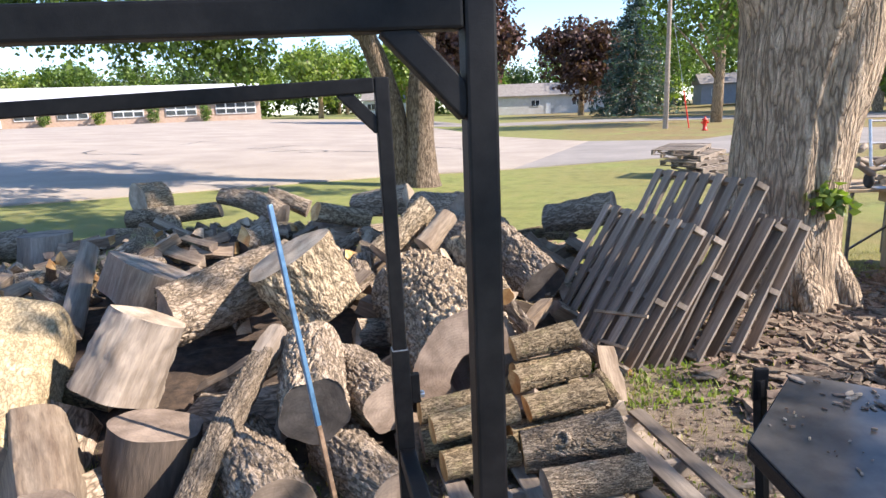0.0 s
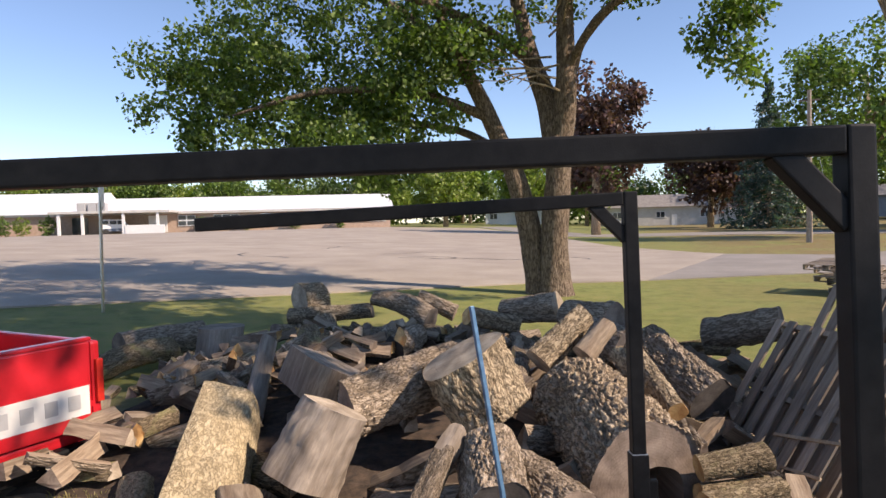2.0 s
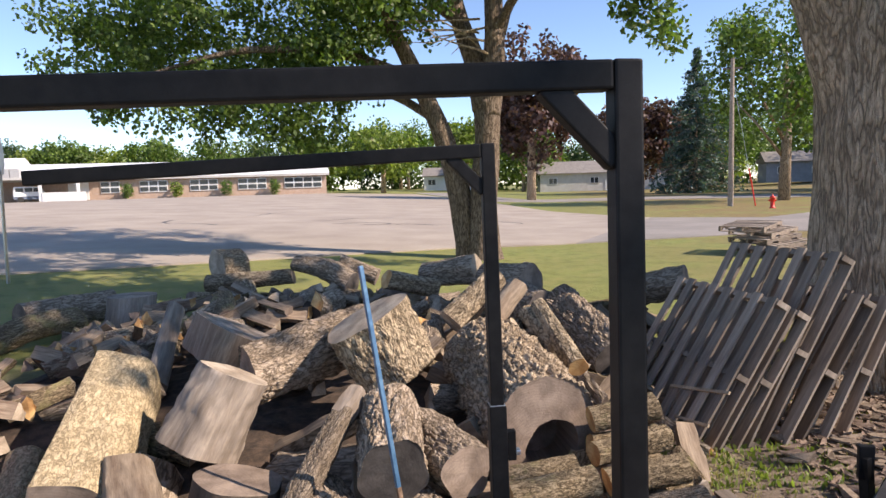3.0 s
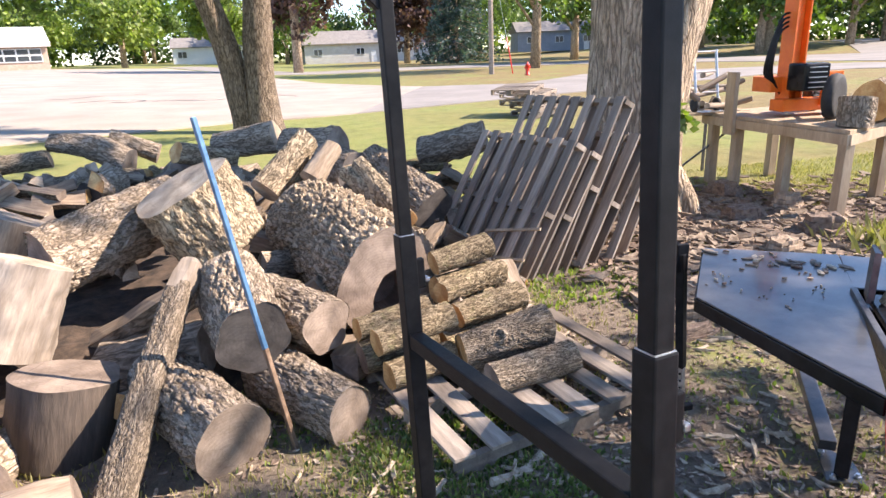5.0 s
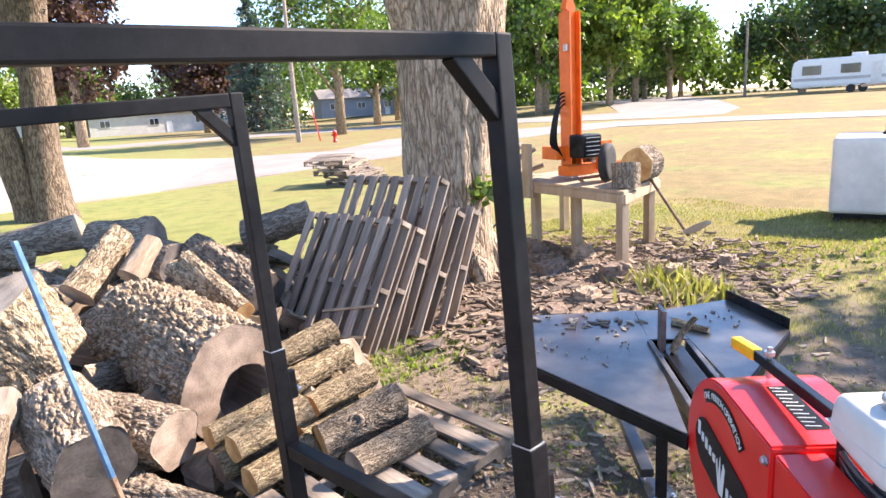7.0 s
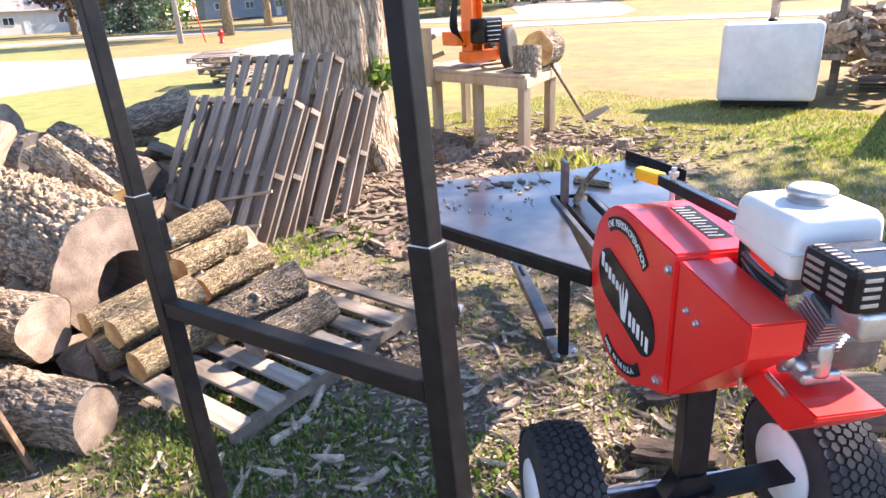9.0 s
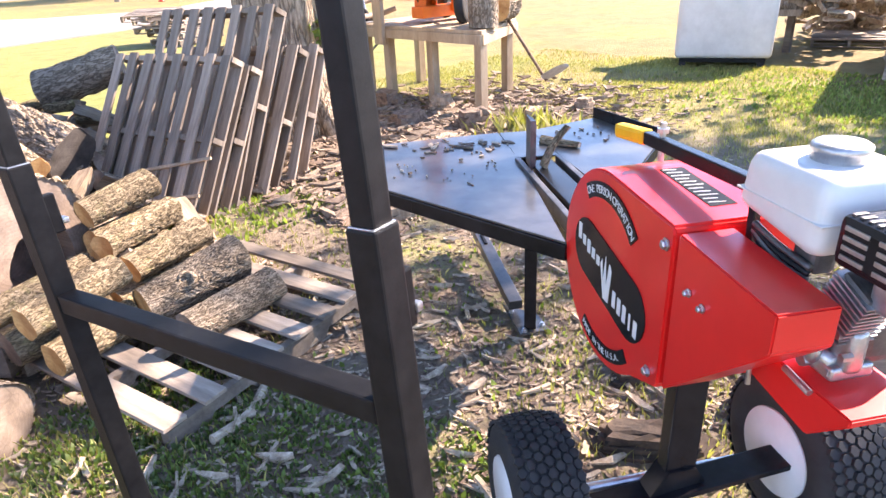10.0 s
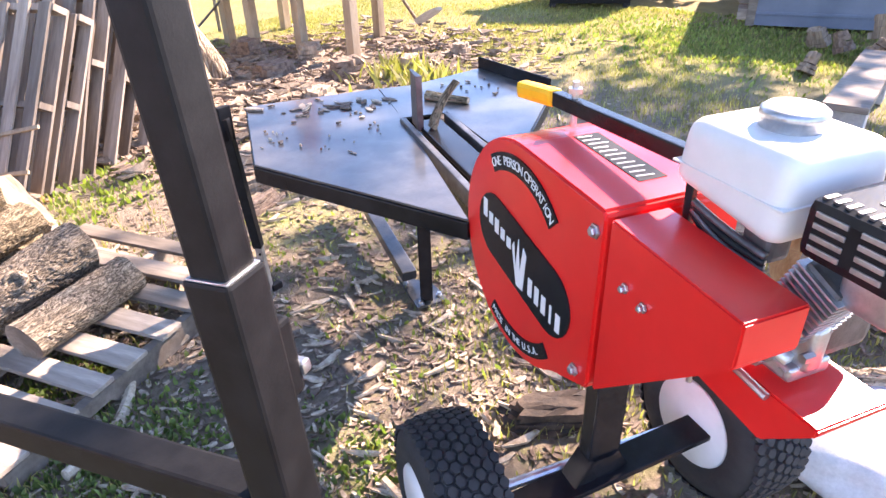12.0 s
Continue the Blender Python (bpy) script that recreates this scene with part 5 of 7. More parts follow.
def spruce(x, y, h, w, seed):
    z = rise(x, y)
    root = thing("spruce", "tall blue-green spruce with drooping tiers of branches", "tree")
    bm = bmesh.new()
    limb_mesh(bm, [(x, y, z - 0.1), (x, y, z + h * 0.5), (x, y, z + h * 0.98)], [0.28, 0.16, 0.02], 8)
    rng = random.Random(seed)
    tips = []
    for k in range(30):
        t = k / 29
        zz, rad = z + h * (0.04 + 0.94 * t), w / 2 * (1 - t) ** 0.85 + 0.12
        for i in range(max(4, int(15 * (1 - t) + 4))):
            a = rng.uniform(0, 6.28)
            reach = rad * rng.uniform(0.7, 1.1)
            limb_mesh(bm, [(x, y, zz), (x + math.cos(a) * reach, y + math.sin(a) * reach, zz - reach * 0.22)], [0.05, 0.01], 4)
            for q in range(5):
                s = 0.3 + 0.7 * q / 4
                tips.append((x + math.cos(a) * reach * s, y + math.sin(a) * reach * s, zz - reach * 0.22 * s))
    part("trunk", bm, "bark_tree", root)
    v, f = leaf_cloud(tips, 9, 0.42, 0.34, seed, drop=0.35)
    cloud_part(root, v, f, "needle")


# the two-stemmed maple behind the pile
def build_maple():
    bx, by, bz = -1.48, 14.55, rise(-1.5, 14.5)
    root = thing("maple_tree", "large two-stemmed maple with furrowed bark and hanging leafy limbs", "tree")
    bm = bmesh.new()
    limbs = [
        ([(0.22, 0, -0.2), (0.20, 0, 0.35), (0.22, 0, 1.4), (0.32, 0, 2.6), (0.34, 0, 3.6)], [0.50, 0.37, 0.31, 0.29, 0.31], 20),
        ([(-0.14, 0.1, -0.2), (-0.22, 0.1, 0.5), (-0.40, 0.1, 1.7), (-0.72, 0, 2.9), (-1.25, -0.2, 4.2), (-1.95, -0.5, 5.8), (-2.7, -0.9, 7.6)], [0.38, 0.30, 0.26, 0.23, 0.19, 0.14, 0.07], 16),
        ([(0.29, 0, 3.4), (0.10, 0.1, 4.4), (-0.30, 0.3, 5.6), (-0.7, 0.4, 7.5), (-1.0, 0.5, 10)], [0.30, 0.26, 0.2, 0.13, 0.04], 14),
        ([(0.36, 0, 3.3), (0.52, -0.1, 4.4), (0.55, -0.2, 5.8), (0.6, -0.4, 7.6), (0.9, -0.4, 10)], [0.29, 0.25, 0.2, 0.13, 0.04], 14),
        ([(0.52, 0, 4.4), (0.72, 0.1, 5.2), (0.95, 0.2, 5.8), (1.7, 0.1, 6.5), (2.8, -0.1, 6.9)], [0.12, 0.11, 0.09, 0.07, 0.03], 12),
        ([(-1.22, -0.2, 4.1), (-2.6, -0.8, 4.6), (-4.6, -1.6, 4.7), (-6.6, -2.2, 4.2)], [0.12, 0.10, 0.07, 0.02], 10),
        ([(-0.82, 0, 3.2), (-2.0, 0.3, 3.9), (-3.8, 0.6, 4.4), (-5.6, 0.8, 5.6)], [0.12, 0.09, 0.06, 0.02], 10),
        ([(-0.25, 0.3, 5.4), (-1.5, -0.6, 6.2), (-3.5, -1.8, 6.8), (-5.5, -2.6, 6.9)], [0.13, 0.1, 0.07, 0.02], 10),
        ([(0.53, -0.1, 5.0), (1.4, -1.0, 6.0), (3.0, -1.6, 6.5), (4.2, -2.0, 5.2)], [0.1, 0.08, 0.05, 0.015], 8),
        ([(-1.92, -0.5, 5.7), (-4.0, -0.4, 7.2), (-6.0, 0.0, 8.2), (-7.5, 0.3, 8.0)], [0.1, 0.08, 0.05, 0.02], 8),
    ]
    for k, (pts, rad, seg) in enumerate(limbs):
        p, r = smooth_path([(bx + x, by + y, bz + z) for x, y, z in pts], rad, 7)
        limb_mesh(bm, p, r, seg, 0.10, k * 3.1)
    part("trunk", bm, "bark_maple", root, smooth=True)
    # bare pale twigs
    bm = bmesh.new()
    rng = random.Random(4)
    for k in range(12):
        a = Vector((bx + 0.3, by - 0.3, bz + rng.uniform(4.6, 6.2)))
        d = Vector((rng.uniform(-1, 0.5), -0.6, rng.uniform(-0.25, 0.3)))
        pts = [a + d * s + Vector((rng.uniform(-0.12, 0.12), 0, rng.uniform(-0.12, 0.1))) for s in (0, 0.7, 1.4, 2.0)]
        limb_mesh(bm, pts, [0.028, 0.02, 0.014, 0.006], 5)
    part("dead_branch", bm, "bark_pale", root, "bare pale dead branch")
    blobs = [((bx - 5.0, by - 0.4, bz + 6.1), (4.0, 3.0, 2.3), 250), ((bx - 7.8, by - 0.8, bz + 5.4), (2.4, 2.2, 1.6), 130), ((bx - 3.9, by - 0.6, bz + 4.4), (2.3, 1.8, 0.9), 90), ((bx - 5.0, by - 1.6, bz + 3.6), (2.2, 1.4, 0.7), 46), ((bx - 3.6, by - 1.0, bz + 3.1), (1.3, 0.9, 0.5), 22), ((bx - 1.4, by + 0.6, bz + 9.0), (5.6, 3.6, 2.4), 260), ((bx + 3.7, by - 1.9, bz + 5.4), (0.7, 0.7, 1.3), 34), ((bx + 2.6, by - 0.8, bz + 7.2), (2.0, 1.6, 0.8), 60), ((bx - 1.9, by - 0.9, bz + 5.7), (1.5, 1.2, 0.9), 60), ((bx - 2.6, by - 1.2, bz + 4.9), (1.0, 0.9, 0.5), 18), ((bx - 7.0, by - 1.4, bz + 3.9), (1.8, 1.2, 0.5), 26)]
    v, f = leaf_cloud(blob_points(blobs, 11), 58, 0.36, 0.115, 11, 0.25)
    cloud_part(root, v, f, "leaf_green")


build_maple()


# the great trunk that the pallets lean on
def build_great_tree():
    bx, by = 2.93, 5.75
    root = thing("great_maple", "huge old maple with knotted bark behind leaning pallets", "tree")
    bm = bmesh.new()
    p, r = smooth_path([(bx - 0.14, by, -0.25), (bx - 0.12, by, 0.25), (bx - 0.08, by, 0.9), (bx - 0.03, by, 1.6), (bx + 0.04, by, 2.3), (bx + 0.06, by, 2.9), (bx + 0.10, by, 3.8)], [0.66, 0.52, 0.455, 0.47, 0.54, 0.60, 0.48], 12)
    limb_mesh(bm, p, r, 64, 0.11, 5)
    part("trunk", bm, "bark_tree", root, smooth=True)
    for pts, rad in (([(-0.12, 0, 2.4), (-0.40, -0.05, 3.2), (-0.85, -0.1, 4.3), (-1.5, -0.2, 6.2), (-2.2, 0.2, 9)], [0.40, 0.34, 0.31, 0.26, 0.08]), ([(0.15, 0, 3.2), (0.55, 0.1, 4.6), (0.9, 0.3, 7), (1.2, 0.3, 10)], [0.45, 0.38, 0.28, 0.08]), ([(-1.2, -0.2, 5.6), (-3.0, -0.8, 7.2), (-5.2, -0.9, 8.2)], [0.2, 0.14, 0.03]), ([(0.8, 0.2, 6), (2.6, -0.6, 7.6), (5.0, -0.9, 8.6)], [0.2, 0.14, 0.03])):
        q, s = smooth_path([(bx + x, by + y, z) for x, y, z in pts], rad, 7)
        bm = bmesh.new()
        limb_mesh(bm, q, s, 24, 0.10, 9)
        part("limb", bm, "bark_tree", root, smooth=True)
    for k in range(7):
        a = k * 0.9 + 0.3
        bm = bmesh.new()
        limb_mesh(bm, [(bx + math.cos(a) * 0.32 - 0.12, by + math.sin(a) * 0.32, 0.5), (bx + math.cos(a) * 0.54 - 0.12, by + math.sin(a) * 0.54, 0.12), (bx + math.cos(a) * 0.68 - 0.12, by + math.sin(a) * 0.68, -0.12)], [0.14, 0.13, 0.07], 10, 0.1, k)
        part("root", bm, "bark_tree", root, smooth=True)
    blobs = [((bx - 1.5, by, 9.6), (5.5, 5.0, 2.2), 300), ((bx + 3.0, by - 1.0, 10.5), (5.0, 5.0, 2.4), 240), ((bx - 0.5, by + 1.0, 12.5), (4.5, 4.5, 2.0), 160), ((bx - 5.5, by - 0.5, 8.4), (2.2, 2.4, 1.2), 60)]
    v, f = leaf_cloud(blob_points(blobs, 21), 34, 0.55, 0.20, 21, 0.2)
    cloud_part(root, v, f, "leaf_green")
    sprout = blob_points([((bx + 0.02, by - 0.52, 0.95), (0.14, 0.10, 0.12), 16)], 5)
    v, f = leaf_cloud(sprout, 7, 0.07, 0.09, 6)
    cloud_part(root, v, f, "leaf_light", "sprout")


build_great_tree()
background_tree(-1.2, 66, 17, 9.5, "leaf_purple", "tall purple-leaved maple across the street", 31, 0.4, 0.2, 30, 0.5, 260)
background_tree(14.2, 97, 13.5, 12.5, "leaf_purple", "round dark purple-leaved maple", 32, 0.4, 0.16, 30, 0.6, 240)
spruce(19.0, 84.5, 18.0, 11.0, 33)
background_tree(17.5, 50, 15, 11, "leaf_green", "green street tree near the hydrant", 34, 0.35, 0.25, 34, 0.32, 260)
background_tree(30, 72, 15, 12, "leaf_green", "green leafy street tree on grass", 35, 0.4, 0.22, 30, 0.45, 220)
background_tree(-14, 118, 14, 12, "leaf_light", "light green tree beyond the lot", 36, 0.35, 0.15, 24, 0.7, 160)
background_tree(-4, 130, 15, 14, "leaf_green", "green leafy tree far off", 37, 0.35, 0.15, 24, 0.7, 160)
background_tree(-30, 140, 13, 13, "leaf_green", "green leafy tree far off", 38, 0.35, 0.15, 22, 0.8, 140)
for k, (x, y, h, w, mt) in enumerate(((40, 88, 16, 13, "leaf_green"), (36, 62, 14, 9, "leaf_light"), (42, 56, 15, 10, "leaf_green"), (46, 60, 17, 10, "leaf_light"), (52, 56, 14, 9, "leaf_light"), (58, 58, 16, 10, "leaf_green"), (66, 60, 14, 10, "leaf_green"), (50, 78, 18, 12, "leaf_green"), (62, 76, 17, 13, "leaf_green"), (74, 72, 13, 12, "leaf_deep"), (84, 74, 13, 12, "leaf_green"), (72, 46, 12, 14, "leaf_deep"), (76, 38, 13, 15, "leaf_deep"), (82, 30, 12, 14, "leaf_deep"), (62, 120, 20, 18, "leaf_green"), (90, 130, 20, 20, "leaf_green"), (34, 130, 18, 18, "leaf_green"), (0, 175, 18, 24, "leaf_deep"), (24, 170, 18, 24, "leaf_green"), (-112, 102, 11, 14, "leaf_light"), (-103, 106, 12, 13, "leaf_deep"), (-97, 109, 10, 11, "leaf_light"), (-89, 108, 11.5, 10, "leaf_green"), (-84, 114, 10.5, 12, "leaf_light"), (-75, 114, 11, 13, "leaf_green"), (-66, 128, 12, 18, "leaf_green"), (-54, 131, 13, 18, "leaf_deep"), (-42, 118, 11, 12, "leaf_light"), (-24, 94, 10.5, 11, "leaf_light"), (-34, 150, 17, 26, "leaf_green"), (-14, 165, 17, 26, "leaf_deep"), (48, 170, 18, 28, "leaf_green"), (74, 165, 18, 30, "leaf_green"), (104, 110, 17, 26, "leaf_green"), (112, 70, 15, 26, "leaf_deep"), (-110, 40, 10, 24, "leaf_green"))):
    background_tree(x, y, h, w, mt, "leafy tree in the far row", 50 + k, 0.35, 0.18, 26, 0.55, 210)
# woods that close the horizon
rng = random.Random(77)
for k in range(26):
    a = radians(14 + k * 6.4)
    d = rng.uniform(150, 178) if a > 1.1 else rng.uniform(118, 140)
    h = rng.uniform(12.0, 15.5)
    background_tree(d * math.cos(a), d * math.sin(a), h, rng.uniform(20, 26), ("leaf_green", "leaf_light", "leaf_deep")[k % 3], "far leafy tree closing the horizon", 120 + k, 0.35, 0.0, 20, 0.95, 130, rise(d * math.cos(a), d * math.sin(a)) - 3.2)


# ---- the heap between the great logs ----
def heap_height(x, y):
    """Top of the heap over the ground, low at its rim."""
    k = max(0.0, 1 - ((x + 1.7) / 3.1) ** 4) * max(0.0, 1 - ((y - 5.0) / 2.9) ** 4)
    base = 0.30 + 0.055 * (y - 2.2) + 0.06 * noise.noise((x * 1.4, y * 1.4, 2))
    return k * max(0.05, min(0.72, base))


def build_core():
    """Added sheet that fills the heap from below, dark to stand for shaded gaps."""
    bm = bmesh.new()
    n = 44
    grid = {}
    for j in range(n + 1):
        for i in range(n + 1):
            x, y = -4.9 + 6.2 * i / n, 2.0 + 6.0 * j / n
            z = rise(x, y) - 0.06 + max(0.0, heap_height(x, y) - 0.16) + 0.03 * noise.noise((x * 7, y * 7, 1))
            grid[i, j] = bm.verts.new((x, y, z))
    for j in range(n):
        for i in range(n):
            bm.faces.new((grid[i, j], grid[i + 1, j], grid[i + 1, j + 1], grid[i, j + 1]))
    tagged(part("heap_gap_shade", bm, "rotten_bark"), "added dark sheet standing for shade between the heaped logs", "bark litter", kind="stuff")


def split_mesh(seed):
    """A split stick: a wedge of a log with bark on its round side."""
    rng = random.Random(seed)
    length, r = rng.uniform(0.30, 0.46), rng.uniform(0.07, 0.13)
    spread = rng.uniform(0.9, 2.0)
    steps = 6
    outline = [(0.0, 0.0)] + [(r * math.cos(-spread / 2 + spread * k / steps), r * math.sin(-spread / 2 + spread * k / steps)) for k in range(steps + 1)]
    cx = sum(p[0] for p in outline) / len(outline)
    bm = bmesh.new()
    rings = []
    for k in range(6):
        t = k / 5
        z = (t - 0.5) * length
        tw = 0.06 * rng.uniform(-1, 1)
        ring = [bm.verts.new(((x - cx) * (1 + tw) + rng.uniform(-0.005, 0.005), y * (1 - tw) + rng.uniform(-0.005, 0.005), z + (rng.uniform(-0.015, 0.015) if k in (0, 5) else 0))) for x, y in outline]
        rings.append(ring)
    n = len(outline)
    for a, b in zip(rings, rings[1:]):
        for i in range(n):
            f = bm.faces.new((a[i], a[(i + 1) % n], b[(i + 1) % n], b[i]))
            f.material_index = 1 if 0 < i < n - 1 else 0
    for ring in (rings[0], rings[-1]):
        f = bm.faces.new(ring)
        f.material_index = 2
    return to_mesh("firewood_split", bm, ["split", rng.choice(["bark_oak", "bark_young"]), rng.choice(["end_pale", "end_grey", "end_fresh"])])


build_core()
SPLITS = [split_mesh(900 + k) for k in range(14)]


def lay_split(x, y, z, rng, label="split stick of firewood in the heap", group="split firewood in the heap", scale=1.0, flat=True):
    ob = tagged(new("firewood_split", SPLITS[rng.randrange(len(SPLITS))]), label, "firewood", group)
    ob.matrix_world = Matrix.Translation((x, y, z)) @ Matrix.Rotation(rng.uniform(0, 6.28), 4, "Z") @ Matrix.Rotation(radians(90 + rng.uniform(-32, 32)), 4, "Y") @ Matrix.Rotation(rng.uniform(0, 6.28), 4, "Z") @ Matrix.Scale(scale * rng.uniform(0.8, 1.15), 4)
    return ob


rng = random.Random(77)
placed = 0
while placed < 300:
    x, y = rng.uniform(-4.6, 1.2), rng.uniform(2.9, 7.7)
    h = heap_height(x, y)
    if h < 0.14 or (y < 4.4 and x > -2.9 and rng.random() < 0.75):
        continue
    lay_split(x, y, rise(x, y) + h - rng.uniform(-0.02, 0.10), rng)
    placed += 1
# odd short round logs among the splits
for k in range(24):
    x, y = rng.uniform(-4.3, 0.9), rng.uniform(4.3, 7.5)
    h = heap_height(x, y)
    if h < 0.2:
        continue
    a = rng.uniform(0, 6.28)
    l, r = rng.uniform(0.14, 0.24), rng.uniform(0.06, 0.13)
    d = Vector((math.cos(a) * l, math.sin(a) * l, rng.uniform(-0.09, 0.09)))
    c = Vector((x, y, rise(x, y) + h + rng.uniform(-0.08, 0.03)))
    log(c - d, c + d, r, rng.choice(["bark_oak", "bark_oak", "bark_young", "bark_pale"]), (rng.choice(["end_grey", "end_pale"]), rng.choice(["end_grey", "end_dark_shade"])), r * rng.uniform(0.85, 1.1), 0.08, "short round log among split firewood", 200 + k, 26)
# bark slabs by the end of the heap
for k in range(26):
    x, y = rng.uniform(0.55, 1.35), rng.uniform(5.6, 6.8)
    lay_split(x, y, rise(x, y) + rng.uniform(0.08, 0.62) * (1 - abs(x - 0.9) / 0.9), rng, "shaggy grey bark slab at the heap's end", "bark slabs at the heap's end", 1.1)
# blocks low at the front of the pile
for x, y, s in ((-1.95, 2.75, 1.3), (-0.35, 3.05, 1.2), (-1.15, 3.05, 1.5), (-1.25, 3.35, 1.6), (-0.5, 3.4, 1.5), (-2.25, 3.3, 1.4), (-2.9, 3.7, 1.4), (-3.2, 4.3, 1.4), (-1.6, 2.3, 1.2), (-3.5, 3.6, 1.2), (-3.3, 3.1, 1.0), (-1.0, 2.75, 1.2), (-0.1, 2.98, 1.0)):
    lay_split(x, y, rise(x, y) + 0.07 * s + 0.12 * max(0, min(1, (y - 2.6))), rng, "thick split block low in the pile", "split blocks low in the pile", s * 1.25)


# ---- litter: chips, bark, grass, weeds ----
def scatter(name, label, category, mat, count, area, size, seed, shape="chip", keep=None, lift=0.004, slim=1.0):
    r = np.random.default_rng(seed)
    verts, faces = [], []
    made = 0
    while made < count:
        x, y = r.uniform(area[0], area[1]), r.uniform(area[2], area[3])
        if keep is not None and not keep(x, y, r):
            continue
        made += 1
        z = settle(x, y) + lift
        a, s = r.uniform(0, 6.28), size * r.uniform(0.5, 1.6)
        ca, sa = math.cos(a), math.sin(a)
        b = len(verts)
        if shape == "chip":
            w, t, curl = s * slim * r.uniform(0.15, 0.42), s * 0.05, s * r.uniform(0.02, 0.22)
            for (p, q, e) in ((-0.5, -0.5, curl), (0.1, -0.6, 0), (0.5, -0.1, curl * 0.8), (0.45, 0.5, curl), (-0.1, 0.55, 0), (-0.55, 0.2, curl * 0.6)):
                px, py = p * s, q * w
                verts.append((x + px * ca - py * sa, y + px * sa + py * ca, z + e + t))
            for i in range(6):
                vx = verts[b + i]
                verts.append((vx[0], vx[1], vx[2] - t * 1.5))
            faces.append(tuple(range(b, b + 6)))
            faces += [(b + i, b + 6 + i, b + 6 + (i + 1) % 6, b + (i + 1) % 6) for i in range(6)]
        else:
            h = s
            w = s * r.uniform(0.05, 0.09) if shape == "blade" else s * 0.28
            lx, ly = r.normal(0, 0.4) * h, r.normal(0, 0.4) * h
            verts += [(x - ca * w, y - sa * w, z - 0.01), (x + ca * w, y + sa * w, z - 0.01), (x + lx * 0.4 + ca * w, y + ly * 0.4 + sa * w, z + h * 0.55), (x + lx * 0.4 - ca * w, y + ly * 0.4 - sa * w, z + h * 0.55), (x + lx, y + ly, z + h)]
            faces += [(b, b + 1, b + 2, b + 3), (b + 3, b + 2, b + 4)]
    me = bpy.data.meshes.new(name)
    me.from_pydata(verts, [], faces)
    me.materials.append(M[mat])
    return tagged(new(name, me), label, category, kind="stuff")


def near_splitter(x, y, r):
    return r.random() < math.exp(-((x - 1.3) ** 2 / 3.2 + (y - 1.6) ** 2 / 3.0)) + 0.25 * math.exp(-((x - 4.5) ** 2 / 2.5 + (y - 5.0) ** 2 / 1.5))


def chip_field(x, y, r):
    return noise.noise((x * 0.9, y * 0.9, 5)) + 0.25 * r.normal() > -0.02 and near_splitter(x, y, r)


def tree_foot(x, y, r):
    return r.random() < math.exp(-((x - 3.5) ** 2 / 2.4 + (y - 4.6) ** 2 / 1.3))


def grassy(x, y, r):
    if r.random() < 0.7 * math.exp(-(((x - 1.9) / 1.5) ** 2 + ((y - 2.9) / 1.3) ** 2) ** 2):
        return False
    return noise.noise((x * 0.8, y * 0.8, 9)) + 0.3 * r.normal() > 0.05


def weedy(x, y, r):
    return noise.noise((x * 1.1, y * 1.1, 14)) + 0.2 * r.normal() > 0.18


def near_pallet(x, y, r):
    return noise.noise((x * 1.6, y * 1.6, 21)) + 0.25 * r.normal() > -0.05


def under_shed(x, y, r):
    return r.random() < math.exp(-((x - 7.2) ** 2 / 1.2 + (y - 2.0) ** 2 / 2.2))


scatter("wood_chips", "pale curled wood chips strewn on bare earth", "wood chips", "chip", 5500, (-1.2, 6.5, 0.0, 6.5), 0.030, 1, keep=chip_field)
scatter("long_splinters", "long pale bark splinters on the ground", "splinters", "chip", 480, (-0.8, 6.0, 0.2, 6.0), 0.085, 2, keep=near_splitter, lift=0.008, slim=0.5)
scatter("bark_flakes", "dark bark flakes strewn on the ground", "bark flakes", "bark_flake", 11000, (-2.5, 6.5, 0.0, 6.5), 0.026, 3, keep=near_splitter)
scatter("fallen_bark", "rough brown bark pieces round the tree foot", "bark pieces", "bark_flake", 4200, (1.6, 6.4, 2.9, 6.8), 0.095, 4, keep=tree_foot, lift=0.02)
scatter("fallen_slabs", "pale wood slabs round the tree foot", "wood slabs", "split", 800, (1.6, 6.4, 2.9, 6.8), 0.13, 5, keep=tree_foot, lift=0.03)
scatter("grass", "short green and straw grass", "grass", "grass", 120000, (-3.5, 8.5, -0.6, 7.5), 0.030, 6, "blade", keep=grassy, lift=0)
scatter("weeds", "low green weeds among the wood litter", "weeds", "weed", 1800, (-1.0, 4.0, 1.2, 5.5), 0.022, 7, "leaf", keep=weedy, lift=0)
scatter("clover", "low dark green clover and weeds beside the flat pallet", "weeds", "clover", 9000, (-0.7, 1.0, 1.0, 2.5), 0.020, 12, "leaf", keep=near_pallet, lift=0)
scatter("shed_weeds", "bright green weeds along the shed", "weeds", "weed", 4500, (5.2, 8.6, 0.2, 4.6), 0.030, 8, "leaf", keep=under_shed, lift=0)
scatter("tall_weeds", "yellow-green tall weeds behind the splitter", "weeds", "grass", 260, (3.1, 4.4, 3.3, 4.3), 0.16, 9, "blade", keep=weedy, lift=0)
scatter("pallet_weeds", "green ground ivy at the pallets' foot", "weeds", "weed", 700, (0.75, 1.9, 3.5, 4.3), 0.030, 10, "leaf", lift=0)


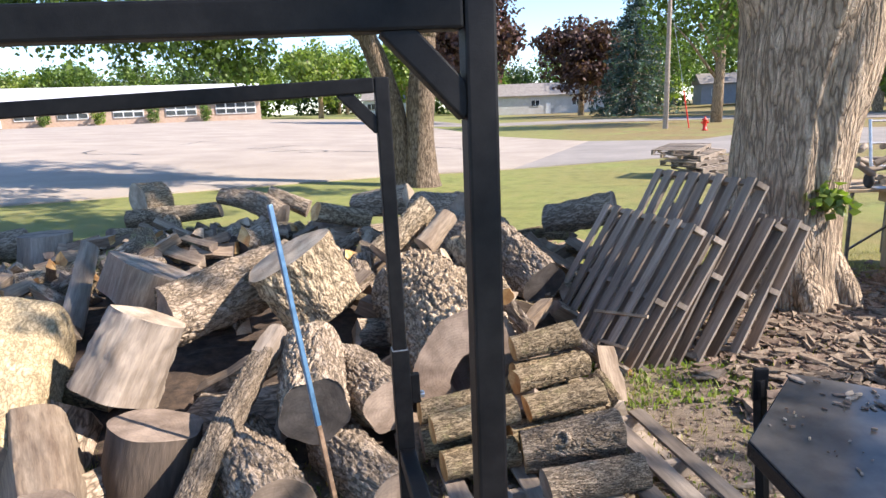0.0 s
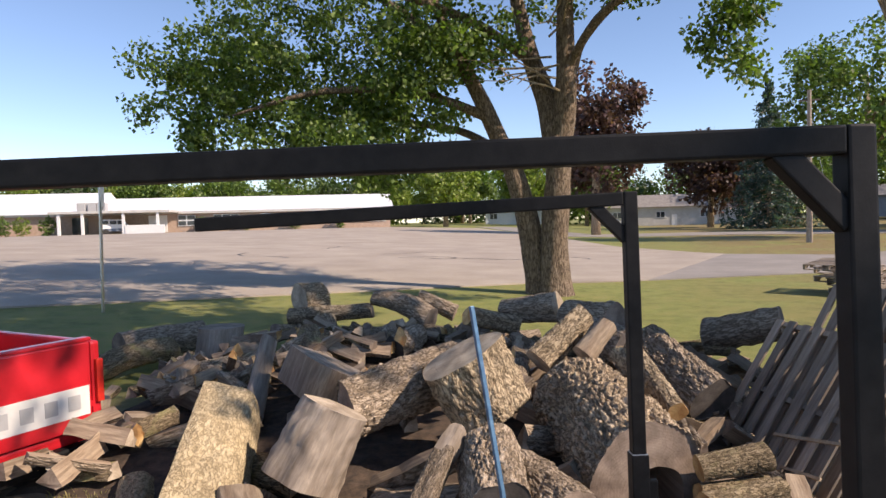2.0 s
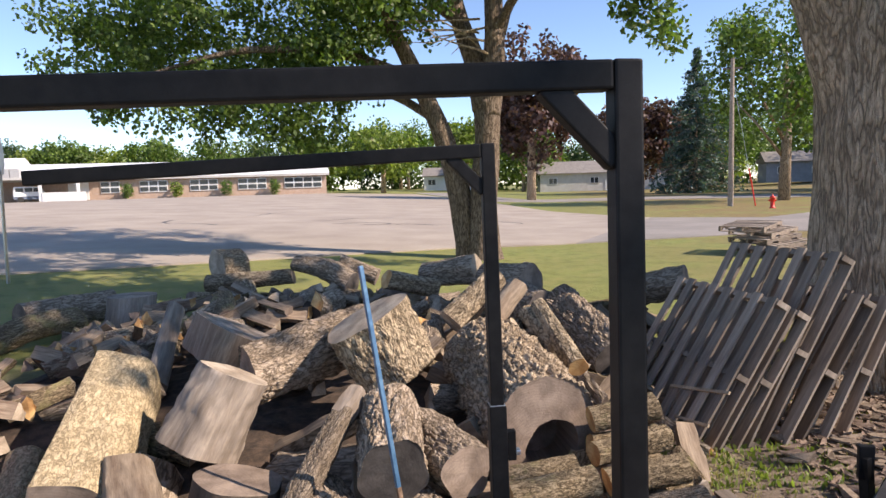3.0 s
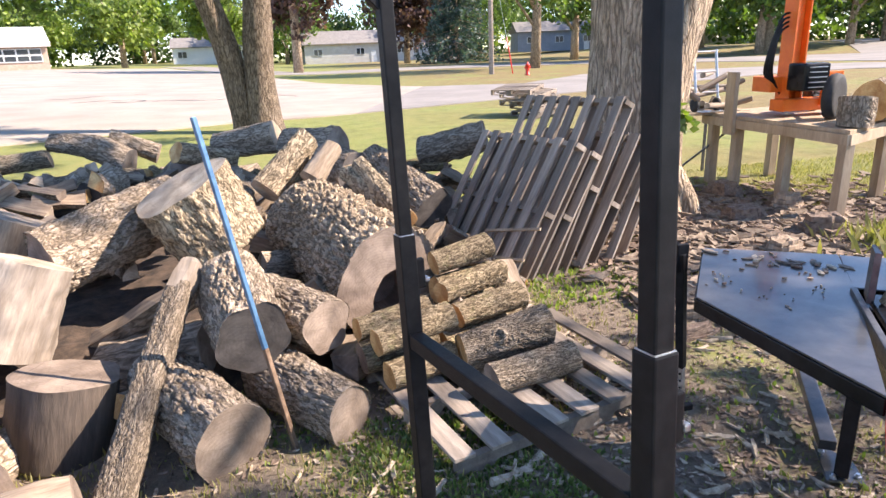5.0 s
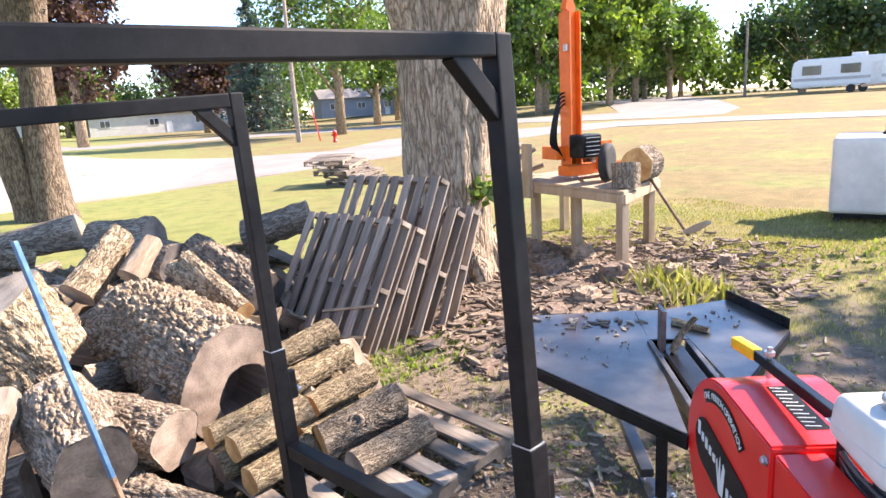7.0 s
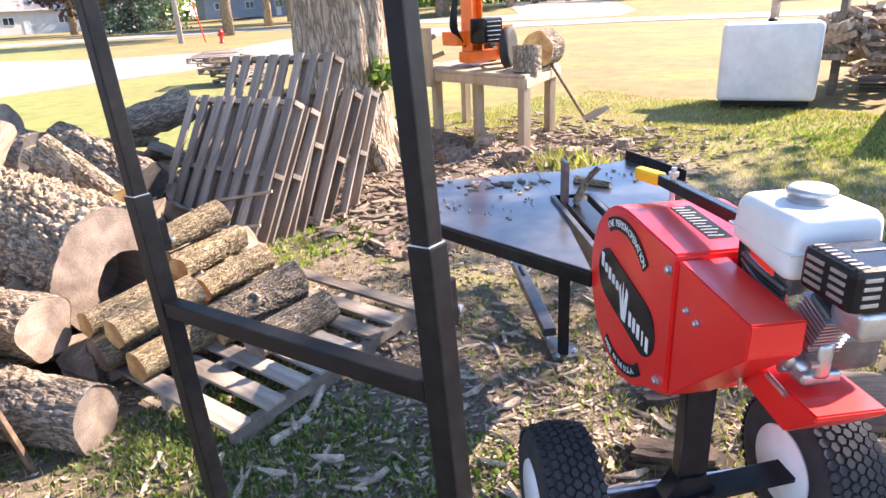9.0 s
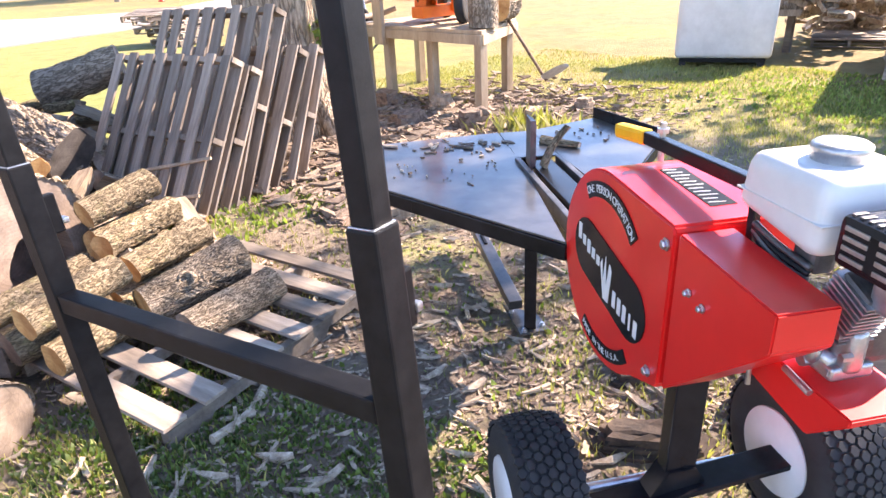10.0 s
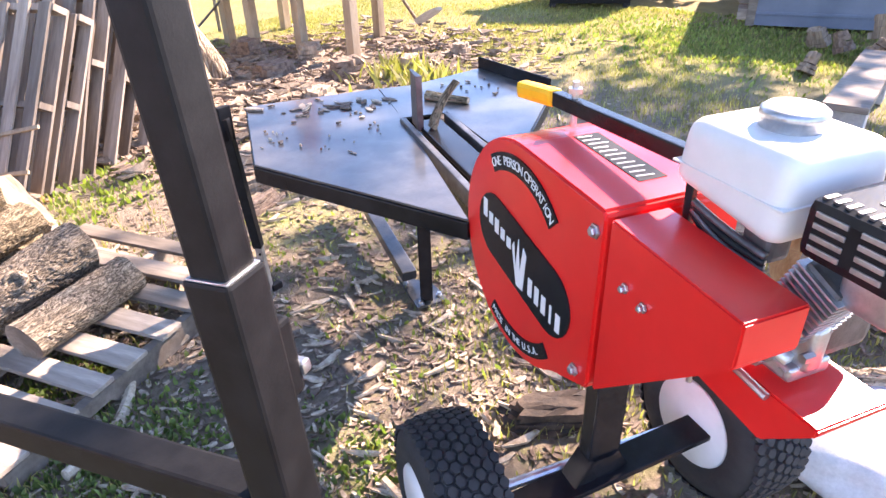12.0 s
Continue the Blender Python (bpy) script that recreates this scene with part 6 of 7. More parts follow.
def bark_chunk(x, y, z, sx, sy, sz, rz, seed, label, mat="bark_flake", tilt=(0, 0)):
    """A layered lump of bark or a weathered block."""
    r = random.Random(900 + seed)
    bm = bmesh.new()
    layers = 4
    for q in range(layers):
        k = 1 - 0.10 * q + r.uniform(-0.08, 0.05)
        n, ring = 18, []
        for i in range(n):
            th = 2 * math.pi * i / n
            c, d = math.cos(th), math.sin(th)
            squ = max(abs(c), abs(d)) ** -0.7
            ragged = 1 + 0.22 * noise.noise((c * 2.2 + seed, d * 2.2, q * 0.7)) + 0.10 * noise.noise((c * 7, d * 7 + seed, q * 2.0))
            ring.append((c * squ * ragged * k * sx * 0.5 + r.uniform(-0.02, 0.02) * sx, d * squ * ragged * k * sy * 0.5))
        z0, t = -sz / 2 + q * sz / layers, sz / layers * r.uniform(0.75, 1.1)
        low = [bm.verts.new((px, py, z0)) for px, py in ring]
        mid = [bm.verts.new((px * 0.97, py * 0.97, z0 + t + 0.16 * sz * noise.noise((px * 11, py * 11, seed + q)))) for px, py in ring]
        inn = [bm.verts.new((px * 0.5, py * 0.5, z0 + t + 0.22 * sz * noise.noise((px * 17, py * 17, seed + q + 5)))) for px, py in ring]
        for i in range(n):
            e = (i + 1) % n
            bm.faces.new((low[i], low[e], mid[e], mid[i]))
            bm.faces.new((mid[i], mid[e], inn[e], inn[i]))
        bm.faces.new(inn)
        bm.faces.new(low[::-1])
    root = tagged(part("bark_slab", bm, mat), label, "bark slab", "loose bark and blocks")
    root.matrix_world = pose(x, y, z, tilt[0], tilt[1], rz)
    return root


for k, (x, y, z, sx, sy, sz, rz) in enumerate(((1.36, 0.92, 0.05, 0.40, 0.15, 0.07, -50), (1.62, 1.16, 0.04, 0.20, 0.10, 0.05, -30), (1.75, 2.92, 0.05, 0.42, 0.09, 0.07, 12), (1.92, 3.12, 0.06, 0.46, 0.10, 0.08, -8), (1.75, 3.35, 0.04, 0.30, 0.16, 0.05, 35), (2.3, 3.6, 0.06, 0.36, 0.20, 0.08, 10), (2.8, 3.9, 0.08, 0.40, 0.25, 0.10, 60), (3.3, 4.1, 0.08, 0.34, 0.24, 0.14, 15), (3.9, 4.4, 0.10, 0.36, 0.28, 0.18, -20), (4.3, 4.0, 0.10, 0.28, 0.22, 0.18, 30), (4.7, 4.3, 0.10, 0.26, 0.22, 0.16, 70), (5.2, 4.1, 0.07, 0.24, 0.20, 0.13, 10), (3.6, 5.0, 0.10, 0.42, 0.30, 0.12, 0), (4.3, 5.3, 0.10, 0.40, 0.3, 0.14, 45), (4.0, 5.9, 0.12, 0.4, 0.3, 0.15, 90), (1.1, 2.65, 0.03, 0.5, 0.04, 0.03, -50), (2.75, 3.35, 0.03, 0.34, 0.2, 0.03, 40))):
    bark_chunk(x, y, settle(x, y) + z - 0.02, sx, sy, sz, rz, k, "rough weathered bark slab lying on the ground", "rotten_bark" if k < 2 else ("bark_flake", "split", "bark_flake", "split")[k % 4])
# curved strip of peeled bark against the flat pallet's edge
strip = bmesh.new()
p, r = smooth_path([(0.30, 1.93, 0.05), (0.44, 1.98, 0.03), (0.56, 2.08, 0.03), (0.66, 2.20, 0.06)], [0.018, 0.022, 0.02, 0.012], 6)
limb_mesh(strip, p, r, 8, 0.15, 3)
tagged(part("bark_strip", strip, "chip"), "pale curved strip of peeled bark in grass", "bark strip")
# debris on the splitter's table
def table_bit(u, n, size, k):
    bm = bmesh.new()
    pts = [(size * rng.uniform(0.6, 1.0) * math.cos(a), size * rng.uniform(0.2, 0.45) * math.sin(a)) for a in (0.2, 1.1, 2.0, 2.9, 3.9, 4.8, 5.6)]
    prism(pts, rng.uniform(0.003, 0.009), 0.001, bm=bm)
    ob = tagged(part("bark_bit", bm, ("bark_flake", "chip", "bark_flake", "bare_wood")[k % 4]), "small bark bit lying on the table", "bark bit", "bark bits on the table")
    ob.matrix_world = S @ pose(u, n, 0.8035, rng.uniform(-3, 3), rng.uniform(-3, 3), rng.uniform(0, 360))


for k in range(26):
    table_bit(rng.gauss(1.42, 0.06), rng.gauss(0.20, 0.10), rng.uniform(0.012, 0.045), k)
for k in range(40):
    table_bit(rng.uniform(0.95, 1.56), rng.uniform(0.10, 0.50), rng.uniform(0.004, 0.013), k)
for k in range(14):
    table_bit(rng.uniform(1.35, 1.6), rng.uniform(-0.40, -0.15), rng.uniform(0.004, 0.016), k)
log((1.475, 1.50, 0.812), (1.567, 1.47, 0.944), 0.016, "bark_young", ("end_pale", "end_pale"), 0.012, 0.2, "broken mossy twig leaning on the beam", 300, 14, name="twig", cat="twig", group="twigs on the table", bend=0.06)
log(sp(1.42, -0.10, 0.812), sp(1.30, -0.22, 0.815), 0.020, "bark_young", ("end_pale", "end_pale"), 0.012, 0.2, "mossy bark stick lying on the table", 299, 14, name="twig", cat="twig", group="twigs on the table")

# black prop post between the arch and the table
prop = thing("prop_post", "black steel prop with a rusty foot standing in chips", "post")
part("post_tube", bar((1.24, 2.20, 0.27), (1.175, 2.16, 0.81), 0.035, 0.035, bev=0.003), "black", prop)
foot_tube = part("post_foot", bar((1.265, 2.215, 0.0), (1.24, 2.20, 0.30), 0.028, 0.028, bev=0.003), "alu", prop, "grey perforated lower tube")
for k in range(6):
    q = Vector((1.265, 2.215, 0.0)).lerp(Vector((1.24, 2.20, 0.30)), 0.2 + 0.12 * k)
    part("pin_hole", rod(q + Vector((-0.0105, -0.0105, 0)), q + Vector((-0.0150, -0.0150, 0)), 0.005, seg=8), "black", foot_tube)
part("clamp_lug", box(0.05, 0.03, 0.03, (1.288, 2.205, 0.06), 0.006), "black", prop)
part("post_plate", box(0.05, 0.02, 0.12, (1.178, 2.16, 0.79), 0.004), "black", prop)

# white woven sack by the wheel
bm = bmesh.new()
bmesh.ops.create_uvsphere(bm, u_segments=40, v_segments=24, radius=1)
for v in bm.verts:
    q = v.co.copy()
    v.co = Vector((q.x * 0.30, q.y * 0.42, max(-0.11, q.z * 0.16))) * (1 + 0.12 * noise.noise(q * 2.3) + 0.05 * abs(noise.noise(q * 7)))
tagged(part("sack", bm, "sack", smooth=True), "crumpled white woven sack on the ground", "sack").matrix_world = pose(1.72, 0.10, 0.09, 0, 0, 25) @ Matrix.Diagonal((0.8, 0.8, 0.8, 1))
log((1.9, 0.05, 0.12), (1.55, 0.52, 0.14), 0.12, "bark_oak", ("end_grey", "end_grey"), 0.12, 0.1, "grey split log lying behind the engine", 301, 40, flat=0.3, group="logs by the splitter")
log((2.2, 0.45, 0.12), (1.85, 0.75, 0.13), 0.11, "split", ("end_pale", "end_grey"), 0.11, 0.1, "tan split log lying behind the engine", 302, 36, flat=0.2, group="logs by the splitter")
log((2.5, 0.1, 0.14), (2.2, 0.5, 0.34), 0.13, "split", ("end_pale", "end_fresh"), 0.12, 0.1, "tan split log leaning behind the engine", 303, 36, flat=0.2, group="logs by the splitter")


# ---- work bench with the orange machine ----
def build_bench():
    root = thing("work_bench", "rough tan timber bench on square legs among bark", "bench")
    z = 0.83
    c = [(4.33, 4.70), (4.25, 6.75), (5.30, 6.85), (5.42, 5.25)]
    part("bench_top", prism(c, 0.035, 0.003, m=Matrix.Translation((0, 0, z - 0.036))), "lumber", root)
    for (a, b) in ((0, 1), (3, 0), (1, 2), (2, 3)):
        part("apron", bar((*c[a], z - 0.085), (*c[b], z - 0.085), 0.04, 0.095), "lumber", root)
    for x, y in ((4.39, 4.78), (4.46, 5.60), (4.36, 6.25), (4.34, 6.66), (5.22, 6.76), (5.34, 5.32)):
        part("leg", bar((x, y, settle(x, y) - 0.02), (x, y, z - 0.04), 0.095, 0.095, bev=0.004), "lumber", root)
    part("back_post", bar((4.22, 6.22, z - 0.20), (4.22, 6.22, z + 0.46), 0.15, 0.05, up=(1, 0, 0)), "lumber", root)


def build_machine():
    root = thing("orange_splitter", "orange upright log splitter with engine and wheels on the bench", "log splitter")
    part("rail", box(0.12, 0.10, 1.95, (4.86, 6.28, 1.83), 0.006), "orange", root)
    for dx in (-0.075, 0.075):
        part("flange", box(0.020, 0.20, 1.90, (4.86 + dx, 6.26, 1.82), 0.004), "orange", root)
    part("rail_cap", prism([(-0.085, 0), (0.085, 0), (0.02, 0.12), (-0.05, 0.12)], 0.10, 0.004, m=pose(4.86, 6.33, 2.80, 90, 0, 0)), "orange", root)
    part("engine_block", box(0.30, 0.26, 0.28, (4.90, 6.05, 1.20), 0.03, seg=3), "gloss_black", root, "black engine with fins")
    for k in range(5):
        part("fin", box(0.20, 0.27, 0.008, (4.90, 6.04, 1.10 + 0.05 * k), 0.002), "alu", root)
    part("chassis", box(0.85, 0.20, 0.12, (5.02, 6.10, 0.92), 0.01), "orange", root)
    part("side_plate", box(0.22, 0.05, 0.34, (5.13, 5.98, 1.08), 0.008), "orange", root)
    part("side_plate", box(0.28, 0.30, 0.16, (4.78, 6.42, 1.12), 0.01), "orange", root)
    for x, y in ((4.86, 5.63), (5.30, 6.40)):
        w = bare("wheel", root)
        m = pose(x, y, 1.025, 90, 0, 30)
        part("tyre", lathe([(0.13, -0.05), (0.18, -0.055), (0.215, -0.04), (0.225, 0), (0.215, 0.04), (0.18, 0.055), (0.13, 0.05)], 32, m=m), "rubber", w, "", True)
        part("rim", lathe([(0.14, -0.045), (0.12, -0.02), (0.05, -0.015), (0.04, -0.05), (0.04, 0.05), (0.05, 0.015), (0.12, 0.02), (0.14, 0.045)], 24, m=m), "orange", w, "orange wheel rim", True)
    for k in range(4):
        bm = bmesh.new()
        p, r = smooth_path([(4.80, 6.3, 1.0 + 0.05 * k), (4.62 - 0.03 * k, 6.25, 1.25), (4.66, 6.25, 1.62 + 0.05 * k), (4.80, 6.28, 1.72 + 0.04 * k)], [0.012] * 4, 6)
        limb_mesh(bm, p, r, 8)
        part("hose", bm, "gloss_black", root, smooth=True)
    part("valve", box(0.05, 0.06, 0.08, (4.77, 6.22, 2.36), 0.006), "steel", root)
    part("axle", rod((4.86, 5.65, 1.02), (5.30, 6.4, 1.02), 0.02), "steel", root)
    root.matrix_world = pose(-0.06, -0.18, 0.025)


build_bench()
build_machine()
log((4.55, 4.90, 0.832), (4.57, 4.92, 1.09), 0.145, "bark_oak", ("end_grey", "end_pale"), 0.145, 0.06, "upright-grained round log resting on the bench", 310, 44, group="logs on the bench")
log((4.86, 5.06, 1.02), (5.16, 5.16, 1.03), 0.19, "bark_oak", ("end_fresh", "end_grey"), 0.19, 0.06, "large round log with an orange face on the bench", 311, 44, group="logs on the bench")
# tangle of pale cut brush beyond the bench's end
for k in range(16):
    a = Vector((4.3 + rng.uniform(-0.3, 0.35), 6.9 + rng.uniform(-0.3, 0.4), rng.uniform(0.84, 1.25)))
    d = Vector((rng.uniform(-0.3, 0.3), rng.uniform(-0.2, 0.2), rng.uniform(-0.06, 0.10)))
    log(a - d, a + d, 0.035, "bare_wood", ("end_pale", "end_pale"), 0.03, 0.05, "pale split stick stacked beside the tree", 320 + k, 10, group="sticks beside the tree", name="stick", cat="stick")
side = thing("side_table", "grey metal-legged side table behind the tree", "table")
part("table_top", box(0.9, 0.8, 0.03, (4.30, 7.0, 0.82), 0.004), "lumber", side)
for x, y in ((3.92, 6.66), (4.68, 6.66), (3.92, 7.34), (4.68, 7.34)):
    part("leg", bar((x, y, 0.0), (x, y, 0.81), 0.03, 0.03), "bare_steel", side)
part("brace", bar((3.92, 6.66, 0.2), (4.68, 6.66, 0.7), 0.02, 0.02), "bare_steel", side)

# hand truck parked on the side table
truck = thing("hand_truck", "scuffed grey tubular hand truck parked on the side table", "hand truck")
for x in (4.12, 4.40):
    part("side_tube", rod((x, 6.72, 0.93), (x, 6.84, 1.52), 0.016, seg=10), "alu", truck)
    part("wheel", lathe([(0.02, -0.02), (0.06, -0.025), (0.075, -0.012), (0.075, 0.012), (0.06, 0.025), (0.02, 0.02)], 18, m=pose(x - 0.03, 6.70, 0.912, 0, 90, 0)), "rubber", truck, "small black wheel", True)
for z in (1.05, 1.28, 1.50):
    part("cross_bar", rod((4.12, 6.72 + (z - 0.93) * 0.2, z), (4.40, 6.72 + (z - 0.93) * 0.2, z), 0.012, seg=8), "alu", truck)
part("toe_plate", box(0.32, 0.16, 0.008, (4.26, 6.64, 0.842), 0.002), "alu", truck)

# shovel leaning on the bench
sh = thing("shovel", "long-handled steel shovel leaning on the bench", "shovel")
part("handle", rod((5.10, 5.12, 0.90), (5.31, 4.70, 0.21), 0.018, seg=10), "rust", sh, "weathered brown handle")
bm = bmesh.new()
rows_v = []
for j in range(7):
    t = j / 6
    w = (0.09, 0.115, 0.12, 0.12, 0.11, 0.085, 0.02)[j]
    rows_v.append([bm.verts.new((-w + 2 * w * i / 6, t * 0.30, 0.03 * ((i - 3) / 3) ** 2)) for i in range(7)])
for a, b in zip(rows_v, rows_v[1:]):
    for i in range(6):
        bm.faces.new((a[i], a[i + 1], b[i + 1], b[i]))
bmesh.ops.solidify(bm, geom=bm.faces[:], thickness=0.004)
blade = part("blade", bm, "alu", sh, "worn silver blade")
blade.matrix_local = frame_of((0.12, 0.55, 0.75), (5.30, 4.72, 0.22), (0.88, 0.45, 0)) @ pose(0, 0, 0, 0, 0, 180)


# ---- white tote, stacked firewood, shed ----
def build_tote():
    root = thing("tote", "large white plastic tote upside down on a low frame", "tote")
    m = pose(8.62, 4.40, 0.0, 0, 0, -62)
    body = box(1.18, 1.0, 0.98, (0, 0, 0.61), 0.07, m, seg=4)
    part("tank_body", body, "offwhite", root, "dull white plastic", True)
    part("frame_rail", box(1.05, 0.05, 0.05, (0, -0.42, 0.09), 0.006, m), "black", root)
    part("frame_rail", box(1.05, 0.05, 0.05, (0, 0.42, 0.09), 0.006, m), "black", root)
    for x in (-0.48, 0.48):
        for y in (-0.42, 0.42):
            part("caster", lathe([(0.03, -0.02), (0.045, -0.012), (0.045, 0.012), (0.03, 0.02)], 14, m=m @ pose(x, y, 0.045, 90, 0, 0)), "rubber", root)
    part("lid_knob", lathe([(0.06, 0), (0.06, 0.03), (0.03, 0.05), (0.01, 0.052)], 16, m=m @ pose(0, 0, 1.098)), "black", root)


build_tote()
# timber rack standing behind the tote
rack = thing("timber_rack", "grey weathered timber rack with a roof board", "rack")
for x, y in ((9.55, 4.85), (9.9, 4.05)):
    part("post", bar((x, y, 0), (x, y, 1.75), 0.09, 0.09), "pallet", rack)
part("board", bar((9.40, 5.20, 1.72), (10.1, 3.45, 1.76), 0.30, 0.03), "pallet", rack)
part("rail", bar((9.55, 4.85, 1.35), (9.9, 4.05, 1.35), 0.03, 0.06), "pallet", rack)
# heap of split firewood behind the tote
bm = bmesh.new()
for k in range(420):
    x, y = 10.0 + rng.uniform(-0.5, 2.6), 4.4 - rng.uniform(0.0, 1.0) + rng.uniform(-0.4, 0.4)
    top = 1.25 * max(0.0, 1 - ((x - 10.5) / 2.3) ** 2 * 0.9) - abs(y - 3.9) * 0.35
    if top < 0.08:
        continue
    first = len(bm.verts)
    bm.from_mesh(SPLITS[rng.randrange(len(SPLITS))])
    bm.verts.ensure_lookup_table()
    turn = Matrix.Translation((x, y, rng.uniform(max(0.04, top - 0.45), top))) @ Matrix.Rotation(rng.uniform(0, 6.28), 4, "Z") @ Matrix.Rotation(radians(90 + rng.uniform(-30, 30)), 4, "Y") @ Matrix.Rotation(rng.uniform(0, 6.28), 4, "Z") @ Matrix.Scale(0.8, 4)
    bmesh.ops.transform(bm, matrix=turn, verts=bm.verts[first:])
tagged(part("firewood_stack", bm, ["split", "bark_oak", "end_pale"]), "tall heap of brown split firewood on pallets", "firewood", kind="stuff")
floor_p = make_pallet(1.2, 1.0, 61, label="weathered pallet beneath the firewood stack")
floor_p.matrix_world = pose(10.8, 3.0, 0.01, 0, 0, 20)


def build_shed():
    root = thing("shed", "low slate-blue ribbed steel shed with timber corner", "shed")
    m = pose(7.80, 2.10, 0.0, 0, 0, -76)
    part("wall", box(4.2, 0.06, 1.05, (2.15, 0.05, 0.575), 0.003, m), "shed", root)
    for k in range(4):
        part("rib", box(4.2, 0.022, 0.035, (2.15, 0.012, 0.18 + 0.26 * k), 0.008, m), "shed", root)
    part("corner_board", box(0.09, 0.10, 1.05, (0.03, 0.02, 0.575), 0.004, m), "pallet", root, "grey weathered corner board")
    part("wall", box(0.06, 3.0, 1.05, (0.08, 1.55, 0.575), 0.003, m), "shed", root)
    part("wall", box(4.2, 0.06, 1.05, (2.15, 3.02, 0.575), 0.003, m), "shed", root)
    part("roof", box(4.4, 3.3, 0.05, (2.15, 1.52, 1.13), 0.004, m), "roof_grey", root)
    for k in range(5):
        part("plank_end", box(0.10, 0.30, 0.12, (-0.06, 0.16, 0.16 + 0.17 * k), 0.01, m @ pose(0, 0, 0, 0, 0, 6 * (k % 2))), "pallet", root, "stacked grey plank end")


build_shed()
for k, (x, y, z, s, rz) in enumerate(((6.95, 1.05, 0.16, 0.24, 20), (7.1, 0.75, 0.30, 0.26, 50), (6.7, 0.72, 0.14, 0.28, -15), (7.25, 1.3, 0.12, 0.22, 70), (7.3, 0.55, 0.14, 0.26, 10), (6.1, 1.15, 0.12, 0.20, 25))):
    bark_chunk(x, y, z - 0.02, s, s * 0.7, s * 0.8, rz, 40 + k, "rough brown firewood block beside the shed", ("bark_flake", "split")[k % 2], (20 * (k % 3 - 1), 15))
plank = thing("plank", "long grey plank lying in weeds", "plank")
part("board", box(1.6, 0.24, 0.04, (5.0, 0.65, 0.30), 0.004, pose(0, 0, 0, 0, 0, 0)), "pallet", plank)
for x in (4.4, 5.6):
    part("block", box(0.2, 0.22, 0.28, (x, 0.65, 0.14), 0.01), "concrete", plank)


# ---- red pickup ----
def build_truck():
    root = thing("pickup_truck", "faded red pickup truck with a pale tailgate band", "truck")
    rdir = Vector((-0.22, -0.975, 0)).normalized()      # along the tailgate, away from the near corner
    fdir = Vector((-0.975, 0.22, 0)).normalized()        # towards the cab
    base = Matrix((-rdir, fdir, Vector((0, 0, 1)))).transposed().to_4x4()
    base.translation = Vector((-3.56, 3.44, 0.16)) + rdir * 1.58
    gate = part("tailgate", box(1.50, 0.06, 0.60, (0.80, 0.03, 0.59), 0.018, base), "truck_red", root)
    part("band", box(1.46, 0.008, 0.20, (0.80, -0.0015, 0.485), 0.002, base), "offwhite", gate, "off-white painted band")
    for k in range(9):
        x = 1.42 - 0.155 * k
        part("letter_bar", box(0.085, 0.006, 0.10, (x, -0.0065, 0.485), 0.002, base), "grey", gate)
    part("gate_handle", box(0.18, 0.02, 0.07, (0.80, -0.004, 0.56), 0.008, base), "black", gate, "black recessed handle")
    part("top_edge", box(1.52, 0.075, 0.03, (0.80, 0.03, 0.90), 0.012, base), "truck_red", gate)
    for x in (0.0, 1.60):
        part("bed_side", box(0.07, 2.2, 0.56, (x, 1.12, 0.60), 0.025, base), "truck_red", root)
        part("tail_lamp", box(0.05, 0.04, 0.30, (x + (-0.012 if x == 0 else 0.012), 0.01, 0.60), 0.008, base), "red_safety", root, "narrow red tail lamp")
    part("bed_floor", box(1.55, 2.2, 0.04, (0.80, 1.12, 0.44), 0.004, base), "truck_red", root)
    part("bed_front", box(1.55, 0.05, 0.5, (0.80, 2.2, 0.66), 0.01, base), "truck_red", root)
    part("sill", box(1.54, 0.06, 0.08, (0.80, 0.06, 0.24), 0.02, base), "truck_red", root)
    part("bumper", box(1.66, 0.10, 0.12, (0.80, 0.02, 0.14), 0.02, base), "black", root)
    part("frame_rail", box(0.9, 3.2, 0.12, (0.80, 1.8, 0.30), 0.01, base), "black", root)
    part("cab", prism([(2.25, 0.35), (4.1, 0.35), (4.1, 0.95), (3.7, 1.02), (3.3, 1.5), (2.35, 1.5), (2.25, 0.95)], 1.5, 0.04, m=base @ Matrix(((0, 0, 1, 0.05), (1, 0, 0, 0), (0, 1, 0, 0), (0, 0, 0, 1)))), "truck_red", root)
    part("rear_window", box(1.2, 0.02, 0.36, (0.80, 2.30, 1.24), 0.01, base), "glass_dark", root)
    for x in (0.06, 1.54):
        for y in (0.85, 3.5):
            w = bare("wheel", root)
            wm = base @ pose(x, y, 0.17, 0, 90, 0)
            part("tyre", lathe([(0.19, -0.10), (0.28, -0.10), (0.33, -0.07), (0.335, 0), (0.33, 0.07), (0.28, 0.10), (0.19, 0.10)], 32, m=wm), "rubber", w, "", True)
            part("rim", lathe([(0.20, -0.09), (0.16, -0.05), (0.05, -0.06), (0.05, 0.06), (0.16, 0.05), (0.20, 0.09)], 24, m=wm), "alu", w, "", True)


build_truck()


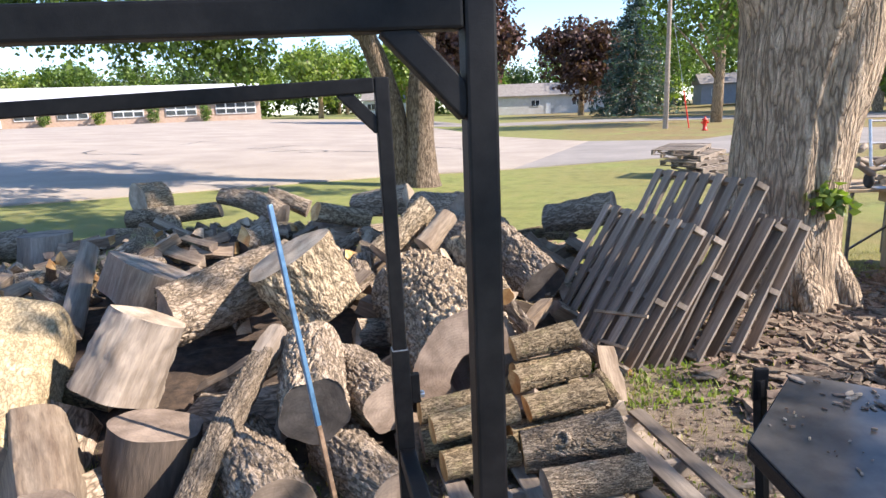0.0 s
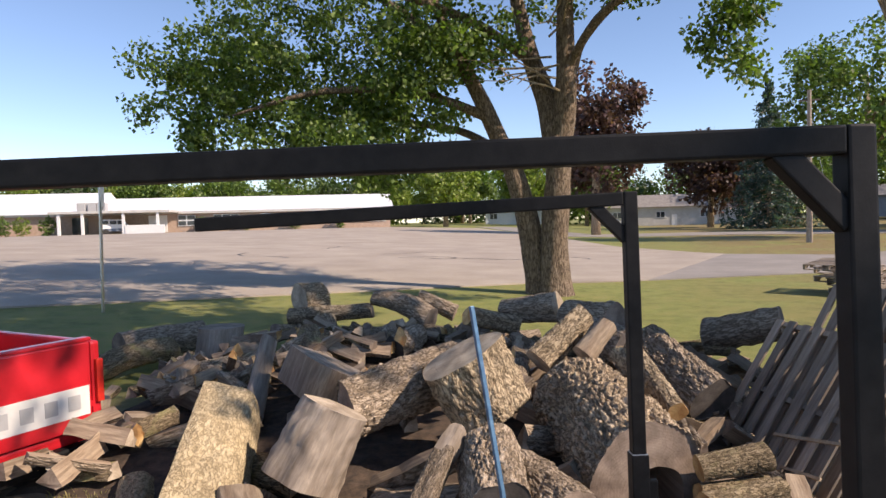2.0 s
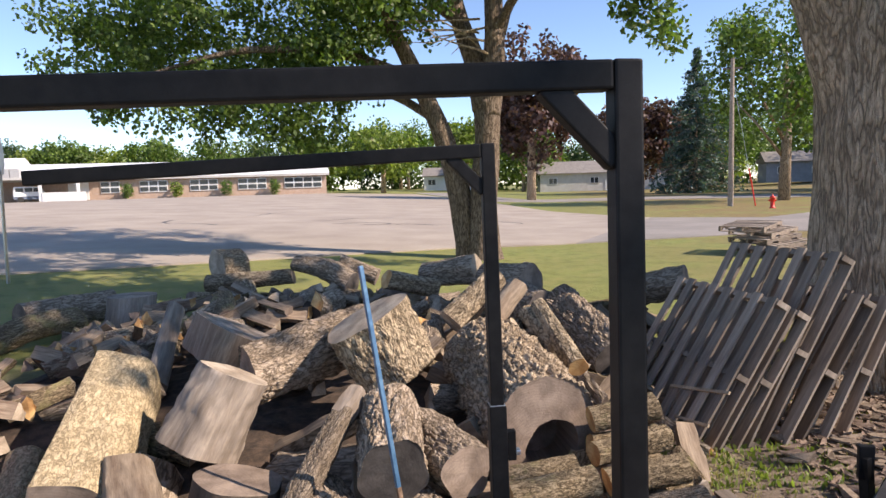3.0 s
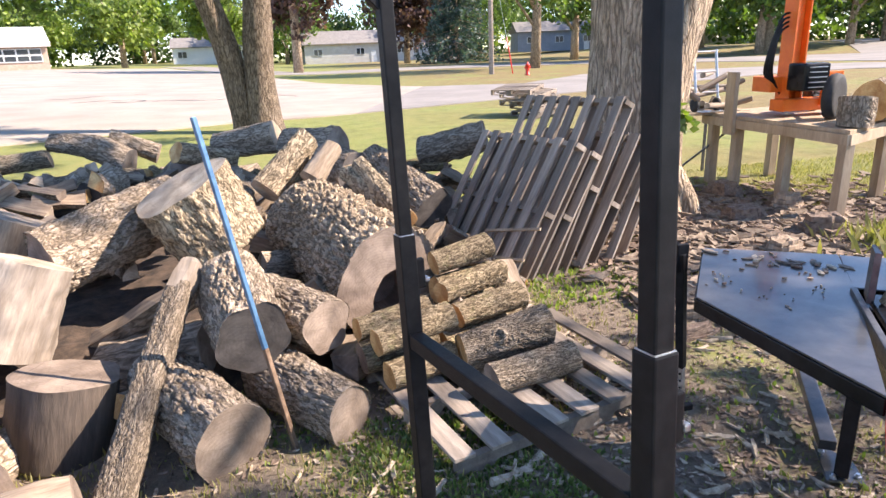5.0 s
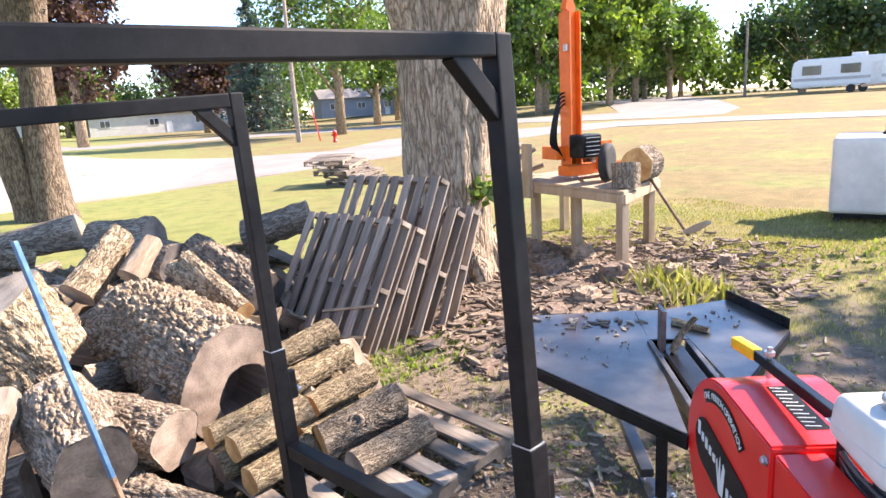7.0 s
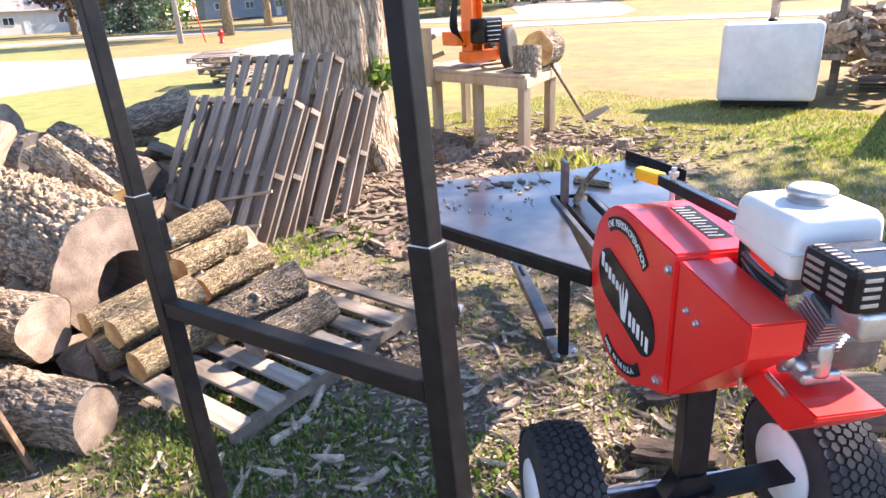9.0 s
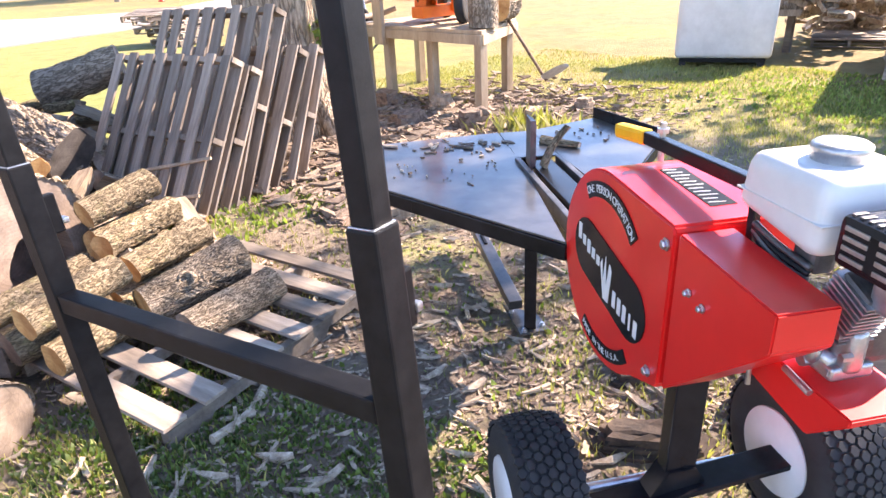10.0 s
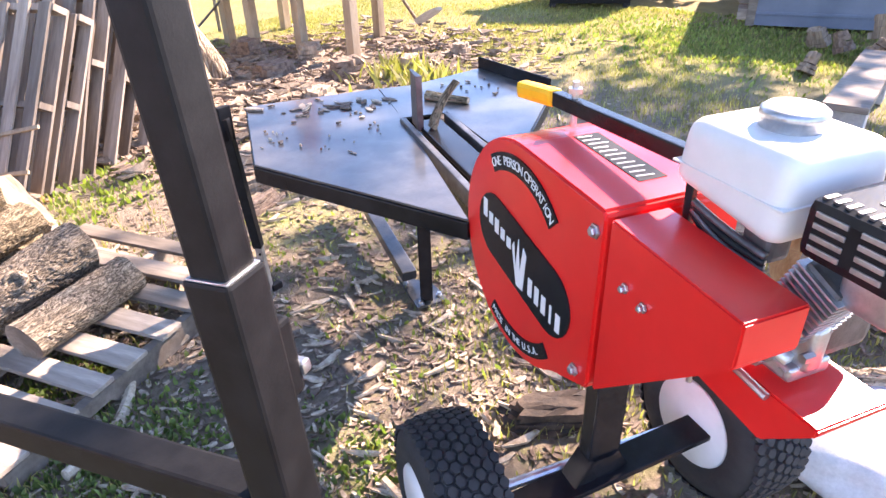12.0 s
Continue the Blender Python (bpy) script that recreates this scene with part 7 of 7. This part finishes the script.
# ---- street things ----
sg = thing("sign_post", "back of a street sign on a thin steel post", "sign")
z0 = rise(-8.72, 9.08)
part("post", bar((-8.72, 9.08, z0 - 0.1), (-8.66, 9.08, z0 + 2.35), 0.05, 0.03), "steel", sg)
part("plate", prism([(-0.12, -0.30), (0.12, -0.30), (0.30, -0.12), (0.30, 0.12), (0.12, 0.30), (-0.12, 0.30), (-0.30, 0.12), (-0.30, -0.12)], 0.006, 0.001, m=pose(-8.66, 9.11, z0 + 2.10, 90, 0, 126)), "alu", sg)
hy = thing("fire_hydrant", "red fire hydrant on the grass by the road", "hydrant")
part("barrel", lathe([(0.17, 0.0), (0.17, 0.05), (0.11, 0.07), (0.11, 0.55), (0.15, 0.57), (0.15, 0.61), (0.11, 0.66), (0.04, 0.72), (0.03, 0.78)], 20, m=pose(12.645, 37.7, 0.0)), "red_safety", hy, "", True)
for dx in (-1, 1):
    part("nozzle", rod((12.645, 37.7, 0.45), (12.645 + dx * 0.19, 37.7, 0.45), 0.06), "red_safety", hy)
pole = thing("utility_pole", "tall grey wooden utility pole on the grass island", "pole")
bm = bmesh.new()
limb_mesh(bm, [(11.56, 41.8, -0.2), (11.56, 41.8, 4), (11.56, 41.8, 9.0)], [0.17, 0.15, 0.11], 12)
part("pole", bm, "pallet", pole)
part("cross_arm", bar((11.0, 41.8, 8.4), (12.1, 41.8, 8.4), 0.1, 0.1), "pallet", pole)
guy = thing("guy_wire", "steel guy wire with a red guard sleeve", "cable")
part("wire", rod((11.56, 41.8, 8.0), (12.9, 41.4, 0.0), 0.012, seg=6), "steel", guy)
part("guard", rod((12.52, 41.52, 2.3), (12.9, 41.4, 0.0), 0.04, seg=8), "red_safety", guy, "red plastic sleeve")
pole2 = thing("utility_pole", "far grey wooden utility pole by the road", "pole")
bm = bmesh.new()
limb_mesh(bm, [(62, 46, -0.2), (62, 46, 4), (62, 46, 8.5)], [0.17, 0.15, 0.11], 10)
part("pole", bm, "pallet", pole2)
# flat pallets stacked on the lawn
for k in range(5):
    p = make_pallet(1.2, 1.0, 70 + k, label="weathered pallet in a low stack on the lawn")
    p.matrix_world = pose(4.9 + 0.12 * (k % 2), 14.4 + 0.1 * k, 0.01 + 0.13 * k, 3 * (k % 2), -4, 18 + 9 * k)


# ---- school across the lot ----
def build_school():
    root = thing("school", "long single-storey brick school with a white metal roof", "building")
    b, along = Vector((-28.9, 82.4, 0)), Vector((0.922, 0.388, 0)).normalized()
    L = 75.0
    a = b - along * L
    inward = Vector((-along.y, along.x, 0))
    m = Matrix((along, inward, Vector((0, 0, 1)))).transposed().to_4x4()
    m.translation = (a.x, a.y, 1.29)
    part("wall", box(L, 12, 2.8, (L / 2, 6.2, 1.35), 0.01, m), "brick", root)
    part("fascia", box(L + 0.8, 0.25, 0.35, (L / 2, -0.25, 2.62), 0.01, m), "wall_pale", root)
    part("roof", prism([(-0.4, 2.80), (6.2, 4.85), (12.8, 2.80), (12.8, 2.70), (-0.4, 2.70)], L - 36.6, 0.0, m=m @ Matrix(((0, 0, 1, 37.0), (1, 0, 0, 0), (0, 1, 0, 0), (0, 0, 0, 1)))), "roof_white", root)
    part("roof", prism([(-0.6, 2.80), (6.2, 5.7), (12.8, 2.80), (12.8, 2.70), (-0.6, 2.70)], 37.4, 0.0, m=m @ Matrix(((0, 0, 1, -0.4), (1, 0, 0, 0), (0, 1, 0, 0), (0, 0, 0, 1)))), "roof_white", root)
    for s0, s1 in ((47.2, 49.4), (51.7, 55.0), (57.7, 61.1), (63.6, 67.2), (69.5, 74.4)):
        mid, w0 = (s0 + s1) / 2, s1 - s0
        w = part("window", box(w0, 0.14, 1.45, (mid, 0.15, 1.55), 0.01, m), "white", root, "white window band with dark panes")
        n = round(w0 / 1.1)
        for q in range(n):
            for zz, hh in ((1.93, 0.52), (1.22, 0.52)):
                part("pane", box(w0 / n - 0.16, 0.05, hh, (s0 + (q + 0.5) * w0 / n, 0.06, zz), 0.0, m), "glass_dark", w)
    part("panel", box(2.3, 0.10, 2.2, (44.7, 0.15, 1.2), 0.01, m), "white", root)
    # porch over the entrance
    part("porch_roof", box(14.0, 5.0, 0.30, (40.5, -2.3, 2.75), 0.02, m), "wall_pale", root)
    for s in (34.6, 37.3, 42.0, 46.0):
        part("porch_post", box(0.30, 0.30, 2.6, (s, -4.5, 1.3), 0.01, m), "white", root)
    part("door", box(1.9, 0.12, 2.2, (35.2, 0.14, 1.10), 0.01, m), "glass_dark", root)
    part("ramp_wall", box(4.6, 0.25, 1.1, (44.5, -4.6, 0.55), 0.02, m), "white", root)
    for s in (36.0, 37.3, 38.4):
        part("roof_unit", box(1.0, 0.9, 1.1, (s, -1.0, 3.5), 0.03, m), "grey", root)
    # round shrubs along the wall
    for k, s in enumerate((22.5, 25.3, 28.0, 30.0, 33.0, 50.4, 56.2, 62.2, 68.3)):
        big = k < 5
        c = m @ Vector((s, -3.6 if big else -0.9, 0))
        bush = thing("shrub", "clipped round green shrub by the school wall", "shrub", "shrubs by the school")
        rr, hh = (0.95, 1.25) if big else (0.75, 1.1)
        v, f = leaf_cloud(blob_points([((c.x, c.y, c.z + hh), (rr, rr, hh), 70)], 400 + k), 16, 0.24, 0.17, 400 + k)
        cloud_part(bush, v, f, "leaf_green" if k % 3 else "leaf_light", "foliage")
    van = thing("van", "white and dark blue van parked under the school porch", "van")
    vb = m @ Matrix.Translation((40.6, -2.6, 0)) @ pose(0, 0, 0, 0, 0, 20)
    part("body", prism([(-2.0, 0.4), (2.2, 0.4), (2.2, 0.9), (1.25, 1.08), (0.75, 1.85), (-1.9, 1.85), (-2.0, 1.1)], 1.8, 0.08, m=vb @ pose(0, 0.9, 0, 90, 0, 0)), "white", van)
    part("sill", box(4.1, 0.04, 0.35, (0.1, -0.91, 0.55), 0.01, vb), "shed", van, "dark lower paint")
    for q in (-1.35, -0.45, 0.4):
        part("window", box(0.75, 0.04, 0.45, (q, -0.91, 1.48), 0.0, vb), "glass_dark", van)
    for q in (-1.3, 1.35):
        part("tyre", lathe([(0.2, -0.1), (0.34, -0.09), (0.34, 0.09), (0.2, 0.1)], 18, m=vb @ pose(q, -0.86, 0.34, 90, 0, 0)), "rubber", van)


build_school()


def build_house(x, y, w, d, h, rz, wall, roof, label, ridge=1.8, windows=3, garage=False):
    root = thing("house", label, "house", "houses across the street")
    m = pose(x, y, rise(x, y), 0, 0, rz)
    part("wall", box(w, d, h, (0, 0, h / 2), 0.02, m), wall, root)
    part("roof", prism([(-d / 2 - 0.5, h), (0, h + ridge), (d / 2 + 0.5, h), (d / 2 + 0.5, h - 0.15), (-d / 2 - 0.5, h - 0.15)], w + 0.8, 0.0, m=m @ Matrix(((0, 0, 1, -w / 2 - 0.4), (1, 0, 0, 0), (0, 1, 0, 0), (0, 0, 0, 1)))), roof, root)
    for k in range(windows):
        s = -w * 0.38 + k * w * 0.76 / max(1, windows - 1)
        win = part("window", box(1.7, 0.16, 1.25, (s, -d / 2, h * 0.58), 0.01, m), "white", root)
        for q in (-0.4, 0.4):
            part("pane", box(0.68, 0.06, 1.05, (s + q, -d / 2 - 0.08, h * 0.58), 0.0, m), "glass_dark", win)
    part("door", box(1.0, 0.12, 2.1, (w * 0.12, -d / 2 - 0.02, 1.05), 0.01, m), "white", root)
    if garage:
        part("garage_door", box(4.6, 0.12, 2.3, (w * 0.30, -d / 2 - 0.03, 1.15), 0.01, m), "white", root)
    return root


build_house(9.5, 132, 21, 9, 3.6, 4, "wall_pale", "roof_grey", "pale tan bungalow with a grey shingle roof", 2.4, 3)
build_house(26, 138, 12, 8, 3.2, 0, "white", "roof_grey", "white garage with a grey roof", 1.6, 1, True)
build_house(52, 128, 22, 9, 3.8, -8, "wall_grey", "roof_grey", "blue-grey bungalow with white trim", 2.0, 4)
build_house(-18, 135, 14, 8, 3.2, 5, "white", "roof_grey", "white house beyond the parking lot", 1.8, 2)
build_house(82, 118, 20, 9, 3.2, -20, "wall_pale", "roof_grey", "pale house behind the far trees", 1.8, 3)
build_house(84, 22, 12, 9, 5.5, -70, "wall_grey", "roof_grey", "dark grey house behind the camper", 2.0, 3)


def build_camper():
    root = thing("camper", "white travel trailer parked on the grass", "camper")
    m = pose(60.5, 33.5, rise(60, 33) - 0.05, 0, 0, -62)
    part("body", prism([(-5.2, 0.6), (4.6, 0.6), (5.2, 1.2), (5.0, 2.6), (4.4, 3.1), (-4.9, 3.1), (-5.2, 2.6)], 2.4, 0.15, m=m @ pose(0, 1.2, 0, 90, 0, 0)), "white", root)
    part("band", box(9.6, 0.04, 0.25, (-0.2, -1.22, 1.3), 0.0, m), "grey", root)
    for q in (-3.6, -0.6, 3.2):
        part("window", box(1.5, 0.06, 0.8, (q, -1.22, 2.1), 0.01, m), "glass_dark", root)
    part("door", box(0.8, 0.05, 1.9, (1.3, -1.22, 1.6), 0.01, m), "offwhite", root)
    part("roof_unit", box(1.2, 0.9, 0.35, (0, 0, 3.25), 0.08, m), "offwhite", root)
    for q in (-0.5, 0.4):
        part("tyre", lathe([(0.2, -0.1), (0.36, -0.09), (0.36, 0.09), (0.2, 0.1)], 18, m=m @ pose(q, -1.15, 0.36, 90, 0, 0)), "rubber", root)


build_camper()
# unseen tree, added out of view so that its crown shades the yard
background_tree(13.3, -1.1, 11.7, 6.6, "leaf_green", "unseen leafy tree added to shade the splitter", 90, 0.25, 0.5, 24, 0.20, 112)


# dark sealed cracks in the lot
for k, (x, y) in enumerate(((-12, 22), (-10, 26), (-8.5, 24), (-6, 24.5), (-14, 28), (-4, 28))):
    r = random.Random(600 + k)
    bm = bmesh.new()
    px, py, a = x, y, r.uniform(0.6, 2.4)
    last = None
    for q in range(14):
        a += r.uniform(-0.7, 0.7)
        px, py = px + 0.35 * math.cos(a), py + 0.35 * math.sin(a)
        w = r.uniform(0.03, 0.07)
        z = rise(px, py) + 0.042
        pair_v = (bm.verts.new((px - math.sin(a) * w, py + math.cos(a) * w, z)), bm.verts.new((px + math.sin(a) * w, py - math.cos(a) * w, z)))
        if last:
            bm.faces.new((last[0], last[1], pair_v[1], pair_v[0]))
        last = pair_v
    tagged(part("lot_crack", bm, "tar"), "dark tar-sealed crack in the pale lot", "crack", kind="structure")
